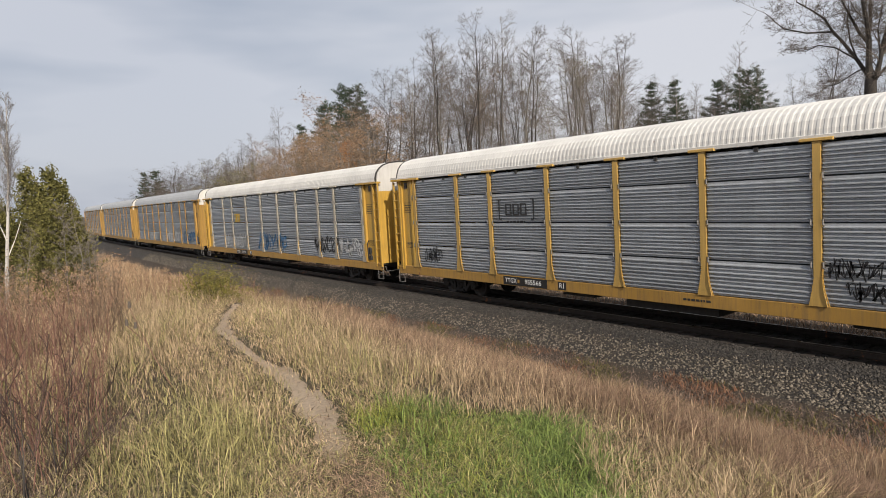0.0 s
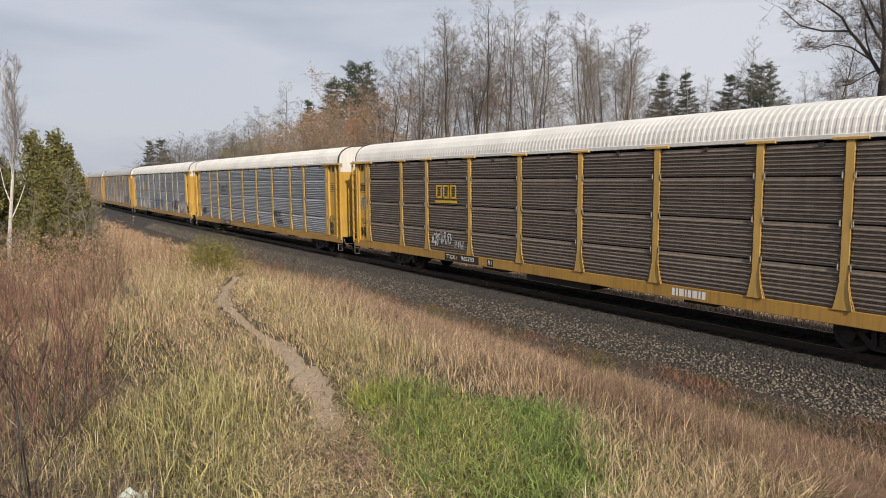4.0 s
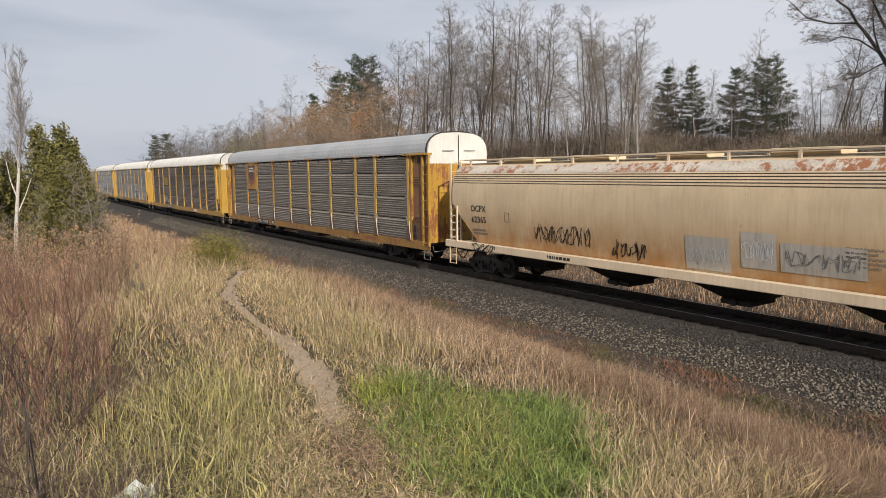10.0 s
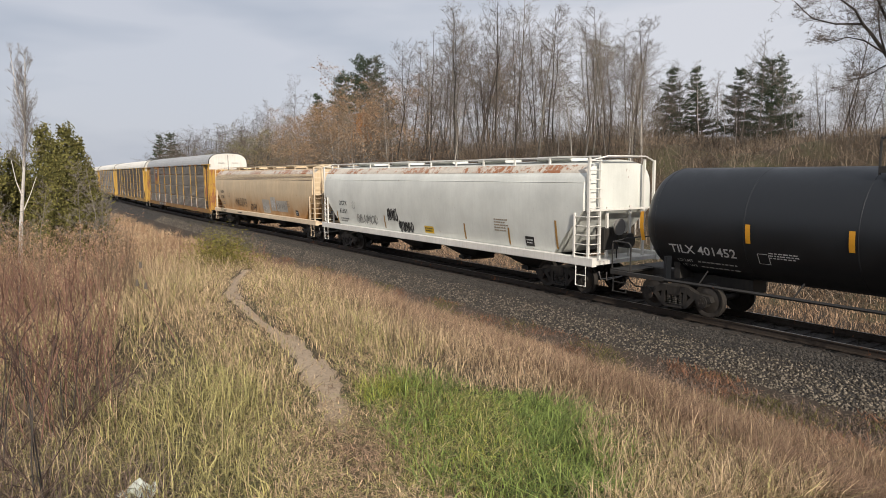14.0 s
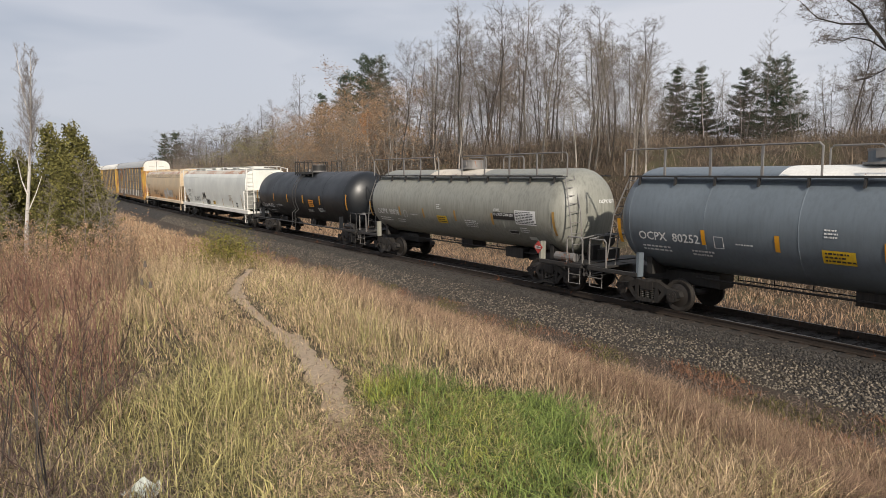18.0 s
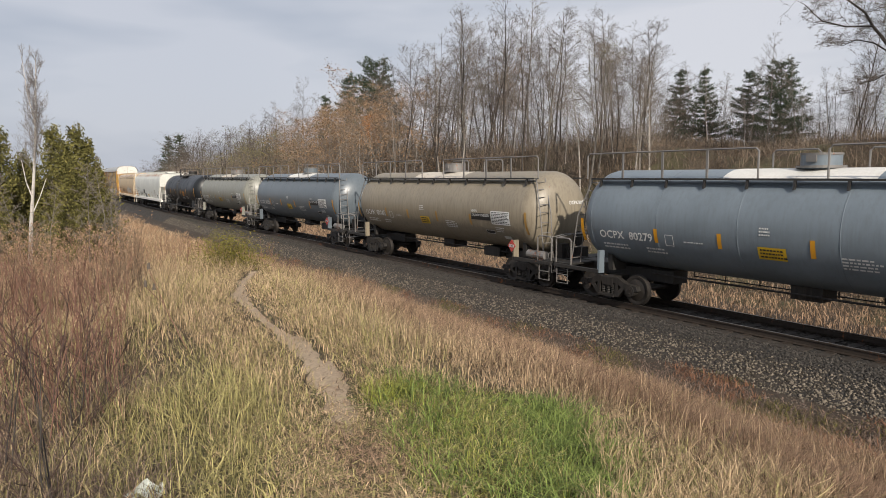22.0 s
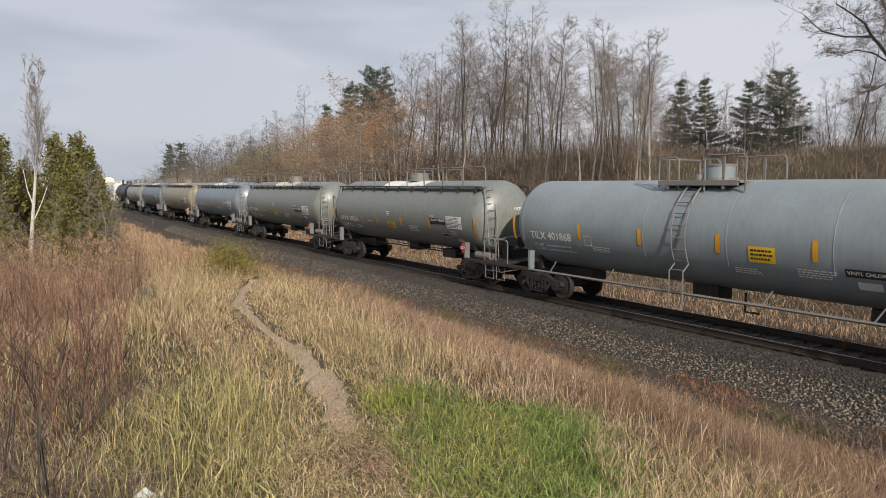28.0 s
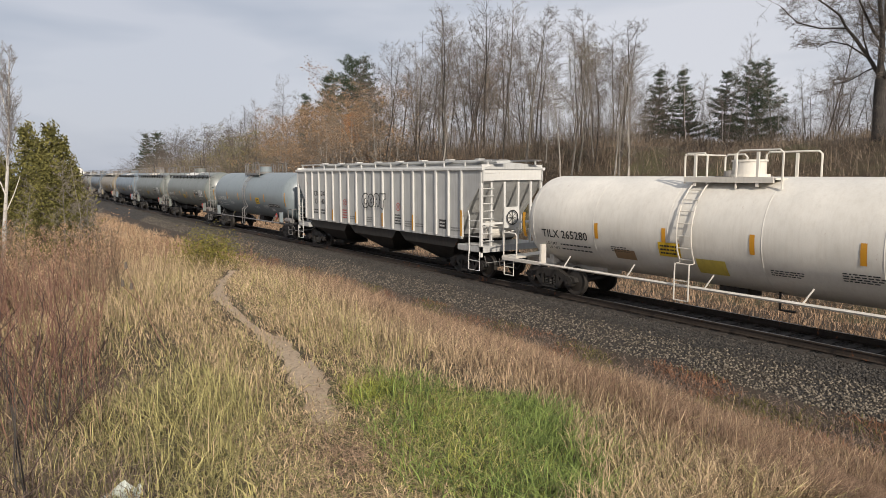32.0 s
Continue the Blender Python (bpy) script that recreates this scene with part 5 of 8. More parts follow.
def tank_ends(car, half, r, zc, mat_, frame_mat, rail_mat):
    """Stub sills, saddles, end platforms with steps and rails."""
    for s in (-1, 1):
        part("stub_sill", Shape().slab(-0.33, 0.33, min(s * (half - 3.1), s * (half + 0.72)), max(s * (half - 3.1), s * (half + 0.72)), 0.72, 1.12, 0.03), frame_mat, car)
        tr = s * (half - 1.20)
        a = [math.pi * (1.27 + 0.46 * k / 10) for k in range(11)]
        ring = [(r * 1.01 * math.cos(t), zc + r * 1.01 * math.sin(t)) for t in a]
        part("saddle", Shape().prism(ring + [(0.95, 1.0), (-0.95, 1.0)], tr - 0.09, tr + 0.09), frame_mat, car)
        part("saddle_post", Shape().box(-1.52, -1.30, tr - 0.045, tr + 0.045, 0.95, 1.66).box(1.30, 1.52, tr - 0.045, tr + 0.045, 0.95, 1.66), mat_, car)
        part("end_platform", Shape().box(-1.5, 1.5, min(s * (half + 0.1), s * (half + 0.78)), max(s * (half + 0.1), s * (half + 0.78)), 1.04, 1.10).slab(-1.55, -1.46, min(tr, s * (half + 0.75)), max(tr, s * (half + 0.75)), 0.94, 1.06, 0.01), frame_mat, car)
        bogie(car, tr)
        coupler(car, s * (half + 0.78), s)
        stirrup(car, -1.5, s * (half + 0.42), 0.5, 0.42, 1.0, rail_mat)
        sh = Shape()
        hoop(sh, -1.47, s * (half + 0.05), s * (half + 0.74), 1.06, 1.92)
        sh.rod([(-1.47, s * (half + 0.74), 1.9), (-0.8, s * (half + 0.74), 1.98), (0.8, s * (half + 0.74), 1.98), (1.47, s * (half + 0.74), 1.9), (1.47, s * (half + 0.74), 1.06)], 0.022, 6)
        part("handrail", sh, rail_mat, car)
    part("air_tank", Shape().rod([(-1.35, -half + 0.55, 1.22), (-1.35, -half - 0.35, 1.22)], 0.15, 12), rail_mat, car)
    part("brake_gear", Shape().box(-0.5, 0.5, -half - 0.55, -half - 0.1, 1.1, 1.45).disc((0.15, -half - 0.4, 1.75), (0, 1, 0), 0.26, 0.05, 14).rod([(0.15, -half - 0.3, 1.1), (0.15, -half - 0.3, 1.75)], 0.03, 6).box(-0.7, -0.35, -half - 0.45, -half - 0.2, 1.1, 1.6), TRUCK, car)


def tank_with_walkway(label, mat_, y, number, plate_style, seed, frame_mat=None, rail_mat=None, dirty=False, half=7.05, top_mat=None):
    """A long tank car with a walkway and railings along its top."""
    R, ZC, DEP = 1.49, 2.65, 0.82
    frame_mat, rail_mat, top_mat = frame_mat or BLACK, rail_mat or PIPE, top_mat or (CROWN_TAN if dirty else WHITE)
    car = thing("tank_car", label, "railway car", "train", at=pose(TRACK, y, 0))
    part("tank_shell", tank_shell(half, R, ZC, DEP), mat_, car, smooth=True)
    tagged(part("weld_seam", weld_rings(half, R, ZC, DEP, 6), mat_, car, smooth=True), kind="stuff")
    tank_ends(car, half, R, ZC, mat_, frame_mat, rail_mat)
    Z = 3.88
    end = half - 0.62
    for s in (-1, 1):
        part("walkway", Shape().box(min(s * 0.94, s * 1.17), max(s * 0.94, s * 1.17), -end - 0.1, end + 0.1, Z - 0.025, Z).box(min(s * 1.17, s * 1.19), max(s * 1.17, s * 1.19), -end - 0.1, end + 0.1, Z - 0.035, Z + 0.02), frame_mat, car)
    br = Shape().add([(-1.18, -0.03, Z - 0.03), (-1.18, 0.03, Z - 0.03), (-1.23, 0.02, Z - 0.26), (-1.23, -0.02, Z - 0.26), (-1.12, -0.03, Z - 0.03), (-1.12, 0.03, Z - 0.03), (-1.14, 0.02, Z - 0.24), (-1.14, -0.02, Z - 0.24)],
                     [(0, 1, 2, 3), (4, 7, 6, 5), (0, 4, 5, 1), (0, 3, 7, 4), (1, 5, 6, 2), (2, 6, 7, 3)]).mesh("bracket", frame_mat)
    for k in range(11):
        part("bracket", br, frame_mat, car, at=pose(0, -end + 0.3 + (2 * end - 0.6) * k / 10, 0))
    top = 4.66
    for s, a, b in ((-1, -end - 0.3, -0.75), (-1, 0.95, end + 0.3), (1, -1.9, -0.6), (1, 0.6, 1.9)):
        rail = part("railing", hoop(Shape(), s * 1.15, a, b, Z, top), rail_mat, car)
        k = int(abs(b - a) / 1.6)
        for i in range(1, k + 1):
            yy = a + (b - a) * i / (k + 1)
            part("post", Shape().box(s * 1.15 - 0.02, s * 1.15 + 0.02, yy - 0.03, yy + 0.03, Z, top), rail_mat, rail)
    part("dome", Shape().disc((0, 0, 4.30), (0, 0, 1), 0.46, 0.34, 24), PIPE if dirty else mat_, car, smooth=True)
    part("dome_lid", Shape().disc((0, 0, 4.49), (0, 0, 1), 0.48, 0.05, 24).disc((0, 0, 4.18), (0, 0, 1), 0.56, 0.06, 24).box(-0.5, -0.38, -0.12, 0.12, 4.3, 4.46), PIPE, car)
    patch = []
    for yy in (-1.9, -1.75, -0.6, 0.6, 1.75, 1.9):
        q = R + (0.012 if abs(yy) < 1.85 else 0.004)
        patch.append([(q * math.sin(radians(a)), yy + (0.25 if a < 0 else 0), ZC + q * math.cos(radians(a))) for a in range(-34, 35, 4)])
    part("crown_patch", Shape().loft(patch, closed=False), top_mat, car, "pale repainted crown round the dome", smooth=True)
    for s in (-1, 1):
        # end ladder from the platform to the walkway
        sh = Shape()
        a, b = Vector((-1.30, s * (half + 0.2), 1.1)), Vector((-1.08, s * (end + 0.12), Z))
        mid = Vector((-1.28, s * (half - 0.05), 2.7))
        for dx in (0, 0.42):
            sh.rod([a + Vector((dx, 0, 0)), mid + Vector((dx, s * 0.08 * (dx > 0), 0)), b + Vector((dx, 0, 0))], 0.022, 6)
        steps = []
        for k in range(9):
            t = (k + 0.5) / 9
            p = a.lerp(mid, t * 2) if t < 0.5 else mid.lerp(b, t * 2 - 1)
            steps.append([p, p + Vector((0.42, 0, 0))])
        rungs(part("ladder", sh, rail_mat, car), steps, 0.015, rail_mat)
    for s in (-1, 1):
        sh = Shape()
        for z in (0.78, 1.0):
            sh.rod([(s * 1.30, -4.4, z), (s * 1.30, 4.4, z)], 0.02, 5)
        for k in range(9):
            sh.rod([(s * 1.30, -4.4 + 1.1 * k, 0.74), (s * 1.30, -4.4 + 1.1 * k, 1.34)], 0.02, 5)
        if s > 0:
            part("safety_railing", sh, TRUCK, car)
    part("bottom_outlet", Shape().box(-0.35, 0.35, -0.4, 0.4, 0.85, 1.2).box(-0.6, 0.1, -3.9, -2.9, 0.78, 1.15).rod([(-0.5, -4.6, 1.0), (-0.5, 4.6, 1.0)], 0.03, 6), TRUCK, car)
    sk = round_skin(R, ZC)
    ink = WHITE_INK
    decal("lettering", glyphs("OCPX  " + number, 0.25), ink, car, half - 2.15, 2.18, sk)
    decal("stencil", bars(2, 1.1, 0.24, seed), ink, car, half - 1.75, 1.84, sk)
    decal("stencil", bars(2, 0.7, 0.24, seed + 1), ink, car, half - 3.2, 1.82, sk)
    decal("stencil_frame", stroke([[(-0.13, -0.16), (0.13, -0.16), (0.13, 0.16), (-0.13, 0.16), (-0.13, -0.16)]], 0.022), ink, car, half - 3.72, 2.16, sk)
    tape = AMBER_DULL if dirty else AMBER
    for yy, hh in ((half - 0.45, 0.75), (half - 3.28, 0.42), (half - 5.3, 0.42), (half - 7.7, 0.45), (-half + 3.95, 0.45), (-half + 0.62, 0.85)):
        decal("reflector", quad(0.12, hh, 1), tape, car, yy, 2.26, sk)
    decal("notice", quad(0.72, 0.34), SIGN_YELLOW, car, 0.35, 2.06, sk, "yellow emergency notice")
    decal("stencil", bars(3, 0.6, 0.28, seed + 2), BLACK_INK, car, 0.35, 2.06, sk, lift=0.01)
    decal("stencil", bars(3, 0.3, 0.24, seed + 3), ink, car, 0.5, 2.6, sk)
    decal("stencil", bars(4, 0.85, 0.34, seed + 4), ink, car, -1.7, 2.0, sk)
    decal("stencil", bars(1, 0.6, 0.07, seed + 5), ink, car, half - 4.5, 2.16, sk)
    if plate_style == "dark":
        decal("notice_board", quad(1.22, 0.26), DARK_PLATE, car, -3.80, 2.41, sk)
    decal("lettering", glyphs("VINYL", 0.105), ink, car, -3.42, 2.62, sk, lift=0.012)
    decal("lettering", glyphs("CHLORIDE STABILIZED", 0.095, 0.82), ink, car, -3.80, 2.46, sk, lift=0.012)
    decal("data_panel", quad(1.1, 0.52), WHITE_INK, car, -5.0, 2.40, sk, "white data panel with table lines")
    decal("stencil", bars(8, 1.0, 0.46, seed + 6), SHIELD_RED if plate_style == "plain" else BLACK_INK, car, -5.0, 2.40, sk, lift=0.012)
    decal("notice", quad(0.5, 0.13), DARK_PLATE, car, -4.2, 1.84, sk)
    decal("stencil_frame", stroke([[(-0.25, -0.07), (0.25, -0.07), (0.25, 0.07), (-0.25, 0.07), (-0.25, -0.07)]], 0.02), ink, car, -4.2, 1.84, sk, lift=0.012)
    decal("notice", quad(0.4, 0.16), LIGHT_GREY, car, -5.1, 1.66, sk)
    decal("stencil", bars(3, 0.5, 0.24, seed + 7), ink, car, -half + 2.2, 1.95, sk)
    placard(car, -1.56, -half + 1.25, 1.45, "1086")
    # the rear head carries the marks too
    hz = glyphs("OCPX " + number, 0.13)[0]
    sh = Shape()
    pts = []
    for u, v in hz:
        x, z = 0.55 + u, 3.0 + v
        q = min(0.96, math.hypot(x, z - ZC) / R)
        pts.append((x, -half + DEP * (1 - math.sqrt(1 - q * q)) - 0.012, z))
    sh.add(pts, glyphs("OCPX " + number, 0.13)[1])
    part("lettering", sh, ink, car)
    return [(y, car)]


def tank_with_platform(label, mat_, y, number, half, ink, rail_mat, frame_mat, seed, warn, vinyl, ly=0.05, ZC=2.60, lz=-0.38):
    """A tank car with a loading platform at mid-length, a side ladder and a side beam."""
    R, DEP = 1.50, 0.80
    D = ZC - 2.60
    car = thing("tank_car", label, "railway car", "train", at=pose(TRACK, y, 0))
    part("tank_shell", tank_shell(half, R, ZC, DEP), mat_, car, smooth=True)
    tagged(part("weld_seam", weld_rings(half, R, ZC, DEP, 6), mat_, car, smooth=True), kind="stuff")
    tank_ends(car, half, R, ZC, mat_, frame_mat, rail_mat)
    px0, px1 = -1.28, 1.22
    part("platform", Shape().box(-0.98, 0.98, px0, px1, 4.02 + D, 4.07 + D).box(-1.0, -0.94, px0, px1, 3.95 + D, 4.09 + D).box(0.94, 1.0, px0, px1, 3.95 + D, 4.09 + D), rail_mat, car)
    sh = Shape()
    for s in (-1, 1):
        hoop(sh, s * 0.96, px1, 0.55, 3.9 + D, 4.72 + D)
        hoop(sh, s * 0.96, -0.28 if s < 0 else 0.0, px0 - 0.2, 3.8 + D, 4.76 + D)
        for yy in (0.9, -0.85):
            sh.box(s * 0.96 - 0.025, s * 0.96 + 0.025, yy - 0.035, yy + 0.035, 3.85 + D, 4.72 + D)
    for yy in (px1,):
        sh.rod([(-0.96, yy, 4.7 + D), (0.96, yy, 4.7 + D)], 0.022, 6)
    part("railing", sh, rail_mat, car)
    part("dome", Shape().disc((0.05, -0.05, 4.33 + D), (0, 0, 1), 0.42, 0.36, 24), mat_ if mat_ is not BLACK_TANK else BLACK, car, smooth=True)
    part("dome_lid", Shape().disc((0.05, -0.05, 4.52 + D), (0, 0, 1), 0.45, 0.05, 24).disc((0.05, -0.05, 4.13 + D), (0, 0, 1), 0.52, 0.07, 24), PIPE if rail_mat is not PALE_PIPE else PALE_PIPE, car)
    part("valve", Shape().disc((-0.4, 0.3, 4.16 + D), (0, 0, 1), 0.1, 0.2, 10).disc((0.1, 0.45, 4.16 + D), (0, 0, 1), 0.12, 0.22, 10).box(-0.5, 0.2, 0.2, 0.6, 4.06 + D, 4.11 + D), PIPE, car)
    lad = Shape()
    pathz = []
    for k in range(9):
        a = math.radians(58 - 11 * k)
        pathz.append((-(R + 0.10) * math.cos(a), ZC + (R + 0.10) * math.sin(a)))
    pathz += [(-1.62, 1.6), (-1.62, 1.1), (-1.62, 0.62)]
    for dy in (-0.22, 0.22):
        lad.rod([(x, ly + dy, z) for x, z in pathz], 0.022, 6)
    rung, steps = list(pathz), []
    for k in range(11):
        t = k / 10 * (len(rung) - 1)
        i = min(int(t), len(rung) - 2)
        x = rung[i][0] + (rung[i + 1][0] - rung[i][0]) * (t - i)
        z = rung[i][1] + (rung[i + 1][1] - rung[i][1]) * (t - i)
        steps.append([(x, ly - 0.22, z), (x, ly + 0.22, z)])
    rungs(part("ladder", lad, rail_mat, car), steps, 0.015, rail_mat)
    for s in (-1,):
        part("side_beam", Shape().rod([(s * 1.52, -half + 1.2, 1.0), (s * 1.52, half - 1.2, 1.0)], 0.045, 6), rail_mat, car)
        for k in range(5):
            yy = -half + 2.4 + (2 * half - 4.8) * k / 4
            part("strut", Shape().rod([(s * 1.50, yy + 0.14, 1.0), (s * 1.40, yy - 0.06, 1.38)], 0.022, 6), rail_mat, car)
    part("bottom_outlet", Shape().box(-0.35, 0.35, -0.4, 0.4, 0.72, 1.15).rod([(-0.6, -1.4, 1.1), (-0.6, -1.4, 0.6), (-0.6, -1.8, 0.6)], 0.035, 6), TRUCK, car)
    sk = round_skin(R, ZC)
    decal("lettering", glyphs("TILX " + number, 0.27), ink, car, half - 2.2, ZC + lz, sk)
    decal("lettering", glyphs("LD LMT", 0.105), ink, car, half - 1.55, ZC + lz - 0.32, sk)
    decal("stencil", bars(1, 1.3, 0.11, seed), ink, car, half - 2.6, ZC + lz - 0.32, sk)
    decal("lettering", glyphs("LT  WT", 0.105), ink, car, half - 1.6, ZC + lz - 0.47, sk)
    decal("stencil", bars(1, 1.3, 0.11, seed + 1), ink, car, half - 2.6, ZC + lz - 0.47, sk)
    if ink is WHITE_INK:
        decal("stencil_frame", stroke([[(-0.14, -0.15), (0.14, -0.15), (0.14, 0.15), (-0.14, 0.15), (-0.14, -0.15)]], 0.02), ink, car, half - 3.92, ZC + lz - 0.04, sk)
    for yy, hh in ((half - 0.35, 0.85), (half - 3.58, 0.48), (half - 6.0, 0.48), (-1.1, 0.5), (-3.6, 0.5), (-half + 0.4, 0.85)):
        decal("reflector", quad(0.13, hh, 1), AMBER, car, yy, ZC - 0.15, sk)
    decal("notice", quad(0.70, 0.42), warn, car, 1.3 if warn is SIGN_YELLOW and ink is BLACK_INK else -2.3, 1.92 if ink is BLACK_INK else 2.25, sk, "emergency telephone notice")
    decal("stencil", bars(3, 0.58, 0.32, seed + 2), BLACK_INK, car, 1.3 if warn is SIGN_YELLOW and ink is BLACK_INK else -2.3, 1.92 if ink is BLACK_INK else 2.25, sk, lift=0.01)
    decal("stencil", bars(3, 0.75, 0.2, seed + 3), ink, car, 3.0, ZC - 0.65, sk)
    decal("stencil", bars(3, 0.8, 0.2, seed + 4), ink, car, -1.9, ZC - 0.8, sk)
    decal("stencil", bars(4, 0.9, 0.26, seed + 5), ink, car, -3.6, ZC - 0.7, sk)
    if vinyl:
        decal("notice_board", quad(1.75, 0.2), DARK_PLATE, car, -5.1, 2.02, sk)
        decal("lettering", glyphs("VINYL CHLORIDE STABILIZED", 0.09), WHITE_INK, car, -5.1, 2.02, sk, lift=0.012)
        decal("notice", quad(0.5, 0.22), WHITE_INK, car, -4.7, 1.74, sk)
        placard(car, -1.56, -half + 1.6, 1.4, "1086")
    if ink is BLACK_INK:
        decal("notice", quad(0.75, 0.34), paint("brown_primer_patch", (0.30, 0.19, 0.10), 0.1, 0.3), car, 2.9, 1.62, sk)
        decal("notice", quad(0.85, 0.5), paint("mustard_patch", (0.55, 0.43, 0.08), 0.05, 0.3), car, 0.1, 1.55, sk, "faded mustard-yellow patch")
    return [(y, car)]


TRAIN += tank_with_platform("matt black tank car with white lettering and amber reflectors", BLACK_TANK, -109.75, "401452", 7.45, WHITE_INK, BLACK, BLACK, 50, ORANGE, False, lz=-0.72)
TRAIN += tank_with_walkway("grime-covered grey tank car with top railings", GREY_TANK, -126.12, "80078", "dark", 60, dirty=True)
TRAIN += tank_with_walkway("dark blue-grey tank car with top railings", DARK_BLUE_TANK, -142.0, "80252", "dark", 61)
TRAIN += tank_with_walkway("soiled taupe tank car with grime bands and top railings", TAUPE_TANK, -158.3, "80185", "dark", 62, dirty=True)
TRAIN += tank_with_walkway("clean blue-grey tank car with top railings", BLUE_TANK, -174.12, "80279", "plain", 63)
TRAIN += tank_with_walkway("sage-grey tank car with dusty lower side, top railings", SAGE_TANK, -190.05, "80296", "dark", 64, dirty=True)
TRAIN += tank_with_walkway("slate-grey tank car with pale rear head, top railings", SAGE_TANK, -205.95, "80336", "dark", 65)
TRAIN += tank_with_platform("misty grey tank car with mid-length platform", MIST_TANK, -221.95, "401868", 7.45, WHITE_INK, PIPE, BLACK, 51, SIGN_YELLOW, True)
TRAIN += tank_with_platform("cream-white tank car with black lettering and mid-length platform", CREAM_TANK, -257.42, "265280", 7.45, BLACK_INK, PALE_PIPE, PALE_PIPE, 52, SIGN_YELLOW, False, 0.75, 2.42)

# ---------------------------------------------------------------- stones, grass and weeds
RNG = np.random.default_rng(7)


def scatter(n, x0, x1, y0, y1, power=1.0):
    """Random places, more of them near the viewer (small y) as power grows."""
    x = RNG.uniform(x0, x1, n)
    y = y0 + (y1 - y0) * RNG.random(n) ** power
    return x + sway(y), y


def stones(name, label, x, y, z, size, material_):
    n = len(x)
    base = np.array([(1, 0, 0), (-1, 0, 0), (0, 1, 0), (0, -1, 0), (0, 0, 0.8), (0, 0, -0.8)], float)
    V = base[None] * RNG.uniform(0.55, 1.25, (n, 6, 1)) + RNG.normal(0, 0.18, (n, 6, 3))
    a = RNG.uniform(0, 6.28, n)
    c, s = np.cos(a)[:, None], np.sin(a)[:, None]
    V = np.stack([V[..., 0] * c - V[..., 1] * s, V[..., 0] * s + V[..., 1] * c, V[..., 2]], -1)
    V = V * size[:, None, None] + np.stack([x, y, z], -1)[:, None]
    F = np.array([(0, 2, 4), (2, 1, 4), (1, 3, 4), (3, 0, 4), (2, 0, 5), (1, 2, 5), (3, 1, 5), (0, 3, 5)])
    F = (np.arange(n)[:, None, None] * 6 + F[None]).reshape(-1, 3)
    thing(name, label, "gravel", kind="stuff", data=bulk(name, V.reshape(-1, 3), F, material_))


def bed_z(x, y):
    d = np.abs(x - sway(y) - TRACK)
    return np.interp(d, [0, 1.2, SHOULDER, TOE], [-0.21, -0.21, -0.27, -0.95])


def make_stones():
    x, y = scatter(40000, TRACK - TOE - 0.35, TRACK - 1.15, 2.5, 75, 1.9)
    k = x - sway(y) + RNG.normal(0, 0.10, len(x)) > TRACK - 1.95
    stones("ballast_stones", "loose angular grey ballast stones", x[~k], y[~k], bed_z(x[~k], y[~k]) + 0.004, RNG.uniform(0.016, 0.046, (~k).sum()), STONE)
    stones("ballast_stones", "oil-darkened ballast stones along the tie ends", x[k], y[k], bed_z(x[k], y[k]) + 0.004, RNG.uniform(0.02, 0.045, k.sum()), OILY_STONE)
    x, y = scatter(5000, TRACK - 0.68, TRACK + 0.68, 2.5, 60, 1.7)
    stones("ballast_stones", "dark ballast stones between the rails", x, y, bed_z(x, y) + 0.0, RNG.uniform(0.02, 0.045, len(x)), OILY_STONE)
    x, y = scatter(4500, 12.4, TRACK - TOE + 0.2, 3.5, 45, 1.6)
    stones("strewn_stones", "small stones strewn over bare trackside earth", x, y, ground_z(x, y) + 0.0, RNG.uniform(0.008, 0.03, len(x)), STONE)
    x, y = scatter(900, 1.0, 4.4, 2.4, 14.5, 1.3)
    k = path_distance(x, y) < 0.25
    stones("path_pebbles", "pebbles and crumbs of earth on the footpath", x[k], y[k], ground_z(x[k], y[k]) + 0.01, RNG.uniform(0.006, 0.02, k.sum()), DIRT)


def blades(name, label, x, y, h, w, material_, lean=0.35, curl=0.5, category="grass", z=None, simple=12.0):
    """Blades of grass that lean and curl over: three triangles each, one triangle past `simple` metres."""
    n = len(x)
    z = ground_z(x, y) - 0.015 if z is None else z
    a, b = RNG.uniform(0, 6.283, n), RNG.uniform(0, 6.283, n)
    px, py = np.cos(a), np.sin(a)
    lx, ly = np.cos(b), np.sin(b)
    k = np.abs(RNG.normal(0, lean, n))
    q = k + np.abs(RNG.normal(0, curl, n))
    P = np.stack([x, y, z], -1)
    side = np.stack([px, py, np.zeros(n)], -1) * (w / 2)[:, None]
    m = P + np.stack([lx * k * h * 0.5, ly * k * h * 0.5, h * 0.55 / np.sqrt(1 + k * k)], -1)
    t = m + np.stack([lx * q * h * 0.45, ly * q * h * 0.45, h * 0.45 * (1 - 0.6 * np.minimum(q, 1.6) * 0.6)], -1)
    near = np.hypot(x, y) < simple
    V = np.stack([P - side, P + side, m - side * 0.75, m + side * 0.75, t], 1)[near].reshape(-1, 3)
    F = (np.arange(near.sum())[:, None, None] * 5 + np.array([(0, 1, 3), (0, 3, 2), (2, 3, 4)])[None]).reshape(-1, 3)
    W = np.stack([P - side, P + side, t], 1)[~near].reshape(-1, 3)
    G = np.arange(len(W)).reshape(-1, 3) + len(V)
    thing(name, label, category, kind="stuff", data=bulk(name, np.concatenate([V, W]), np.concatenate([F, G]), material_))


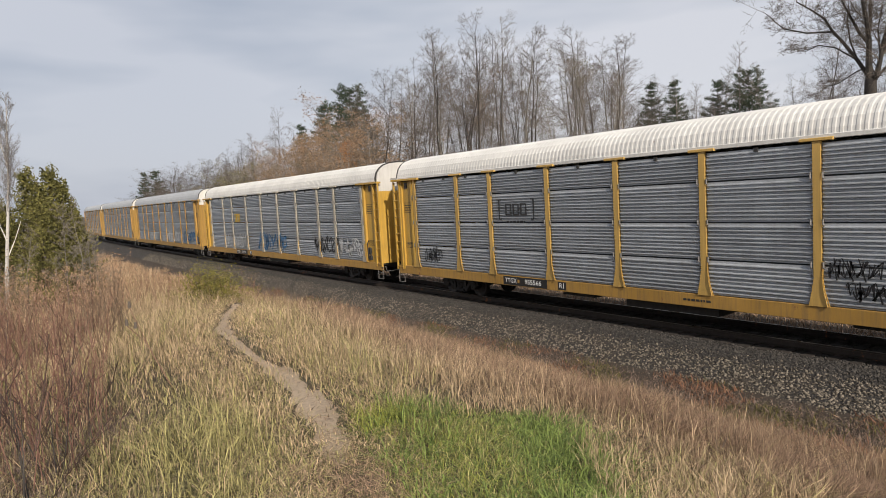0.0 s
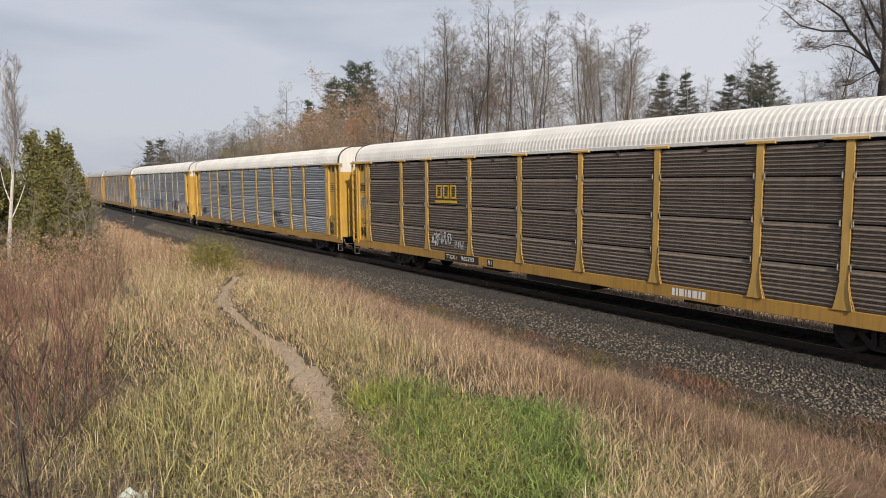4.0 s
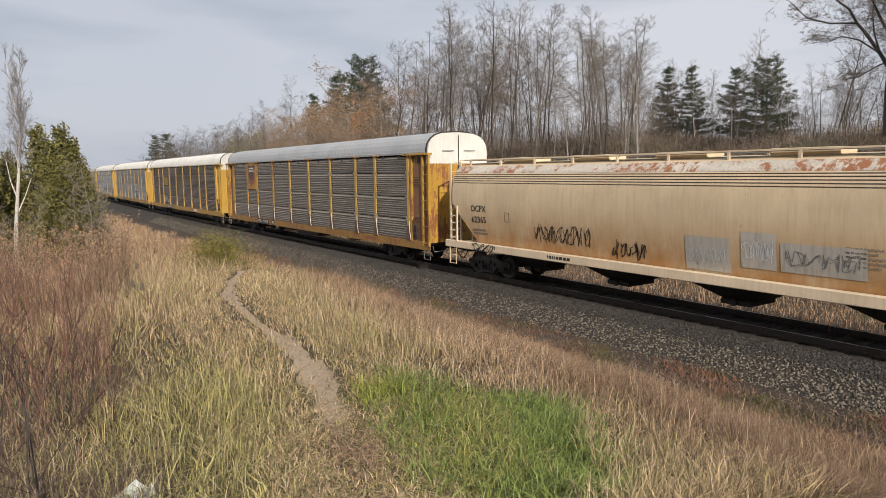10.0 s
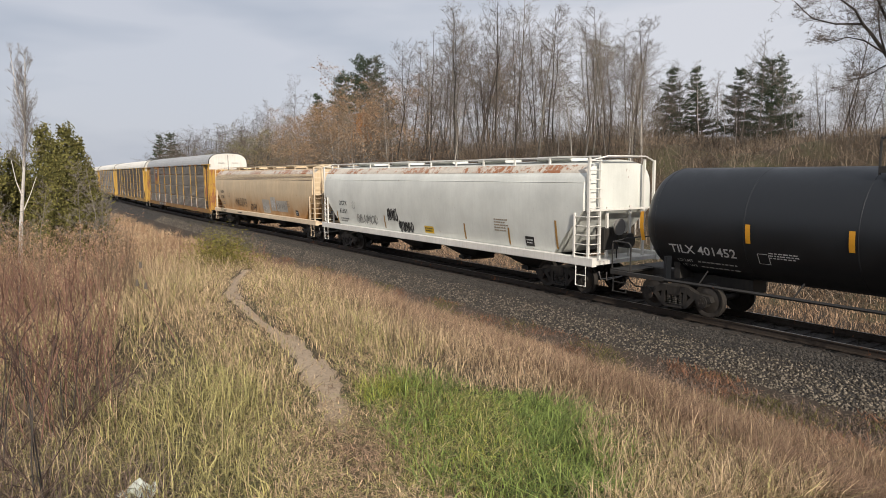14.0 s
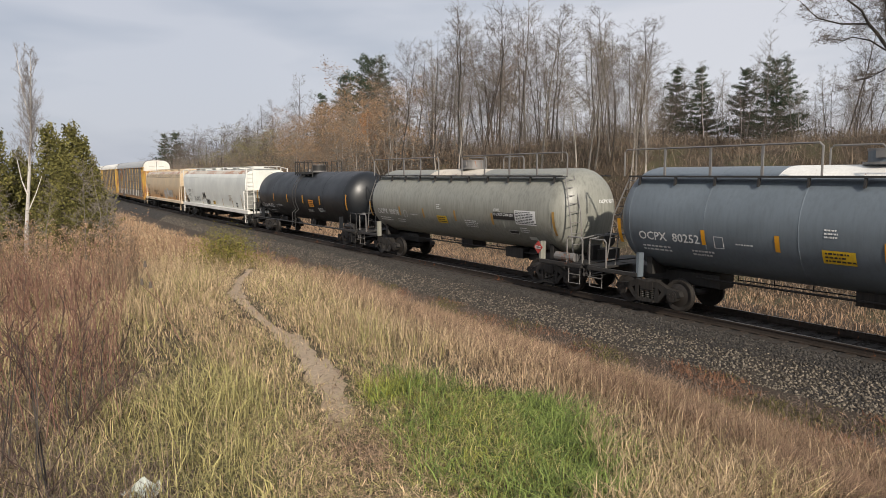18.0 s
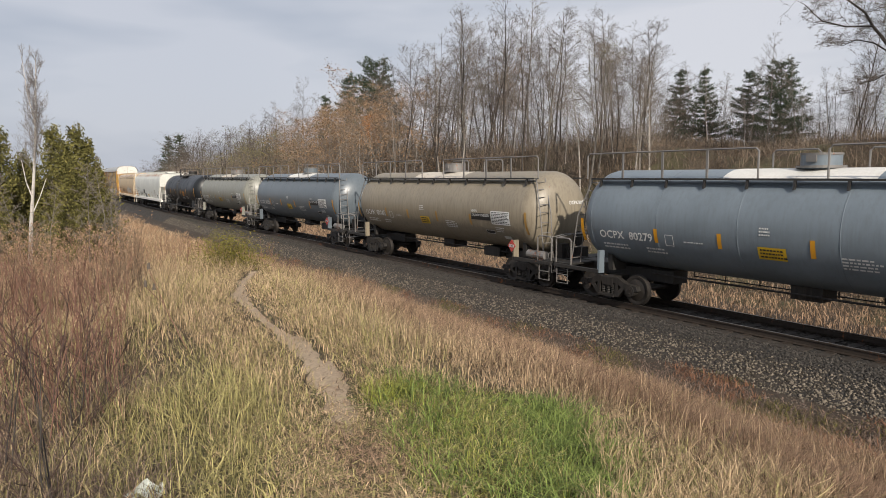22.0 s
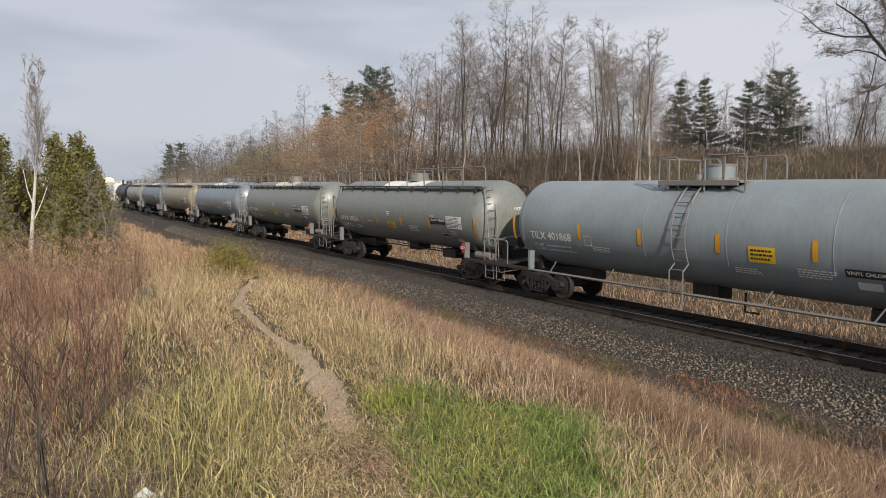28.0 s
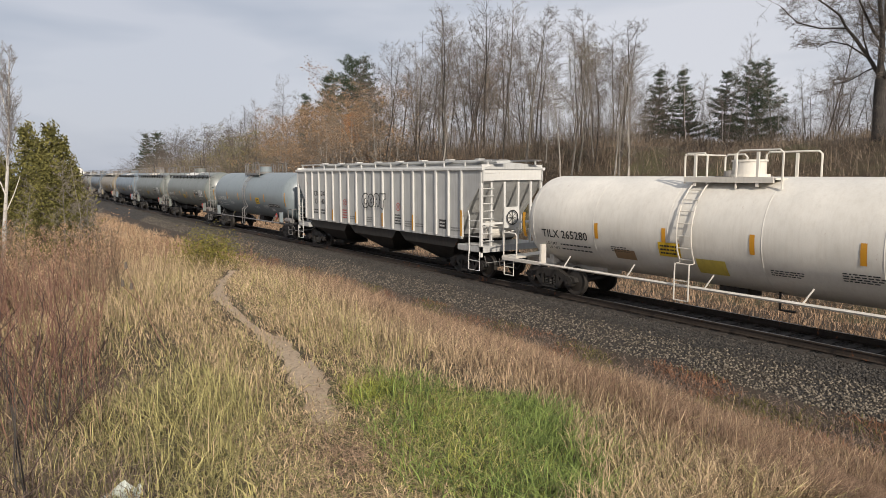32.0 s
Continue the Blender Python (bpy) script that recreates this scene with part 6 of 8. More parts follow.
def inside(x, y, poly):
    r = np.zeros(len(x), bool)
    for (ax, ay), (bx, by) in zip(poly, poly[1:] + poly[:1]):
        r ^= ((ay > y) != (by > y)) & (x < (bx - ax) * (y - ay) / (by - ay + 1e-9) + ax)
    return r


LAWN = [(1.55, 2.2), (1.68, 2.9), (1.95, 3.7), (2.22, 4.5), (2.62, 4.65), (2.9, 4.2), (3.3, 4.1), (3.6, 3.85), (3.4, 3.35), (3.05, 2.9), (2.6, 2.2)]


def clump(x, y, f=1.0, ph=0.0):
    """A smooth field from 0 to 1 that gathers plants in drifts."""
    return 0.5 + 0.25 * (np.sin(x * 1.7 * f + 2.1 * np.sin(y * 0.9 * f + ph)) + np.sin(y * 1.3 * f + 1.7 * np.sin(x * 1.1 * f + ph)))


def make_grass():
    x, y = scatter(520000, -9, 13.0, 1.9, 42, 1.9)
    keep = (x < 11.0 + 2.0 * clump(x, y, 0.7, 4.0) - 3.0 * RNG.random(len(x)) ** 2.2) & (np.arctan2(x, y) > radians(-8)) & (x > -0.16 * y - 1.2)
    pd = path_distance(x, y)
    worn = 0.05 * np.clip((y - 3.6) / 1.2, 0, 1) * np.clip(2.2 - y / 7, 0.5, 1) + 0.05 * (clump(x, y, 3.1, 2.0) - 0.5)
    over = 0.07 + 0.75 * np.clip(1.5 - np.abs(y - 8.1) / 1.3, 0, 1)
    keep &= RNG.random(len(x)) < np.clip((pd - worn) / 0.16, over, 1)
    x, y, pd = x[keep], y[keep], pd[keep]
    lawn = inside(x, y, LAWN)
    slope = np.clip((x - 2.7 - 0.13 * y) / 1.9, 0, 1)
    near = np.clip(1.6 - y / 7.0, 0, 1)
    green = 0.08 + 0.62 * near * (x < 1.7) + 0.30 * np.exp(-((pd - 0.8) / 0.7) ** 2) + 0.5 * (clump(x, y, 0.9) - 0.5)
    green = green * (1 - 0.9 * slope)
    r = RNG.random(len(x))
    far = np.clip(np.hypot(x, y) / 8, 1.0, 3.6)
    low = np.where(pd < 0.6, 0.35 + 1.0 * pd, 1.0) * np.where((y < 4.4) & (np.abs(x - 1.75) < 0.5), 0.7, 1.0)
    olive = (r < green) & ~lawn
    dry = ~olive & ~lawn & (slope < RNG.random(len(x)))
    straw = ~olive & ~lawn & ~dry
    n = len(x)
    h = RNG.uniform(0.09, 0.30, n) * low * (0.55 + 0.9 * clump(x, y, 1.1, 1.0)) * np.clip(0.75 + y / 22, 0.75, 1.5)
    w = RNG.uniform(0.0034, 0.0080, n) * far
    blades("meadow_grass", "dry tan meadow grass standing in tangled tufts", x[dry], y[dry], h[dry], w[dry], DRY, 0.55, 0.8)
    blades("meadow_grass", "olive-green grass mixed into the dry meadow", x[olive], y[olive], h[olive] * 0.95, w[olive] * 1.15, OLIVE, 0.7, 1.1)
    brown = straw & (RNG.random(n) < 1.0 * np.clip((x - 2.9) / 1.4, 0, 1) * np.clip((9.5 - y) / 4, 0.30, 1) * (0.55 + 0.9 * clump(x, y, 0.8, 6.0)))
    straw &= ~brown
    blades("straw_grass", "brown dead stems tangled in the straw of the slope", x[brown], y[brown], h[brown] * 1.1, w[brown], DEAD_STEM, 0.9, 1.0)
    blades("straw_grass", "bleached pinkish straw matted on the slope to the railway", x[straw], y[straw], h[straw] * 1.05, w[straw], STRAW, 0.75, 0.9)
    # thatch: dead stems lying between the tufts, on the trodden strip too
    x, y = scatter(80000, -1.5, 12.8, 1.9, 16, 1.5)
    pd = path_distance(x, y)
    bare = (pd < 0.24) & (y > 4.1)
    k = ~inside(x, y, LAWN) & (~bare | (RNG.random(len(x)) < 0.22)) & ((x > 3.5) | (pd < 0.9) | (RNG.random(len(x)) < 0.5))
    x, y = x[k], y[k]
    far = np.clip(np.hypot(x, y) / 7, 0.9, 2.5)
    zz = ground_z(x, y) + RNG.uniform(0.0, 0.03, len(x))
    pale = RNG.random(len(x)) < 0.6 - 0.4 * np.clip((x - 3.3) / 2, 0, 1)
    dark = ~pale & (x > 3.6 + 1.5 * RNG.random(len(x)))
    tan = ~pale & ~dark
    L = RNG.uniform(0.02, 0.075, len(x)) * np.clip(y / 5, 0.8, 1.6)
    blades("thatch", "flattened pale straw lying on the ground", x[pale], y[pale], L[pale], RNG.uniform(0.003, 0.008, pale.sum()) * far[pale], STRAW, 2.2, 1.2, z=zz[pale])
    blades("thatch", "flattened tan and olive stems lying on the ground", x[tan], y[tan], L[tan], RNG.uniform(0.003, 0.008, tan.sum()) * far[tan], DRY, 2.2, 1.2, z=zz[tan])
    blades("thatch", "flattened dark brown stems on the slope", x[dark], y[dark], L[dark] * 1.4, RNG.uniform(0.004, 0.009, dark.sum()) * far[dark], DEAD_STEM, 2.0, 1.2, z=zz[dark])
    # the trodden strip near the viewer, a mat of pressed grass
    x, y = scatter(26000, 1.0, 2.7, 2.1, 5.0, 1.0)
    k = (path_distance(x, y) < 0.22 + 0.35 * RNG.random(len(x)) * np.clip(5.2 - y, 0.2, 1)) & (RNG.random(len(x)) < np.clip((4.7 - y) / 0.9, 0.12, 1))
    x, y = x[k], y[k]
    zz = ground_z(x, y) + RNG.uniform(0.0, 0.025, len(x))
    c = clump(x, y, 3.0, 1.0) + RNG.normal(0, 0.25, len(x))
    for q, mat_, lab in ((c < 0.42, DRY, "pressed tan grass on the trodden strip"), ((c >= 0.42) & (c < 0.62), OLIVE, "pressed olive grass on the trodden strip"), (c >= 0.62, STRAW, "pressed straw on the trodden strip")):
        blades("pressed_grass", lab, x[q], y[q], RNG.uniform(0.02, 0.06, q.sum()), RNG.uniform(0.004, 0.008, q.sum()), mat_, 2.0, 1.2, z=zz[q])
    x, y = scatter(60000, 0.8, 5.2, 3.8, 14, 1.2)
    pd = path_distance(x, y)
    k = (pd > 0.13 + 0.10 * RNG.random(len(x))) & (pd < 0.9) & ~inside(x, y, LAWN)
    x, y, pd = x[k], y[k], pd[k]
    zz = ground_z(x, y) + RNG.uniform(-0.01, 0.02, len(x))
    far = np.clip(np.hypot(x, y) / 6, 0.9, 2.2)
    q = RNG.random(len(x)) < 0.35
    blades("path_edge_grass", "short olive grass along the path's edges", x[q], y[q], RNG.uniform(0.03, 0.09, q.sum()), RNG.uniform(0.004, 0.008, q.sum()) * far[q], OLIVE, 1.2, 1.2, z=zz[q])
    blades("path_edge_grass", "short dry grass along the path's edges", x[~q], y[~q], RNG.uniform(0.03, 0.10, (~q).sum()), RNG.uniform(0.004, 0.008, (~q).sum()) * far[~q], DRY, 1.3, 1.2, z=zz[~q])
    # straw and short tufts trodden into the path
    x, y = scatter(9000, 1.4, 4.6, 4.4, 14, 1.2)
    pd = path_distance(x, y)
    k = (pd < 0.30) & (RNG.random(len(x)) < 0.35 + 1.5 * np.exp(-((y - 8.2) / 1.3) ** 2) + 1.8 * (pd - 0.12))
    x, y = x[k], y[k]
    q = RNG.random(len(x)) < 0.6
    zz = ground_z(x, y) + 0.004
    blades("path_straw", "pale straw trodden into the footpath", x[q], y[q], RNG.uniform(0.03, 0.08, q.sum()), RNG.uniform(0.004, 0.009, q.sum()), STRAW, 1.8, 1.2, z=zz[q])
    blades("path_straw", "short olive tufts on the footpath", x[~q], y[~q], RNG.uniform(0.03, 0.10, (~q).sum()), RNG.uniform(0.005, 0.010, (~q).sum()), OLIVE, 1.0, 1.2, z=zz[~q])
    # seed stalks that stand above the rest
    x, y = scatter(8000, -3, 12, 2.6, 30, 1.4)
    k = (path_distance(x, y) > 0.5) & ~inside(x, y, LAWN)
    x, y = x[k], y[k]
    blades("grass_stalks", "thin straw stalks with seed tips above the meadow", x, y, RNG.uniform(0.25, 0.5, len(x)), RNG.uniform(0.003, 0.006, len(x)) * np.clip(np.hypot(x, y) / 9, 0.8, 3), DRY, 0.35, 0.4)
    x, y = scatter(260, 3.5, 11.5, 2.8, 12, 1.2)
    blades("fallen_stems", "dark dead stems fallen across the straw", x, y, RNG.uniform(0.12, 0.34, len(x)), RNG.uniform(0.006, 0.011, len(x)), TWIG_DARK, 1.6, 0.8)
    # lawn patch
    x, y = scatter(120000, 1.3, 5.4, 2.0, 6.4, 1.0)
    k = inside(x + RNG.normal(0, 0.20, len(x)), y + RNG.normal(0, 0.20, len(x)), LAWN) & (path_distance(x, y) > 0.20)
    x, y = x[k], y[k]
    tall = 0.45 + 0.9 * clump(x, y, 2.2, 2.0)
    # a worn, thatchy spot and a strip pressed flat beside the path; lime tuft at the far corner
    bald = np.exp(-((x - 2.45) / 0.42) ** 2 - ((y - 4.02) / 0.20) ** 2) + 0.75 * np.clip(1 - (x - 1.45 - 0.30 * (y - 2.2)) / 0.55, 0, 1)
    lime = np.hypot((x - 2.30) / 0.36, (y - 4.55) / 0.30) < 1 + RNG.normal(0, 0.25, len(x))
    g = RNG.random(len(x)) < np.clip(0.50 + 1.1 * (clump(x, y, 1.3, 0.5) - 0.35) + 0.55 * (x - 2.35), 0.12, 0.97) * (1 - 0.8 * np.clip(bald, 0, 1))
    keep = RNG.random(len(x)) > 0.5 * np.clip(bald, 0, 1)
    g, pale, lime = g & keep & ~lime, ~g & keep & ~lime, lime & keep
    blades("green_grass", "lush green grass patch, bent over in tufts", x[g], y[g], RNG.uniform(0.07, 0.19, g.sum()) * tall[g], RNG.uniform(0.005, 0.010, g.sum()), GREEN, 0.9, 1.5)
    blades("green_grass", "bright yellow-green tuft at the edge of the lawn", x[lime], y[lime], RNG.uniform(0.08, 0.19, lime.sum()), RNG.uniform(0.004, 0.008, lime.sum()), LIME, 0.8, 1.3)
    q = RNG.random(len(x)) < 0.45
    blades("green_grass", "yellowed blades within the green grass patch", x[pale & q], y[pale & q], RNG.uniform(0.05, 0.13, (pale & q).sum()), RNG.uniform(0.004, 0.008, (pale & q).sum()), OLIVE, 1.4, 1.3)
    blades("green_grass", "flattened yellow-green blades in the lawn", x[pale & ~q], y[pale & ~q], RNG.uniform(0.04, 0.11, (pale & ~q).sum()), RNG.uniform(0.004, 0.008, (pale & ~q).sum()), LIME, 1.7, 1.3)
    x, y = scatter(9000, 1.7, 3.0, 3.0, 4.4, 1.0)
    k = RNG.random(len(x)) < np.exp(-((x - 2.45) / 0.40) ** 2 - ((y - 4.02) / 0.18) ** 2)
    x, y = x[k], y[k]
    blades("thatch", "brown thatch in a worn spot of the lawn", x, y, RNG.uniform(0.03, 0.08, len(x)), RNG.uniform(0.004, 0.007, len(x)), DEAD_STEM, 2.0, 1.2)
    # verge of the ballast: moss, low reddish and green weeds, dead stems
    x, y = scatter(44000, 10.4, 14.3, 3.2, 40, 1.6)
    k = clump(x, y, 1.3, 3.0) + RNG.normal(0, 0.14, len(x)) > 0.40 + 0.20 * np.clip(x - 13.2, 0, 1)
    x, y = x[k], y[k]
    red = clump(x, y, 1.1, 5.0) + RNG.normal(0, 0.15, len(x)) > 0.5
    blades("trackside_weeds", "low rusty-red weeds beside the ballast", x[red], y[red], RNG.uniform(0.05, 0.24, red.sum()), RNG.uniform(0.018, 0.034, red.sum()), RUSSET, 0.9, 0.9)
    blades("trackside_weeds", "short olive weeds beside the ballast", x[~red], y[~red], RNG.uniform(0.05, 0.2, (~red).sum()), RNG.uniform(0.016, 0.03, (~red).sum()), MOSS, 0.8, 0.9)
    x, y = scatter(44000, 10.4, 13.9, 3.2, 40, 1.6)
    k = RNG.random(len(x)) < np.clip(14.2 - x, 0.15, 1)
    x, y = x[k], y[k]
    pale = RNG.random(len(x)) < np.clip((12.8 - x) / 2.5, 0.1, 0.75)
    blades("verge_thatch", "flattened brown dead stems on the verge", x[~pale], y[~pale], RNG.uniform(0.05, 0.20, (~pale).sum()), RNG.uniform(0.016, 0.032, (~pale).sum()), TANGLE, 1.4, 1.0)
    blades("verge_thatch", "broken straw on the verge", x[pale], y[pale], RNG.uniform(0.06, 0.22, pale.sum()), RNG.uniform(0.014, 0.026, pale.sum()), STRAW, 1.1, 1.0)
    # the meadow's far edge along the bend
    x, y = scatter(26000, 3.0, 13.3, 30, 92, 1.3)
    k = (x - sway(y) < 10.6 + 2.8 * clump(x, y, 0.5, 1.0)) & (RNG.random(len(x)) < np.clip((y - 28) / 8, 0, 1))
    x, y = x[k], y[k]
    q = RNG.random(len(x)) < 0.55
    w = RNG.uniform(0.010, 0.022, len(x)) * np.clip(y / 32, 1, 2.2)
    blades("far_meadow_grass", "tawny dry grass along the far verge of the line", x[q], y[q], RNG.uniform(0.2, 0.6, q.sum()), w[q], DRY, 0.6, 0.9)
    blades("far_meadow_grass", "reddish-brown dead weeds along the far verge", x[~q], y[~q], RNG.uniform(0.2, 0.75, (~q).sum()), w[~q], FLUFF, 0.6, 0.9)
    # beyond the track
    x, y = scatter(46000, 20.0, 25.5, -2, 95, 1.35)
    blades("far_side_grass", "tall bleached grass beyond the railway", x, y, RNG.uniform(0.10, 0.34, len(x)), RNG.uniform(0.012, 0.024, len(x)) * np.clip(np.hypot(x, y) / 28, 1, 3), STRAW, 0.4, 0.6, simple=30)
    x, y = scatter(78000, 24.0, 52, 2, 170, 1.5)
    blades("bank_undergrowth", "brown dead undergrowth covering the wooded bank", x, y, RNG.uniform(0.3, 1.3, len(x)), RNG.uniform(0.012, 0.034, len(x)) * np.clip(np.hypot(x, y) / 45, 0.8, 3), BANK_BRUSH, 1.2, 1.3, "undergrowth", simple=60)
    # saplings and brush under the trees, taller towards the top of the bank
    x, y = scatter(58000, 27, 52, 4, 190, 1.45)
    tall = np.clip((x - 25) / 12, 0.25, 1) * np.where(np.arctan2(x, y) > radians(52), 0.45, 1.0)
    k = RNG.random(len(x)) < 0.55
    h = RNG.uniform(0.5, 3.6, len(x)) * tall * (0.4 + 1.2 * clump(x, y, 0.35, 2.0))
    w = RNG.uniform(0.009, 0.022, len(x)) * np.clip(np.hypot(x, y) / 45, 0.8, 3)
    blades("understory_brush", "dense brown saplings and brush under the trees", x[k], y[k], h[k], w[k], BANK_BRUSH, 0.9, 1.2, "undergrowth", simple=70)
    blades("understory_brush", "grey leafless saplings under the trees", x[~k], y[~k], h[~k], w[~k], TWIG_DARK, 0.8, 1.2, "undergrowth", simple=70)
    x, y = scatter(30000, 25.5, 46, 62, 210, 1.2)
    h = RNG.uniform(0.8, 6.5, len(x)) * (0.45 + 0.9 * clump(x, y, 0.22, 1.0))
    w = RNG.uniform(0.03, 0.06, len(x)) * np.clip(y / 90, 0.8, 2)
    q = RNG.random(len(x)) < 0.5
    blades("distant_thicket", "grey-brown bare thicket along the distant wood", x[q], y[q], h[q], w[q], TWIG_GREY, 0.35, 0.6, "undergrowth")
    blades("distant_thicket", "dull brown bare thicket along the distant wood", x[~q], y[~q], h[~q], w[~q], BANK_BRUSH, 0.35, 0.6, "undergrowth")


# ---------------------------------------------------------------- woody plants
class Limbs:
    """Three-sided tapering limbs and needle-thin twigs, gathered as arrays."""

    def __init__(self, thin=0.006):
        self.a, self.b, self.r, self.q, self.f = [], [], [], [], []
        self.thin = thin

    def seg(self, a, b, r, q):
        self.a.append(a), self.b.append(b), self.r.append(r), self.q.append(q)

    def fine(self, a, b, r):
        self.f.append((*a, *b, r))

    def mesh(self, name, material_):
        a, b = np.array(self.a, float).reshape(-1, 3), np.array(self.b, float).reshape(-1, 3)
        r, q = np.array(self.r)[:, None], np.array(self.q)[:, None]
        d = b - a
        d /= np.linalg.norm(d, axis=1, keepdims=True) + 1e-9
        ref = np.where(np.abs(d[:, 2:]) > 0.9, np.array([[1.0, 0, 0]]), np.array([[0, 0, 1.0]]))
        u = np.cross(d, ref)
        u /= np.linalg.norm(u, axis=1, keepdims=True) + 1e-9
        v = np.cross(d, u)
        ring = [u * math.cos(t) + v * math.sin(t) for t in (0, 2.094, 4.189)]
        V = np.stack([a + ring[0] * r, a + ring[1] * r, a + ring[2] * r, b + ring[0] * q, b + ring[1] * q, b + ring[2] * q], 1).reshape(-1, 3)
        k = np.arange(len(a))[:, None, None] * 6
        F = (k + np.array([(0, 1, 4), (0, 4, 3), (1, 2, 5), (1, 5, 4), (2, 0, 3), (2, 3, 5)])[None]).reshape(-1, 3)
        if self.f:
            f = np.array(self.f)
            a, b, w = f[:, :3], f[:, 3:6], f[:, 6:]
            d = b - a
            u = np.cross(d, np.random.default_rng(1).normal(0, 1, d.shape))
            u *= w / (np.linalg.norm(u, axis=1, keepdims=True) + 1e-9)
            F = np.concatenate([F, np.arange(len(f) * 3).reshape(-1, 3) + len(V)])
            V = np.concatenate([V, np.stack([a - u, a + u, b], 1).reshape(-1, 3)])
        return bulk(name, V, F, material_)


def grow(L, rnd, p, d, length, r, level, spec, tips):
    """One branch and all it carries. spec: per level (children, length ratio, spread, rise)."""
    kids, ratio, spread, rise = spec[level]
    last = level + 1 >= len(spec)
    n = 5 if level < 2 else 2 if not last else 1
    pts, dirs = [p], []
    for i in range(n):
        d = (d + Vector((rnd.gauss(0, 0.13), rnd.gauss(0, 0.13), rise * 0.10 + rnd.gauss(0, 0.07)))).normalized()
        q = pts[-1] + d * (length / n)
        k0, k1 = 1 - 0.8 * i / n, 1 - 0.8 * (i + 1) / n
        if last:
            L.fine(pts[-1], q, L.thin)
        else:
            L.seg(pts[-1], q, max(r * k0, L.thin), max(r * k1, L.thin * 0.8))
        pts.append(q)
        dirs.append(d)
    tips.append(pts[-1])
    if last:
        for j in range(3):
            base = p.lerp(pts[-1], rnd.uniform(0.1, 0.9))
            side = Vector((rnd.gauss(0, 1), rnd.gauss(0, 1), rnd.gauss(0.15, 0.7))).normalized()
            L.fine(base, base + (d * 0.45 + side * 0.7).normalized() * length * rnd.uniform(0.4, 0.95), L.thin * 0.8)
        return
    for j in range(kids):
        t = 0.2 + 0.8 * (j + rnd.random()) / kids
        i = min(int(t * n), n - 1)
        base = pts[i].lerp(pts[i + 1], t * n - i)
        side = Vector((rnd.gauss(0, 1), rnd.gauss(0, 1), rnd.gauss(0, 0.5))).normalized()
        nd = (dirs[i] * (1 - spread) + side * spread + Vector((0, 0, rise * 0.25))).normalized()
        grow(L, rnd, base, nd, length * ratio * (1.15 - 0.5 * t) * rnd.uniform(0.65, 1.25), r * (0.55 - 0.2 * t), level + 1, spec, tips)


def leaves(tips, per, spread, size, material_, name, rng_seed, flat=0.0):
    """Small ragged leaf quads clustered round the given places."""
    g = np.random.default_rng(rng_seed)
    T = np.repeat(np.array([tuple(t) for t in tips]), per, 0)
    n = len(T)
    C = T + g.normal(0, spread, (n, 3)) * np.array([1, 1, 1 - flat])
    a, b = g.normal(0, 1, (n, 3)), g.normal(0, 1, (n, 3))
    a /= np.linalg.norm(a, axis=1, keepdims=True)
    b -= a * (a * b).sum(1, keepdims=True)
    b /= np.linalg.norm(b, axis=1, keepdims=True)
    s = size * g.uniform(0.5, 1.3, (n, 1))
    V = np.stack([C - a * s, C + b * s * 0.45, C + a * s, C - b * s * 0.45], 1).reshape(-1, 3)
    F = (np.arange(n)[:, None] * 4 + np.arange(4)[None])
    return bulk(name, V, F, material_)


def bare_tree(name, label, height, seed, bark_, twig, spec, clear=0.3, r=None, leafy=None, fork=1, wide=0.92, thin=0.0062):
    """A leafless tree: a bent trunk, limbs from `clear` upward, twigs; leafy adds clinging leaves."""
    rnd = random.Random(seed)
    tree = thing(name, label, "tree")
    r = r or height * 0.0076
    L, tips = Limbs(thin), []
    trunk = Shape()
    for f in range(fork):
        p, d = Vector((0, 0, -0.3)), Vector((rnd.gauss(0, 0.04) + (0.16 * math.cos(2.1 * f + seed) if fork > 1 else 0), rnd.gauss(0, 0.04) + (0.16 * math.sin(2.1 * f + seed) if fork > 1 else 0), 1)).normalized()
        pts, n = [p], 9
        for i in range(n):
            d = (d + Vector((rnd.gauss(0, 0.06), rnd.gauss(0, 0.06), 0.03))).normalized()
            p = p + d * (height * rnd.uniform(0.97, 1.03) * (1 if f == 0 else 0.9) / n)
            pts.append(p)
        trunk.rod(pts, r / fork ** 0.5, 6, r * 0.10)
        kids = spec[0][0] // fork
        for j in range(kids):
            t = clear + (0.98 - clear) * (j + rnd.random()) / kids
            i = min(int(t * n), n - 1)
            base = pts[i].lerp(pts[i + 1], t * n - i)
            a = rnd.uniform(0, 6.283)
            up = spec[0][3]
            dd = Vector((math.cos(a) * wide, math.sin(a) * wide, up)).normalized()
            ln = height * spec[0][1] * (1.25 - 0.95 * t) * rnd.uniform(0.65, 1.3)
            grow(L, rnd, base, dd, ln, r * (0.40 - 0.24 * t), 1, spec, tips)
    part("trunk", trunk, bark_, tree, smooth=True)
    part("crown", L.mesh("crown", twig), twig, tree)
    if leafy:
        mat_, per, size = leafy
        part("foliage", leaves(tips, per, 0.22, size, mat_, "foliage", seed), mat_, tree)
    return tree


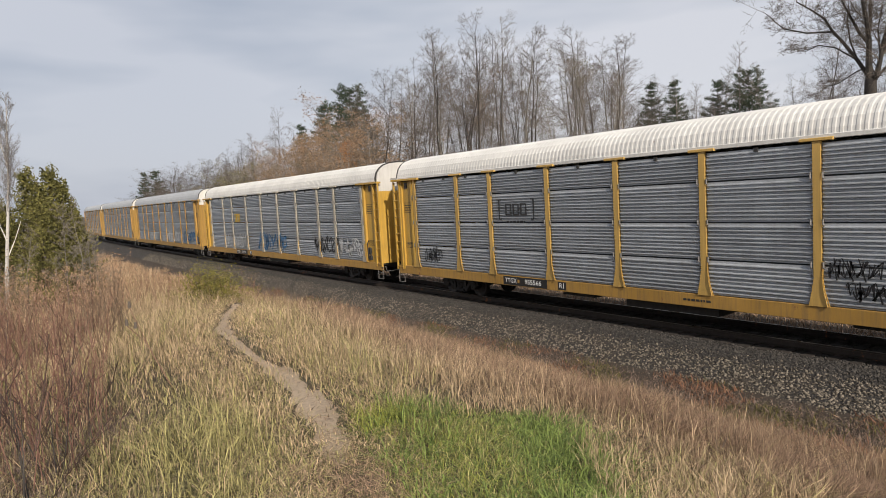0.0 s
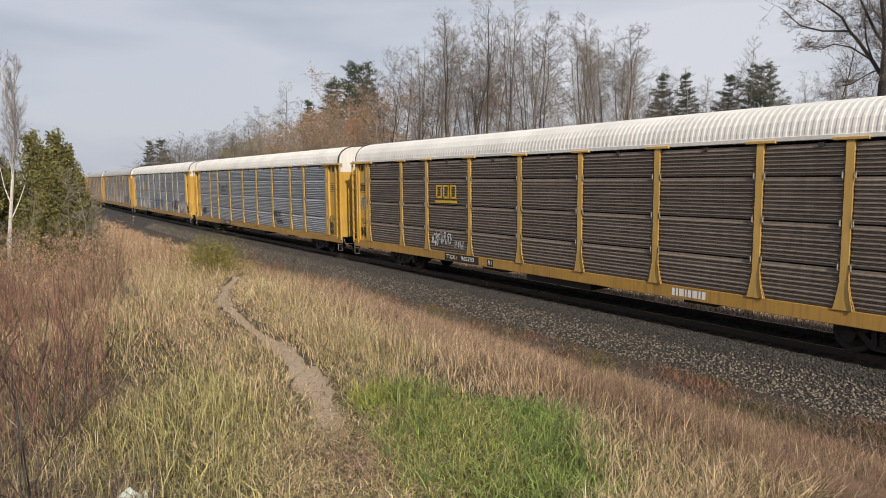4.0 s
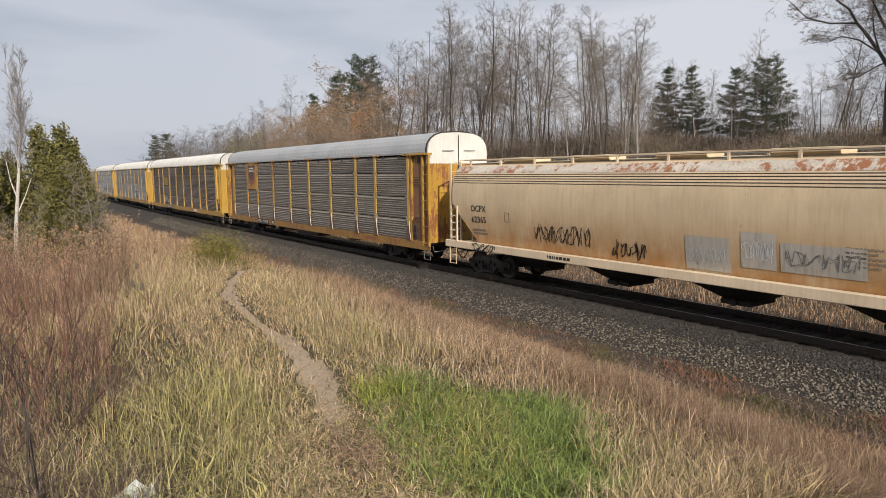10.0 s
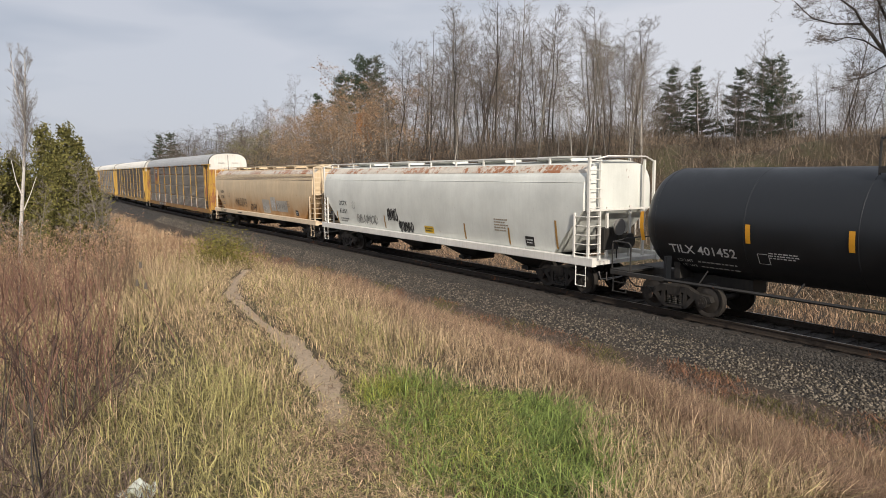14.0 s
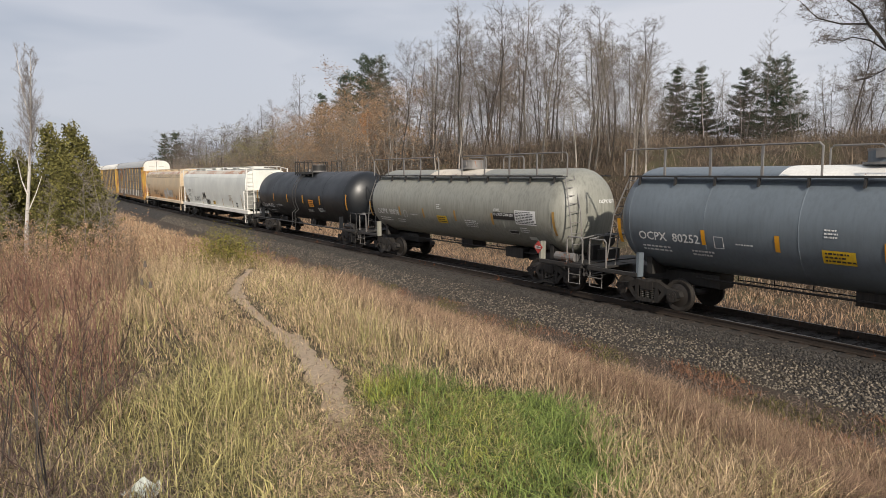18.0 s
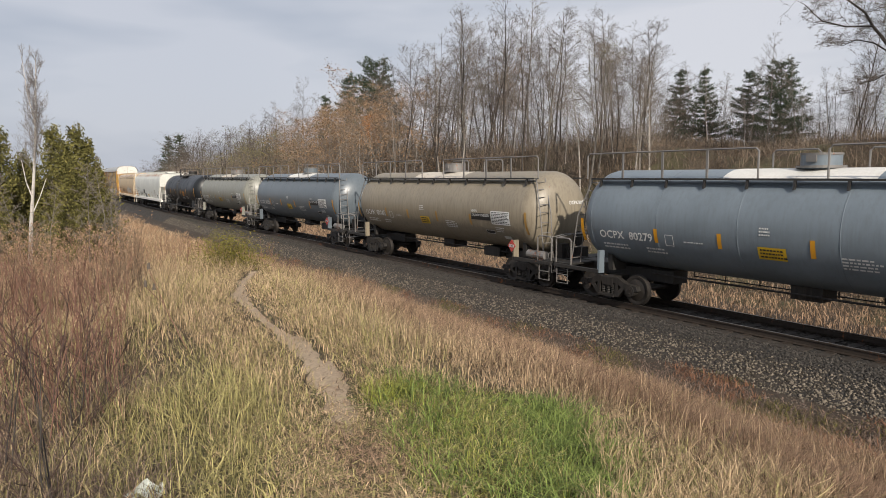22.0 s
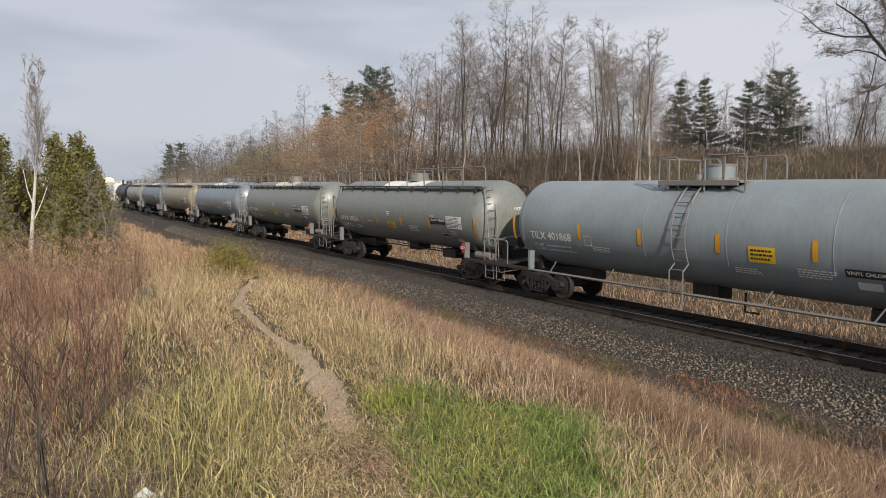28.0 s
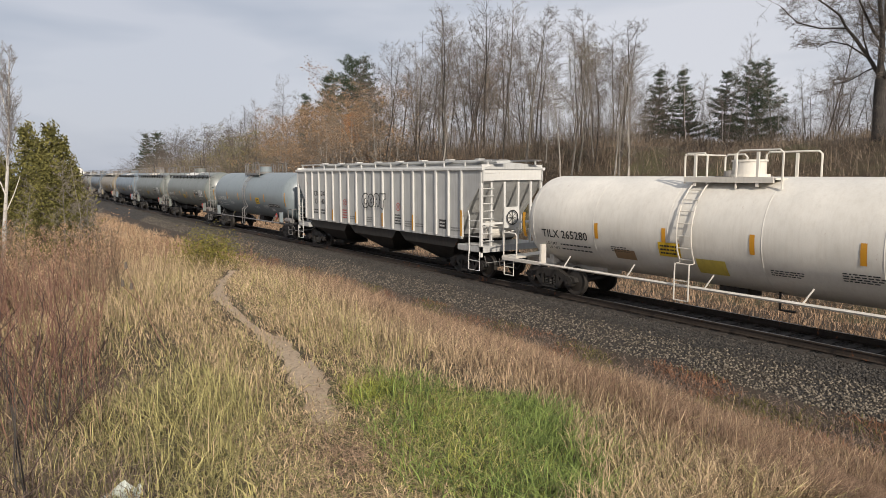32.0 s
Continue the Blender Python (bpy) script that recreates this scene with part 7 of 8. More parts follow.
def pine(name, label, height, seed, spread=0.22, dome=0.7, ragged=1.0, bare=0.10):
    """A white pine: whorls of level limbs with upturned ends, each a flat plate of needle tufts, and gaps between."""
    rnd = random.Random(seed)
    tree = thing(name, label, "tree")
    L, tips = Limbs(), []
    trunk = Shape().rod([(0, 0, -0.3), (rnd.gauss(0, 0.1), rnd.gauss(0, 0.1), height * 0.5), (0, 0, height)], height * 0.012, 7, 0.03)
    z = height * bare
    while z < height * 0.985:
        k = (z / height - bare) / (1 - bare)
        reach = height * spread * (1 - k) ** dome + 0.3
        a0 = rnd.uniform(0, 6)
        for j in range(6):
            if rnd.random() < 0.16 * ragged:
                continue
            a = a0 + j * 1.047 + rnd.gauss(0, 0.2)
            ln = reach * rnd.uniform(1 - 0.5 * min(ragged, 1.4), 1.15)
            up = rnd.uniform(-0.05, 0.30) + 0.5 * k * k
            e = Vector((math.cos(a) * ln, math.sin(a) * ln, z + ln * up))
            L.seg((0, 0, z), e, height * 0.003, 0.01)
            m = max(4, int(ln * 5.5))
            for i in range(m):
                t = 0.25 + 0.75 * (i + rnd.random()) / m
                q = Vector((0, 0, z)).lerp(e, t)
                w = 0.20 * ln * (1.15 - t) + 0.08
                tips.append(q + Vector((rnd.gauss(0, w), rnd.gauss(0, w), 0.10 * ln * t * t + rnd.gauss(0.04, 0.05))))
        z += height * (1 - bare) * rnd.uniform(0.035, 0.075)
    part("trunk", trunk, BARK_DARK, tree)
    tagged(part("bough", L.mesh("bough", TWIG_DARK), TWIG_DARK, tree), kind="stuff")
    part("crown", leaves(tips, 24, 0.16, 0.095, NEEDLE, "crown", seed, 0.5), NEEDLE, tree)
    return tree


def cedar(name, label, height, seed, width=0.27):
    """A white cedar: a pointed crown of ascending limbs, each hung with flat sprays, thin at the spire."""
    rnd = random.Random(seed)
    tree = thing(name, label, "tree")
    tips, L = [], Limbs()
    n = int(40 * height)
    for i in range(n):
        k = 0.03 + 0.95 * (i + rnd.random()) / n
        a = i * 2.4 + rnd.gauss(0, 0.3)
        reach = height * width * (1 - k) ** 0.85 * rnd.uniform(0.5, 1.2) + 0.05
        base = Vector((0, 0, height * k))
        e = base + Vector((math.cos(a) * reach, math.sin(a) * reach, reach * rnd.uniform(0.15, 0.65)))
        L.seg(base, e, 0.010, 0.003)
        m = max(2, int(reach / 0.13))
        for j in range(m):
            t = 0.3 + 0.7 * (j + rnd.random()) / m
            q = base.lerp(e, t)
            tips.append(q + Vector((rnd.gauss(0, 0.035), rnd.gauss(0, 0.035), rnd.gauss(0, 0.04))))
    part("trunk", Shape().rod([(0, 0, -0.3), (0.05, 0, height * 0.5), (0, 0, height)], 0.02 * height, 7, 0.01), BARK_DARK, tree)
    tagged(part("bough", L.mesh("bough", TWIG_DARK), TWIG_DARK, tree), kind="stuff")
    part("crown", leaves(tips, 17, 0.055, 0.048, CEDAR, "crown", seed, -0.5), CEDAR, tree)
    return tree


def target_rise(az):
    """How high, in degrees, the tree tops stand over the eye in each direction from the track's line."""
    return float(np.interp(az, [8, 10.5, 12, 14, 17, 19, 21.3, 24, 26, 28.5, 31, 33, 38, 44, 48.8, 51.5, 53, 60, 64, 70, 76], [0.6, 1.9, 3.2, 4.4, 3.9, 5.2, 6.6, 6.5, 7.2, 9.0, 11.4, 13.1, 14.2, 14.6, 12.6, 10.6, 8.6, 8.8, 9.0, 10.5, 11]))


def stand(ob, x, y, turn, k, kz=None):
    c = copy_thing(ob, pose(x, y, gz(x, y), 3.5 * math.sin(turn * 1.7), 3.5 * math.cos(turn * 2.3), turn))
    c.scale = (k, k, kz or k)
    return c


ASPEN = ((22, 0.29, 0.5, 0.72), (6, 0.5, 0.58, 0.28), (4, 0.6, 0.62, 0.2), (0, 0, 0, 0.15))
SLENDER = ((17, 0.22, 0.4, 0.75), (5, 0.5, 0.58, 0.3), (4, 0.6, 0.62, 0.2), (0, 0, 0, 0.15))
BUSHY = ((13, 0.40, 0.6, 0.55), (5, 0.55, 0.62, 0.25), (4, 0.6, 0.65, 0.2), (0, 0, 0, 0.2))


def beyond(az, x):
    """The place in the direction az that lies x metres to the side of the viewer, measured from the bending line."""
    y = x / math.tan(radians(az))
    for k in range(25):
        y = min(400.0, (x + float(sway(y))) / math.tan(radians(az)))
    return x + float(sway(y)), y


def make_woods():
    rnd = random.Random(11)
    H = 12.0
    kinds = {
        "aspen": [bare_tree("aspen_tree", "tall bare aspen with grey bark and fine upswept twigs", H, 100 + i, BARK_GREY if i in (1, 3) else BARK_DARK, TWIG_GREY if i == 1 else TWIG_DARK, ASPEN, 0.36) for i in range(5)],
        "pale": [bare_tree("birch_tree", "slender bare birch with pale whitish bark", H, 200 + i, BARK_PALE, TWIG_GREY, SLENDER, 0.4, 0.085) for i in range(3)],
        "dark": [bare_tree("hardwood_tree", "dark bare hardwood tree with dense branches", H, 300 + i, BARK_DARK, TWIG_DARK, ASPEN, 0.25, fork=2) for i in range(3)],
        "bush": [bare_tree("bare_thicket", "bare multi-stemmed thicket of brown twigs", H, 400 + i, BARK_DARK, TWIG_DARK if i else TWIG_GREY, BUSHY, 0.05, 0.05, fork=3, wide=0.8, thin=0.0085) for i in range(3)],
        "rust": [bare_tree("beech_sapling", "young tree with clinging rust-brown leaves", H, 500 + i, BARK_GREY, TWIG_GREY, BUSHY, 0.1, 0.07, (RUST_LEAF, 6, 0.075), fork=2) for i in range(2)],
        "olive": [bare_tree("willow_thicket", "thicket still holding olive-green leaves", H, 520, BARK_GREY, TWIG_GREY, BUSHY, 0.08, 0.07, (OLIVE_LEAF, 6, 0.075), fork=3)],
    }

    def put(kind, az, x, share, wide=1.0):
        x, y = beyond(az, x)
        rng_ = math.hypot(x, y)
        top = EYE + rng_ * math.tan(radians(target_rise(az) * share))
        h = max(1.6, top - gz(x, y))
        ob = rnd.choice(kinds[kind])
        k = h / H
        c = stand(ob, x, y, rnd.uniform(0, 360), k * wide, k)
        return c
    # the tall stand
    for i in range(44):
        put("aspen", rnd.uniform(28.5, 51.5), rnd.uniform(29, 50), rnd.uniform(0.66, 1.06), rnd.uniform(0.85, 1.15))
    for i in range(17):
        put("pale", rnd.uniform(27, 51), rnd.uniform(27, 36), rnd.uniform(0.40, 0.85), 0.9)
    for i in range(13):
        put("dark", rnd.uniform(31, 53), rnd.uniform(33, 52), rnd.uniform(0.5, 0.95), 1.0)
    # a dense lower storey between the trunks
    for i in range(96):
        put("bush", rnd.uniform(27, 54), rnd.uniform(33, 54), rnd.uniform(0.20, 0.56), rnd.uniform(1.0, 1.6))
    for i in range(70):
        put("bush", rnd.uniform(50, 76), rnd.uniform(44, 56), rnd.uniform(0.40, 0.80), rnd.uniform(1.3, 2.0))
    # left of the stand: lower growth, rust-leaved saplings
    for i in range(34):
        put("rust", rnd.uniform(22, 30), rnd.uniform(27, 38), rnd.uniform(0.55, 0.95), 1.35)
    for i in range(26):
        put(rnd.choice(("dark", "dark", "aspen")), rnd.uniform(16, 31), rnd.uniform(32, 44), rnd.uniform(0.7, 1.08), 1.1)
    for i in range(12):
        put("pale", rnd.uniform(20, 32), rnd.uniform(26, 29), rnd.uniform(0.3, 0.7), 1.1)
    for i in range(66):
        put(rnd.choice(("dark", "bush", "bush")), rnd.uniform(9, 21), rnd.uniform(26, 44), rnd.uniform(0.6, 1.02), 1.5)
    for i in range(6):
        put("olive", rnd.uniform(17.5, 21.5), rnd.uniform(27, 34), rnd.uniform(0.45, 0.75), 2.0)
    put("aspen", 21.7, 34, 1.22, 0.8)
    # right: above the open bank
    for i in range(34):
        put("dark", rnd.uniform(52, 76), rnd.uniform(40, 54), rnd.uniform(0.55, 0.95), 1.0)
    for az, share in ((59.4, 1.22), (58.3, 1.02), (56.6, 0.9), (61.6, 0.98), (64.9, 1.35), (53.9, 1.0)):
        put("aspen", az, 44, share, 0.8)
    for i in range(6):
        put("pale", rnd.uniform(52, 66), rnd.uniform(38, 46), rnd.uniform(0.7, 1.05), 0.8)
    # thickets along the bank
    for i in range(50):
        x, y = beyond(rnd.uniform(14, 75), rnd.uniform(26, 44))
        k = rnd.uniform(0.14, 0.30)
        stand(rnd.choice(kinds["bush"]), x, y, rnd.uniform(0, 360), k * 1.4, k)
    for i in range(24):
        x, y = beyond(rnd.uniform(10, 31), rnd.uniform(25.5, 34))
        k = rnd.uniform(0.22, 0.42)
        stand(rnd.choice(kinds["bush"] + kinds["olive"]), x, y, rnd.uniform(0, 360), k * 1.5, k)
    for group in kinds.values():
        for ob in group:
            x = rnd.uniform(44, 56)
            y = x / math.tan(radians(rnd.uniform(33, 50)))
            ob.matrix_basis = pose(x, y, gz(x, y), 0, 0, rnd.uniform(0, 360))

    # pines: narrow, plated and broad ones
    slim, plated, broad = (pine("pine_tree", lab, H, 600 + i, *v) for i, (lab, v) in enumerate((("slim dark green white pine with tiers of needles", (0.27, 0.80, 1.1)),
        ("ragged white pine with level plates of needles", (0.30, 0.55, 1.5)), ("broad dense dark green white pine", (0.34, 0.42, 0.7)))))
    for k, (ob, az, x, rise) in enumerate(((slim, 53.1, 52, 8.75), (slim, 55.15, 52, 8.7), (plated, 58.1, 50, 8.0), (broad, 60.3, 49, 8.6), (broad, 27.8, 46, 9.9), (plated, 26.15, 46, 8.4), (slim, 23.9, 46, 7.1), (slim, 11.5, 40, 3.5), (plated, 12.3, 42, 3.4))):
        x, y = beyond(az, x)
        h = EYE + math.hypot(x, y) * math.tan(radians(rise)) - gz(x, y)
        q = 0.93 * h / H
        if k in (0, 2, 3):
            ob.matrix_basis = pose(x, y, gz(x, y), 0, 0, 40 * k)
            ob.scale = (q, q, q)
        else:
            stand(ob, x, y, 40 * k, q, q)
    # orange-leaved sapling
    x = 36.0
    y = x / math.tan(radians(27.7))
    o = bare_tree("maple_sapling", "sapling holding bright orange leaves", 5.2, 77, BARK_GREY, TWIG_GREY, SLENDER, 0.3, 0.05, (ORANGE_LEAF, 16, 0.10))
    o.matrix_basis = pose(x, y, gz(x, y))
    great_tree(36.5, 36.5 / math.tan(radians(67.6)))


def great_tree(x, y):
    """The great bare tree at the edge of the wood: a forked trunk and crooked limbs, drawn limb by limb."""
    rnd = random.Random(31)
    tree = thing("oak_tree", "great bare tree with a thick dark trunk and crooked limbs", "tree", at=pose(x, y, gz(x, y), 0, 0, -math.degrees(math.atan2(x, y))))
    part("trunk", Shape().rod([(0.5, 0, -0.6), (0.47, 0, 1.0), (0.43, 0, 2.2), (0.44, 0.0, 3.0)], 0.32, 10, 0.26), BARK_DARK, tree, smooth=True)
    limbs = [([(-0.02, 1.9), (-0.04, 3.0), (-0.04, 4.1), (-0.15, 5.0), (-0.38, 6.2), (-0.5, 8.6)], 0.17), ([(-0.05, 4.0), (-0.46, 4.5), (-0.92, 5.4), (-1.3, 6.2), (-1.9, 8.4)], 0.09),
             ([(-0.05, 4.5), (0.04, 4.9), (0.05, 6.2), (0.2, 8.8)], 0.11), ([(0.10, 1.9), (0.28, 2.3), (0.48, 3.1), (0.53, 3.6)], 0.19), ([(0.53, 3.5), (0.76, 4.4), (1.0, 5.7), (1.2, 6.5), (1.5, 8.8)], 0.11),
             ([(0.53, 3.5), (0.95, 3.95), (1.4, 4.6), (2.4, 6.0), (3.0, 7.6)], 0.10), ([(0.5, 3.5), (0.42, 4.0), (0.38, 4.6), (0.6, 5.6)], 0.06),
             ([(-0.1, 2.5), (-0.6, 3.3), (-1.3, 4.3), (-1.75, 4.85), (-2.1, 5.5), (-2.75, 6.05), (-3.5, 6.6)], 0.10), ([(-1.75, 4.82), (-3.0, 4.9), (-4.1, 5.25), (-4.45, 5.55), (-5.0, 6.1)], 0.05),
             ([(-0.6, 3.35), (-0.9, 4.2), (-1.03, 5.2), (-0.9, 6.4)], 0.05), ([(-0.55, 3.25), (-1.6, 4.0), (-2.45, 4.25), (-3.1, 4.0)], 0.045), ([(0.3, 2.3), (1.0, 3.0), (1.8, 3.2), (3.0, 4.0)], 0.07), ([(-0.1, 2.85), (-0.6, 2.7), (-1.5, 2.2), (-2.2, 2.1)], 0.04)]
    spec = ((0, 0, 0, 0), (7, 0.55, 0.6, 0.2), (4, 0.6, 0.62, 0.1), (3, 0.6, 0.62, 0.1), (0, 0, 0, 0.1))
    for pts, r in limbs:
        depth = rnd.uniform(-0.25, 0.25)
        P = [Vector((0.9 * u + 0.4, depth * i, v + 0.75)) for i, (u, v) in enumerate(pts)]
        limb = part("limb", Shape().rod(P, r, 8, r * 0.3), BARK_DARK, tree, smooth=True)
        L, tips = Limbs(), []
        for k in range(9):
            t = 0.2 + 0.8 * k / 8
            i = min(int(t * (len(P) - 1)), len(P) - 2)
            base = P[i].lerp(P[i + 1], t * (len(P) - 1) - i)
            d = ((P[i + 1] - P[i]).normalized() * 0.5 + Vector((rnd.gauss(0, 1), rnd.gauss(0, 1), rnd.gauss(0.2, 0.6))).normalized() * 0.7).normalized()
            grow(L, rnd, base, d, rnd.uniform(0.8, 1.9), max(0.014, r * 0.22), 1, spec, tips)
        part("twigwork", L.mesh("twigwork", TWIG_DARK), TWIG_DARK, limb)


def slim_birch(x, y):
    """A slim birch whose white stem leans, then carries a narrow brush of upswept twigs with two leaders."""
    rnd = random.Random(41)
    tree = thing("birch_tree", "slim white-barked birch with a haze of fine twigs", "tree", at=pose(x, y, gz(x, y)))
    stem = [Vector((u, 0.03 * i, v)) for i, (u, v) in enumerate(((-0.14, -0.2), (-0.02, 1.2), (0.09, 2.2), (0.20, 3.3), (0.26, 4.2), (0.33, 5.25)))]
    part("trunk", Shape().rod(stem, 0.052, 8, 0.008), BARK_WHITE, tree, smooth=True)
    part("limb", Shape().rod([(0.04, 0.03, 1.85), (-0.06, 0.02, 2.2), (-0.13, 0, 2.75)], 0.018, 6, 0.006).rod([(0.22, 0.1, 3.6), (0.10, 0.12, 4.3), (0.03, 0.12, 5.2)], 0.016, 6, 0.005).rod([(0.05, 0.03, 1.5), (0.22, 0.0, 1.9), (0.36, 0, 2.3)], 0.014, 6, 0.005), BARK_WHITE, tree)
    L, tips = Limbs(0.0030), []
    spec = ((0, 0, 0, 0), (6, 0.5, 0.40, 0.6), (4, 0.6, 0.45, 0.4), (0, 0, 0, 0.4))
    for i in range(64):
        t = 0.42 + 0.56 * (i + rnd.random()) / 64
        k = min(int(t * 5), 4)
        base = stem[k].lerp(stem[k + 1], t * 5 - k)
        if i % 3 == 0 and t > 0.7:
            base = Vector((0.22, 0.1, 3.6)).lerp(Vector((0.03, 0.12, 5.2)), (t - 0.7) / 0.3)
        a = rnd.uniform(0, 6.283)
        d = Vector((math.cos(a) * 0.46, math.sin(a) * 0.46, 1.0)).normalized()
        grow(L, rnd, base, d, (1.15 - 0.85 * t) * 0.95 * rnd.uniform(0.7, 1.15), 0.006, 1, spec, tips)
    part("crown", L.mesh("crown", TWIG_PLUM), TWIG_PLUM, tree)


def make_near_woods():
    rnd = random.Random(5)
    cedars = [cedar("cedar_tree", "young white cedar with olive-green sprays", 3.6, 700 + i) for i in range(3)]
    spots = [(5.2, 21.5, 3.6, 0), (3.7, 23.0, 3.5, 1), (5.9, 21.3, 2.6, 2), (4.4, 20.4, 2.5, 1), (6.2, 21.0, 0.9, 0), (6.5, 21.5, -0.8, 2), (5.3, 19.6, 1.3, 1), (0.3, 22.5, 3.2, 0), (-1.3, 23.0, 4.3, 2), (-0.2, 20.5, 1.3, 1), (2.3, 23.5, 1.0, 2), (1.2, 24.0, 1.7, 0), (4.0, 19.2, 0.6, 2), (5.8, 19.4, -0.3, 0)]
    for k, (az, rng_, rise, which) in enumerate(spots):
        x, y = rng_ * math.sin(radians(az)), rng_ * math.cos(radians(az))
        h = EYE + rng_ * math.tan(radians(rise)) - gz(x, y)
        s = h / 3.6
        if k < 3:
            cedars[k].matrix_basis = pose(x, y, gz(x, y), 0, 0, 60 * k)
            cedars[k].scale = (s, s, s)
        else:
            stand(cedars[which], x, y, 70 * k, s, s)
    x, y = 19.0 * math.sin(radians(2.05)), 19.0 * math.cos(radians(2.05))
    slim_birch(x, y)
    sap = [bare_tree("bare_sapling", "thin bare sapling before the cedars", 3.0, 800 + i, BARK_GREY, TWIG_GREY, SLENDER, 0.25, 0.02, thin=0.004) for i in range(2)]
    for k, (az, rng_, h) in enumerate(((5.6, 18.5, 2.7), (6.6, 18.0, 2.5), (7.9, 18.0, 2.2), (3.2, 18, 2.4), (7.1, 18.5, 2.6), (1.2, 18, 2.6), (-0.6, 17, 2.4))):
        x, y = rng_ * math.sin(radians(az)), rng_ * math.cos(radians(az))
        if k < 2:
            sap[k].matrix_basis = pose(x, y, gz(x, y), 0, 0, 50 * k)
        else:
            stand(sap[k % 2], x, y, 90 * k, h / 3.0)
    # yellowing shrub by the path's end
    sh = bare_tree("shrub", "yellow-green leafy shrub at the end of the path", 1.0, 51, BARK_DARK, TWIG_DARK, BUSHY, 0.05, 0.02, (GOLD_LEAF, 22, 0.022), fork=4, wide=1.1, thin=0.003)
    x, y = 15.6 * math.sin(radians(15.7)), 15.6 * math.cos(radians(15.7))
    sh.matrix_basis = pose(x, y, gz(x, y))
    sh.scale = (1.25, 1.25, 0.85)


def weed_thicket(name, label, x, y, h, material_, seed, tops=None):
    """Dead branching weed stems, each with side twigs; tops adds seed fluff."""
    g = random.Random(seed)
    L, tips = Limbs(), []
    for px, py, ph in zip(x, y, h):
        a = Vector((px, py, gz(px, py) - 0.03))
        d = Vector((g.gauss(0, 0.16), g.gauss(0, 0.16), 1)).normalized()
        b = a + d * ph * 0.55
        c = b + (d + Vector((g.gauss(0, 0.15), g.gauss(0, 0.15), 0))).normalized() * ph * 0.45
        r = 0.003 + 0.0022 * ph
        L.seg(a, b, r, r * 0.75)
        L.seg(b, c, r * 0.75, 0.0018)
        tips.append(c)
        for k in range(g.randint(3, 6)):
            t = g.uniform(0.3, 0.95)
            p = a.lerp(c, t)
            e = p + Vector((g.gauss(0, 0.5), g.gauss(0, 0.5), g.uniform(0.5, 1.0))).normalized() * ph * g.uniform(0.12, 0.32)
            L.seg(p, e, r * 0.5, 0.0015)
            tips.append(e)
    thing(name, label, "weeds", kind="stuff", data=L.mesh(name, material_))
    if tops:
        mat_, per, size = tops
        thing("seed_heads", "fluffy brown seed heads on dead weeds", "weeds", kind="stuff", data=leaves(tips, per, 0.035, size, mat_, "seed_heads", seed))


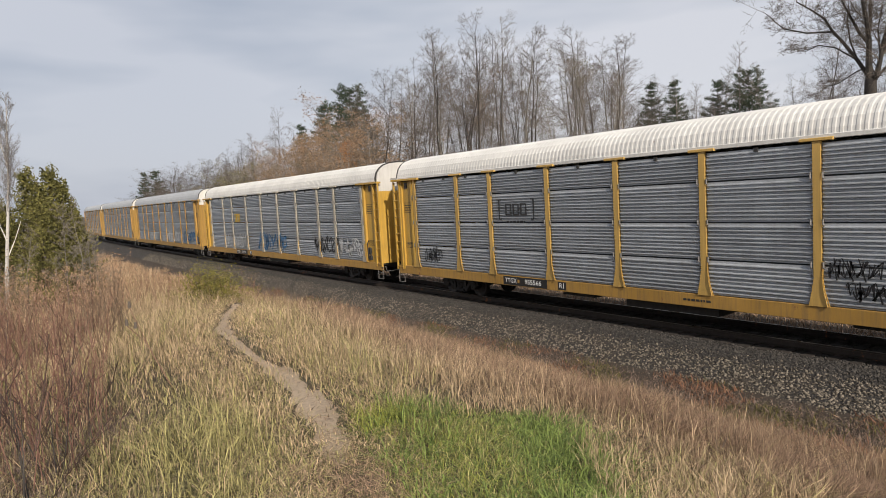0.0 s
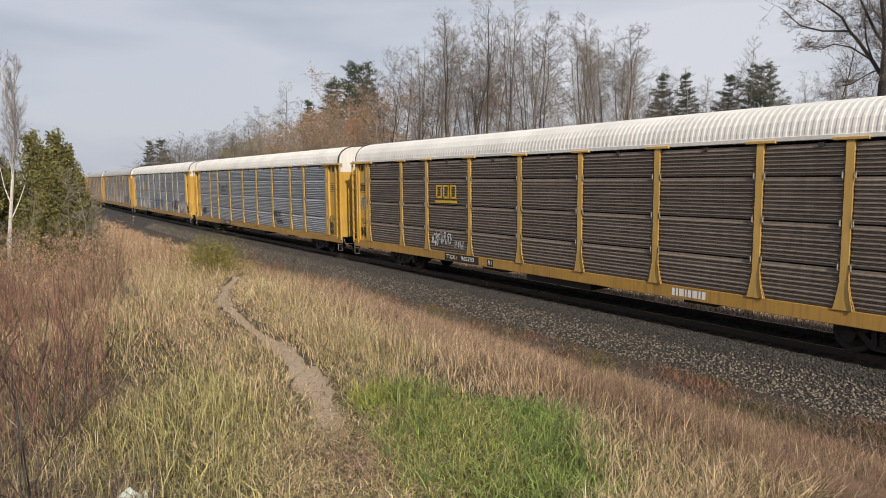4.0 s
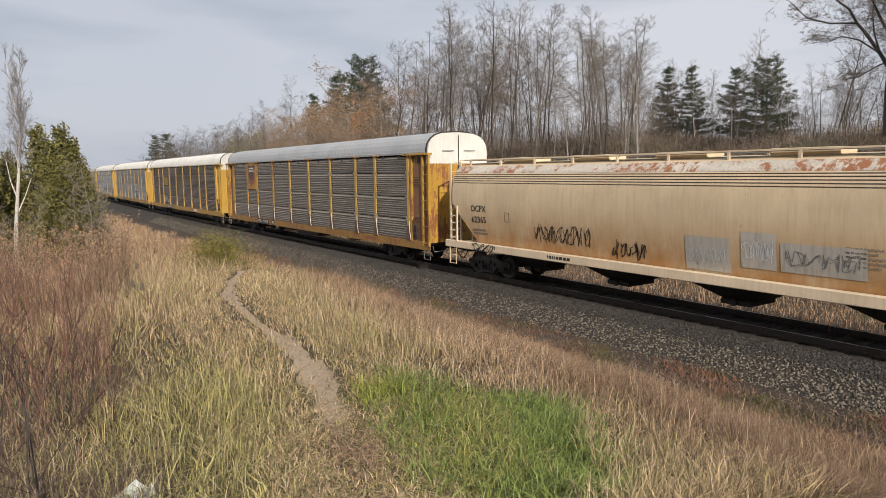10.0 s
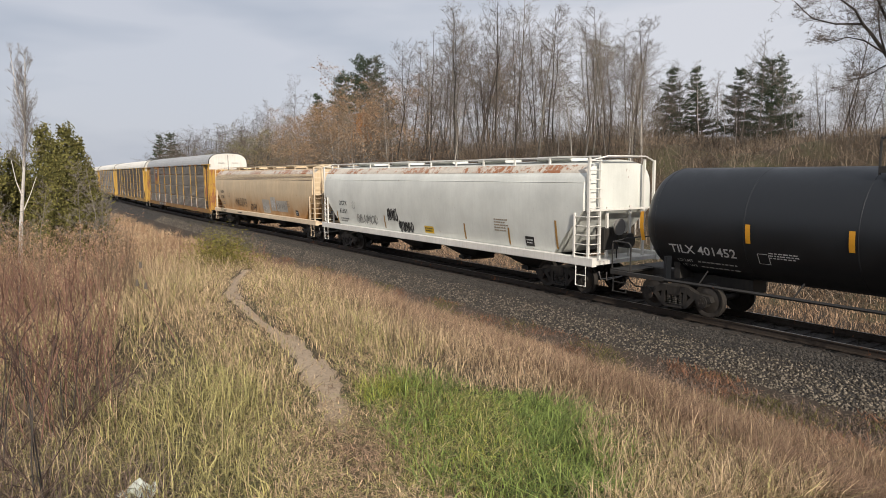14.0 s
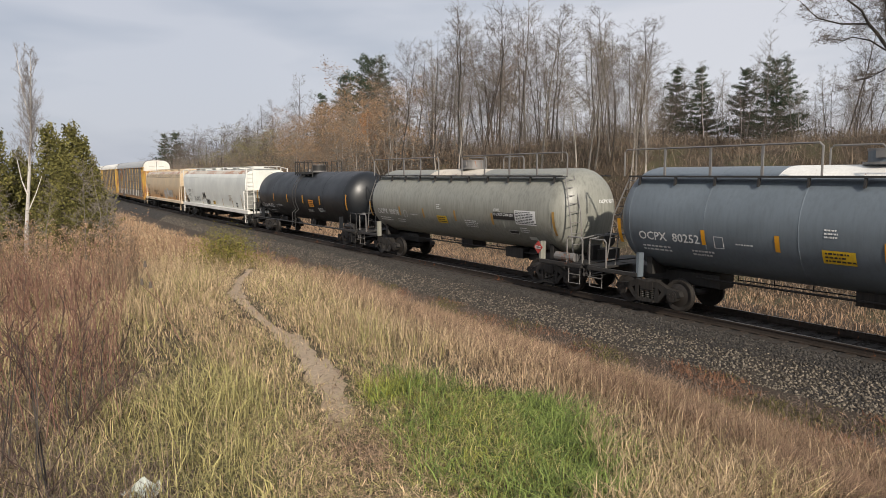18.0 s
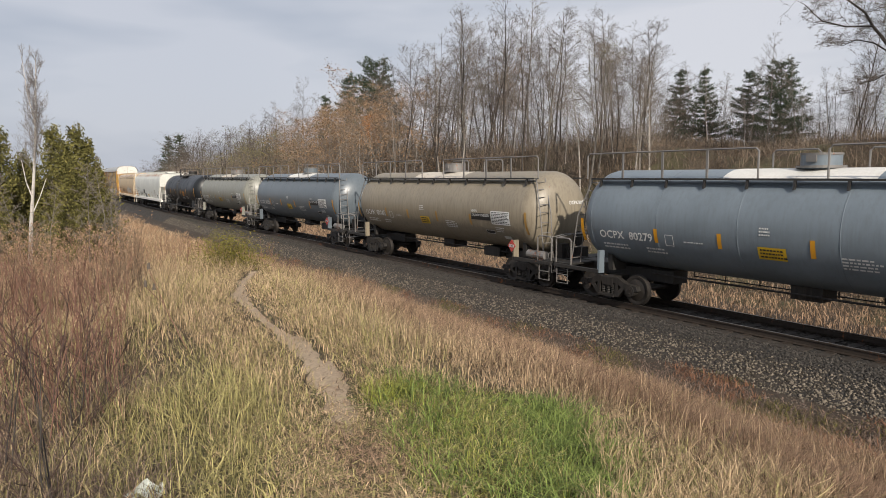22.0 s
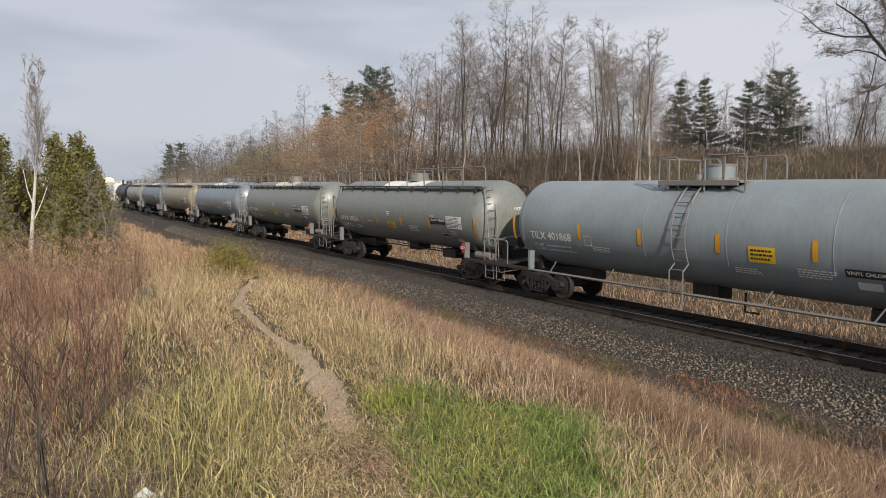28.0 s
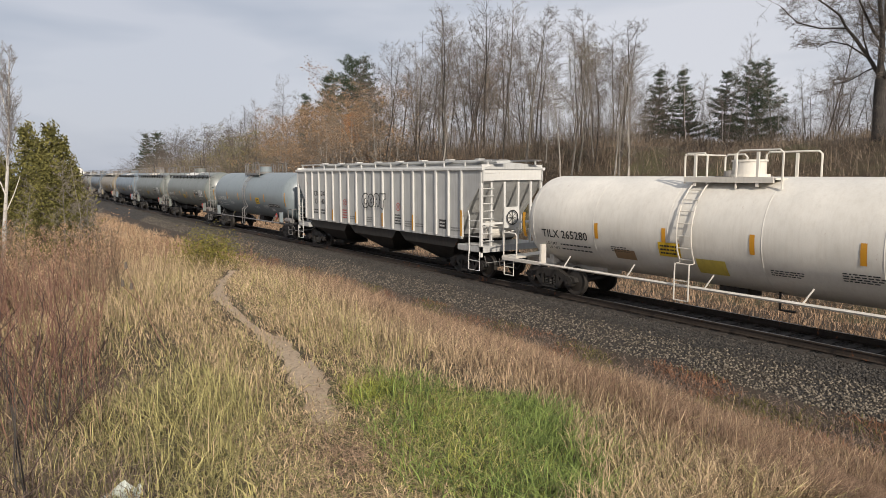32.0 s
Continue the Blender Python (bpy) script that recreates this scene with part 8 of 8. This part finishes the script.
def make_weeds():
    g = np.random.default_rng(3)

    def fan(n, az0, az1, r0, r1):
        az, r = np.radians(g.uniform(az0, az1, n)), r0 + (r1 - r0) * g.random(n) ** 0.8
        return r * np.sin(az), r * np.cos(az)
    x, y = fan(430, -7, 8.0, 4.6, 13)
    weed_thicket("dead_weeds", "reddish-brown dead weed stems in a thicket", x, y, g.uniform(0.45, 1.05, len(x)), REDDISH, 1, (RUSSET, 2, 0.009))
    x, y = fan(420, -6, 9.5, 10, 17.5)
    weed_thicket("dead_goldenrod", "tawny dead goldenrod with fluffy heads", x, y, g.uniform(0.6, 1.25, len(x)), BRUSH, 2, (FLUFF, 9, 0.015))
    x, y = fan(300, 8, 20, 15, 30)
    weed_thicket("dead_goldenrod", "russet weeds along the meadow's edge", x, y, g.uniform(0.4, 0.9, len(x)), REDDISH, 3, (RUST_LEAF, 4, 0.018))
    # a bare bush close to the viewer
    rnd = random.Random(9)
    for k, (az, r_, h) in enumerate(((1.9, 3.75, 1.25), (3.9, 5.0, 1.2), (-1.2, 4.4, 1.3), (-3.5, 5.4, 1.3), (6.0, 5.6, 0.95))):
        x, y = r_ * math.sin(radians(az)), r_ * math.cos(radians(az))
        b = bare_tree("bare_bush", "bare dark twiggy bush with reddish tips", h, 900 + k, BARK_DARK, DARK_STEM, ((9, 0.62, 0.5, 1.0), (3, 0.5, 0.45, 0.6), (2, 0.45, 0.45, 0.6), (0, 0, 0, 0.5)), 0.1, 0.011, fork=3, wide=0.62, thin=0.0022)
        b.matrix_basis = pose(x, y, gz(x, y))
    x, y = fan(9000, -9, 11, 2.9, 6.2)
    k = clump(x, y, 1.6, 1.0) > np.degrees(np.arctan2(x, y)) / 16 + 0.12
    x, y = x[k], y[k]
    blades("tangled_weeds", "grey-brown tangle of fallen weed stems", x, y, g.uniform(0.10, 0.30, len(x)), g.uniform(0.003, 0.007, len(x)), TANGLE, 1.3, 1.0, "weeds")
    # one tall dried thistle
    t = thing("dried_thistle", "tall dried thistle with dark seed heads", "weed")
    x, y = 1.25, 7.3
    t.matrix_basis = pose(x, y, gz(x, y))
    part("stem", Shape().rod([(0.35, 0, 0), (0.16, 0, 0.45), (0.0, 0, 0.92)], 0.006, 5, 0.003).rod([(0.12, 0, 0.55), (-0.04, 0, 0.74)], 0.004, 5), REDDISH, t)
    for px, pz in ((0.0, 0.94), (-0.04, 0.76), (0.04, 0.72)):
        part("seed_head", Shape().rod([(px, 0, pz - 0.02), (px, 0, pz), (px, 0, pz + 0.02), (px, 0, pz + 0.045)], 0.018, 7, 0.012), TWIG_DARK, t)
    # crumpled litter in the grass
    m = Shape()
    g2 = random.Random(2)
    n = 7
    pts = [(0.16 * (i / (n - 1) - 0.5), 0.15 * (j / (n - 1) - 0.5), 0.04 * math.sin(i * 1.7) * math.cos(j * 1.3) + g2.uniform(-0.02, 0.03)) for i in range(n) for j in range(n)]
    m.add(pts, [(i * n + j, (i + 1) * n + j, (i + 1) * n + j + 1, i * n + j + 1) for i in range(n - 1) for j in range(n - 1)])
    lx, ly = 0.535, 3.56
    thing("plastic_wrapper", "crumpled white and green plastic wrapper in the grass", "litter", data=m.mesh("plastic_wrapper", paint("wrapper_film", (0.62, 0.66, 0.60), 0.25, 0.3, 0.35, rustcol=(0.05, 0.22, 0.10), patch=6.0)), at=pose(lx, ly, gz(lx, ly) + 0.045, 14, -6, 30))


make_stones()
make_grass()
make_woods()
make_near_woods()
make_weeds()

# ---------------------------------------------------------------- the train's run


def run(t):
    i = min(int(t), 31)
    return RUN[i] + (RUN[i + 1] - RUN[i]) * (t - i)


def motions():
    times_ = [k / 15 for k in range(481)]
    turns = [(t, -math.degrees(run(t) / 0.457)) for t in times_]
    for y, car in TRAIN:
        walk(car, [(t, on_track(y + RUN[t])) for t in range(33)])
        for ob in car.children_recursive:
            if "axle" in ob:
                walk(ob, [(t, pose(0, ob["axle"], 0.457, a)) for t, a in turns])


motions()
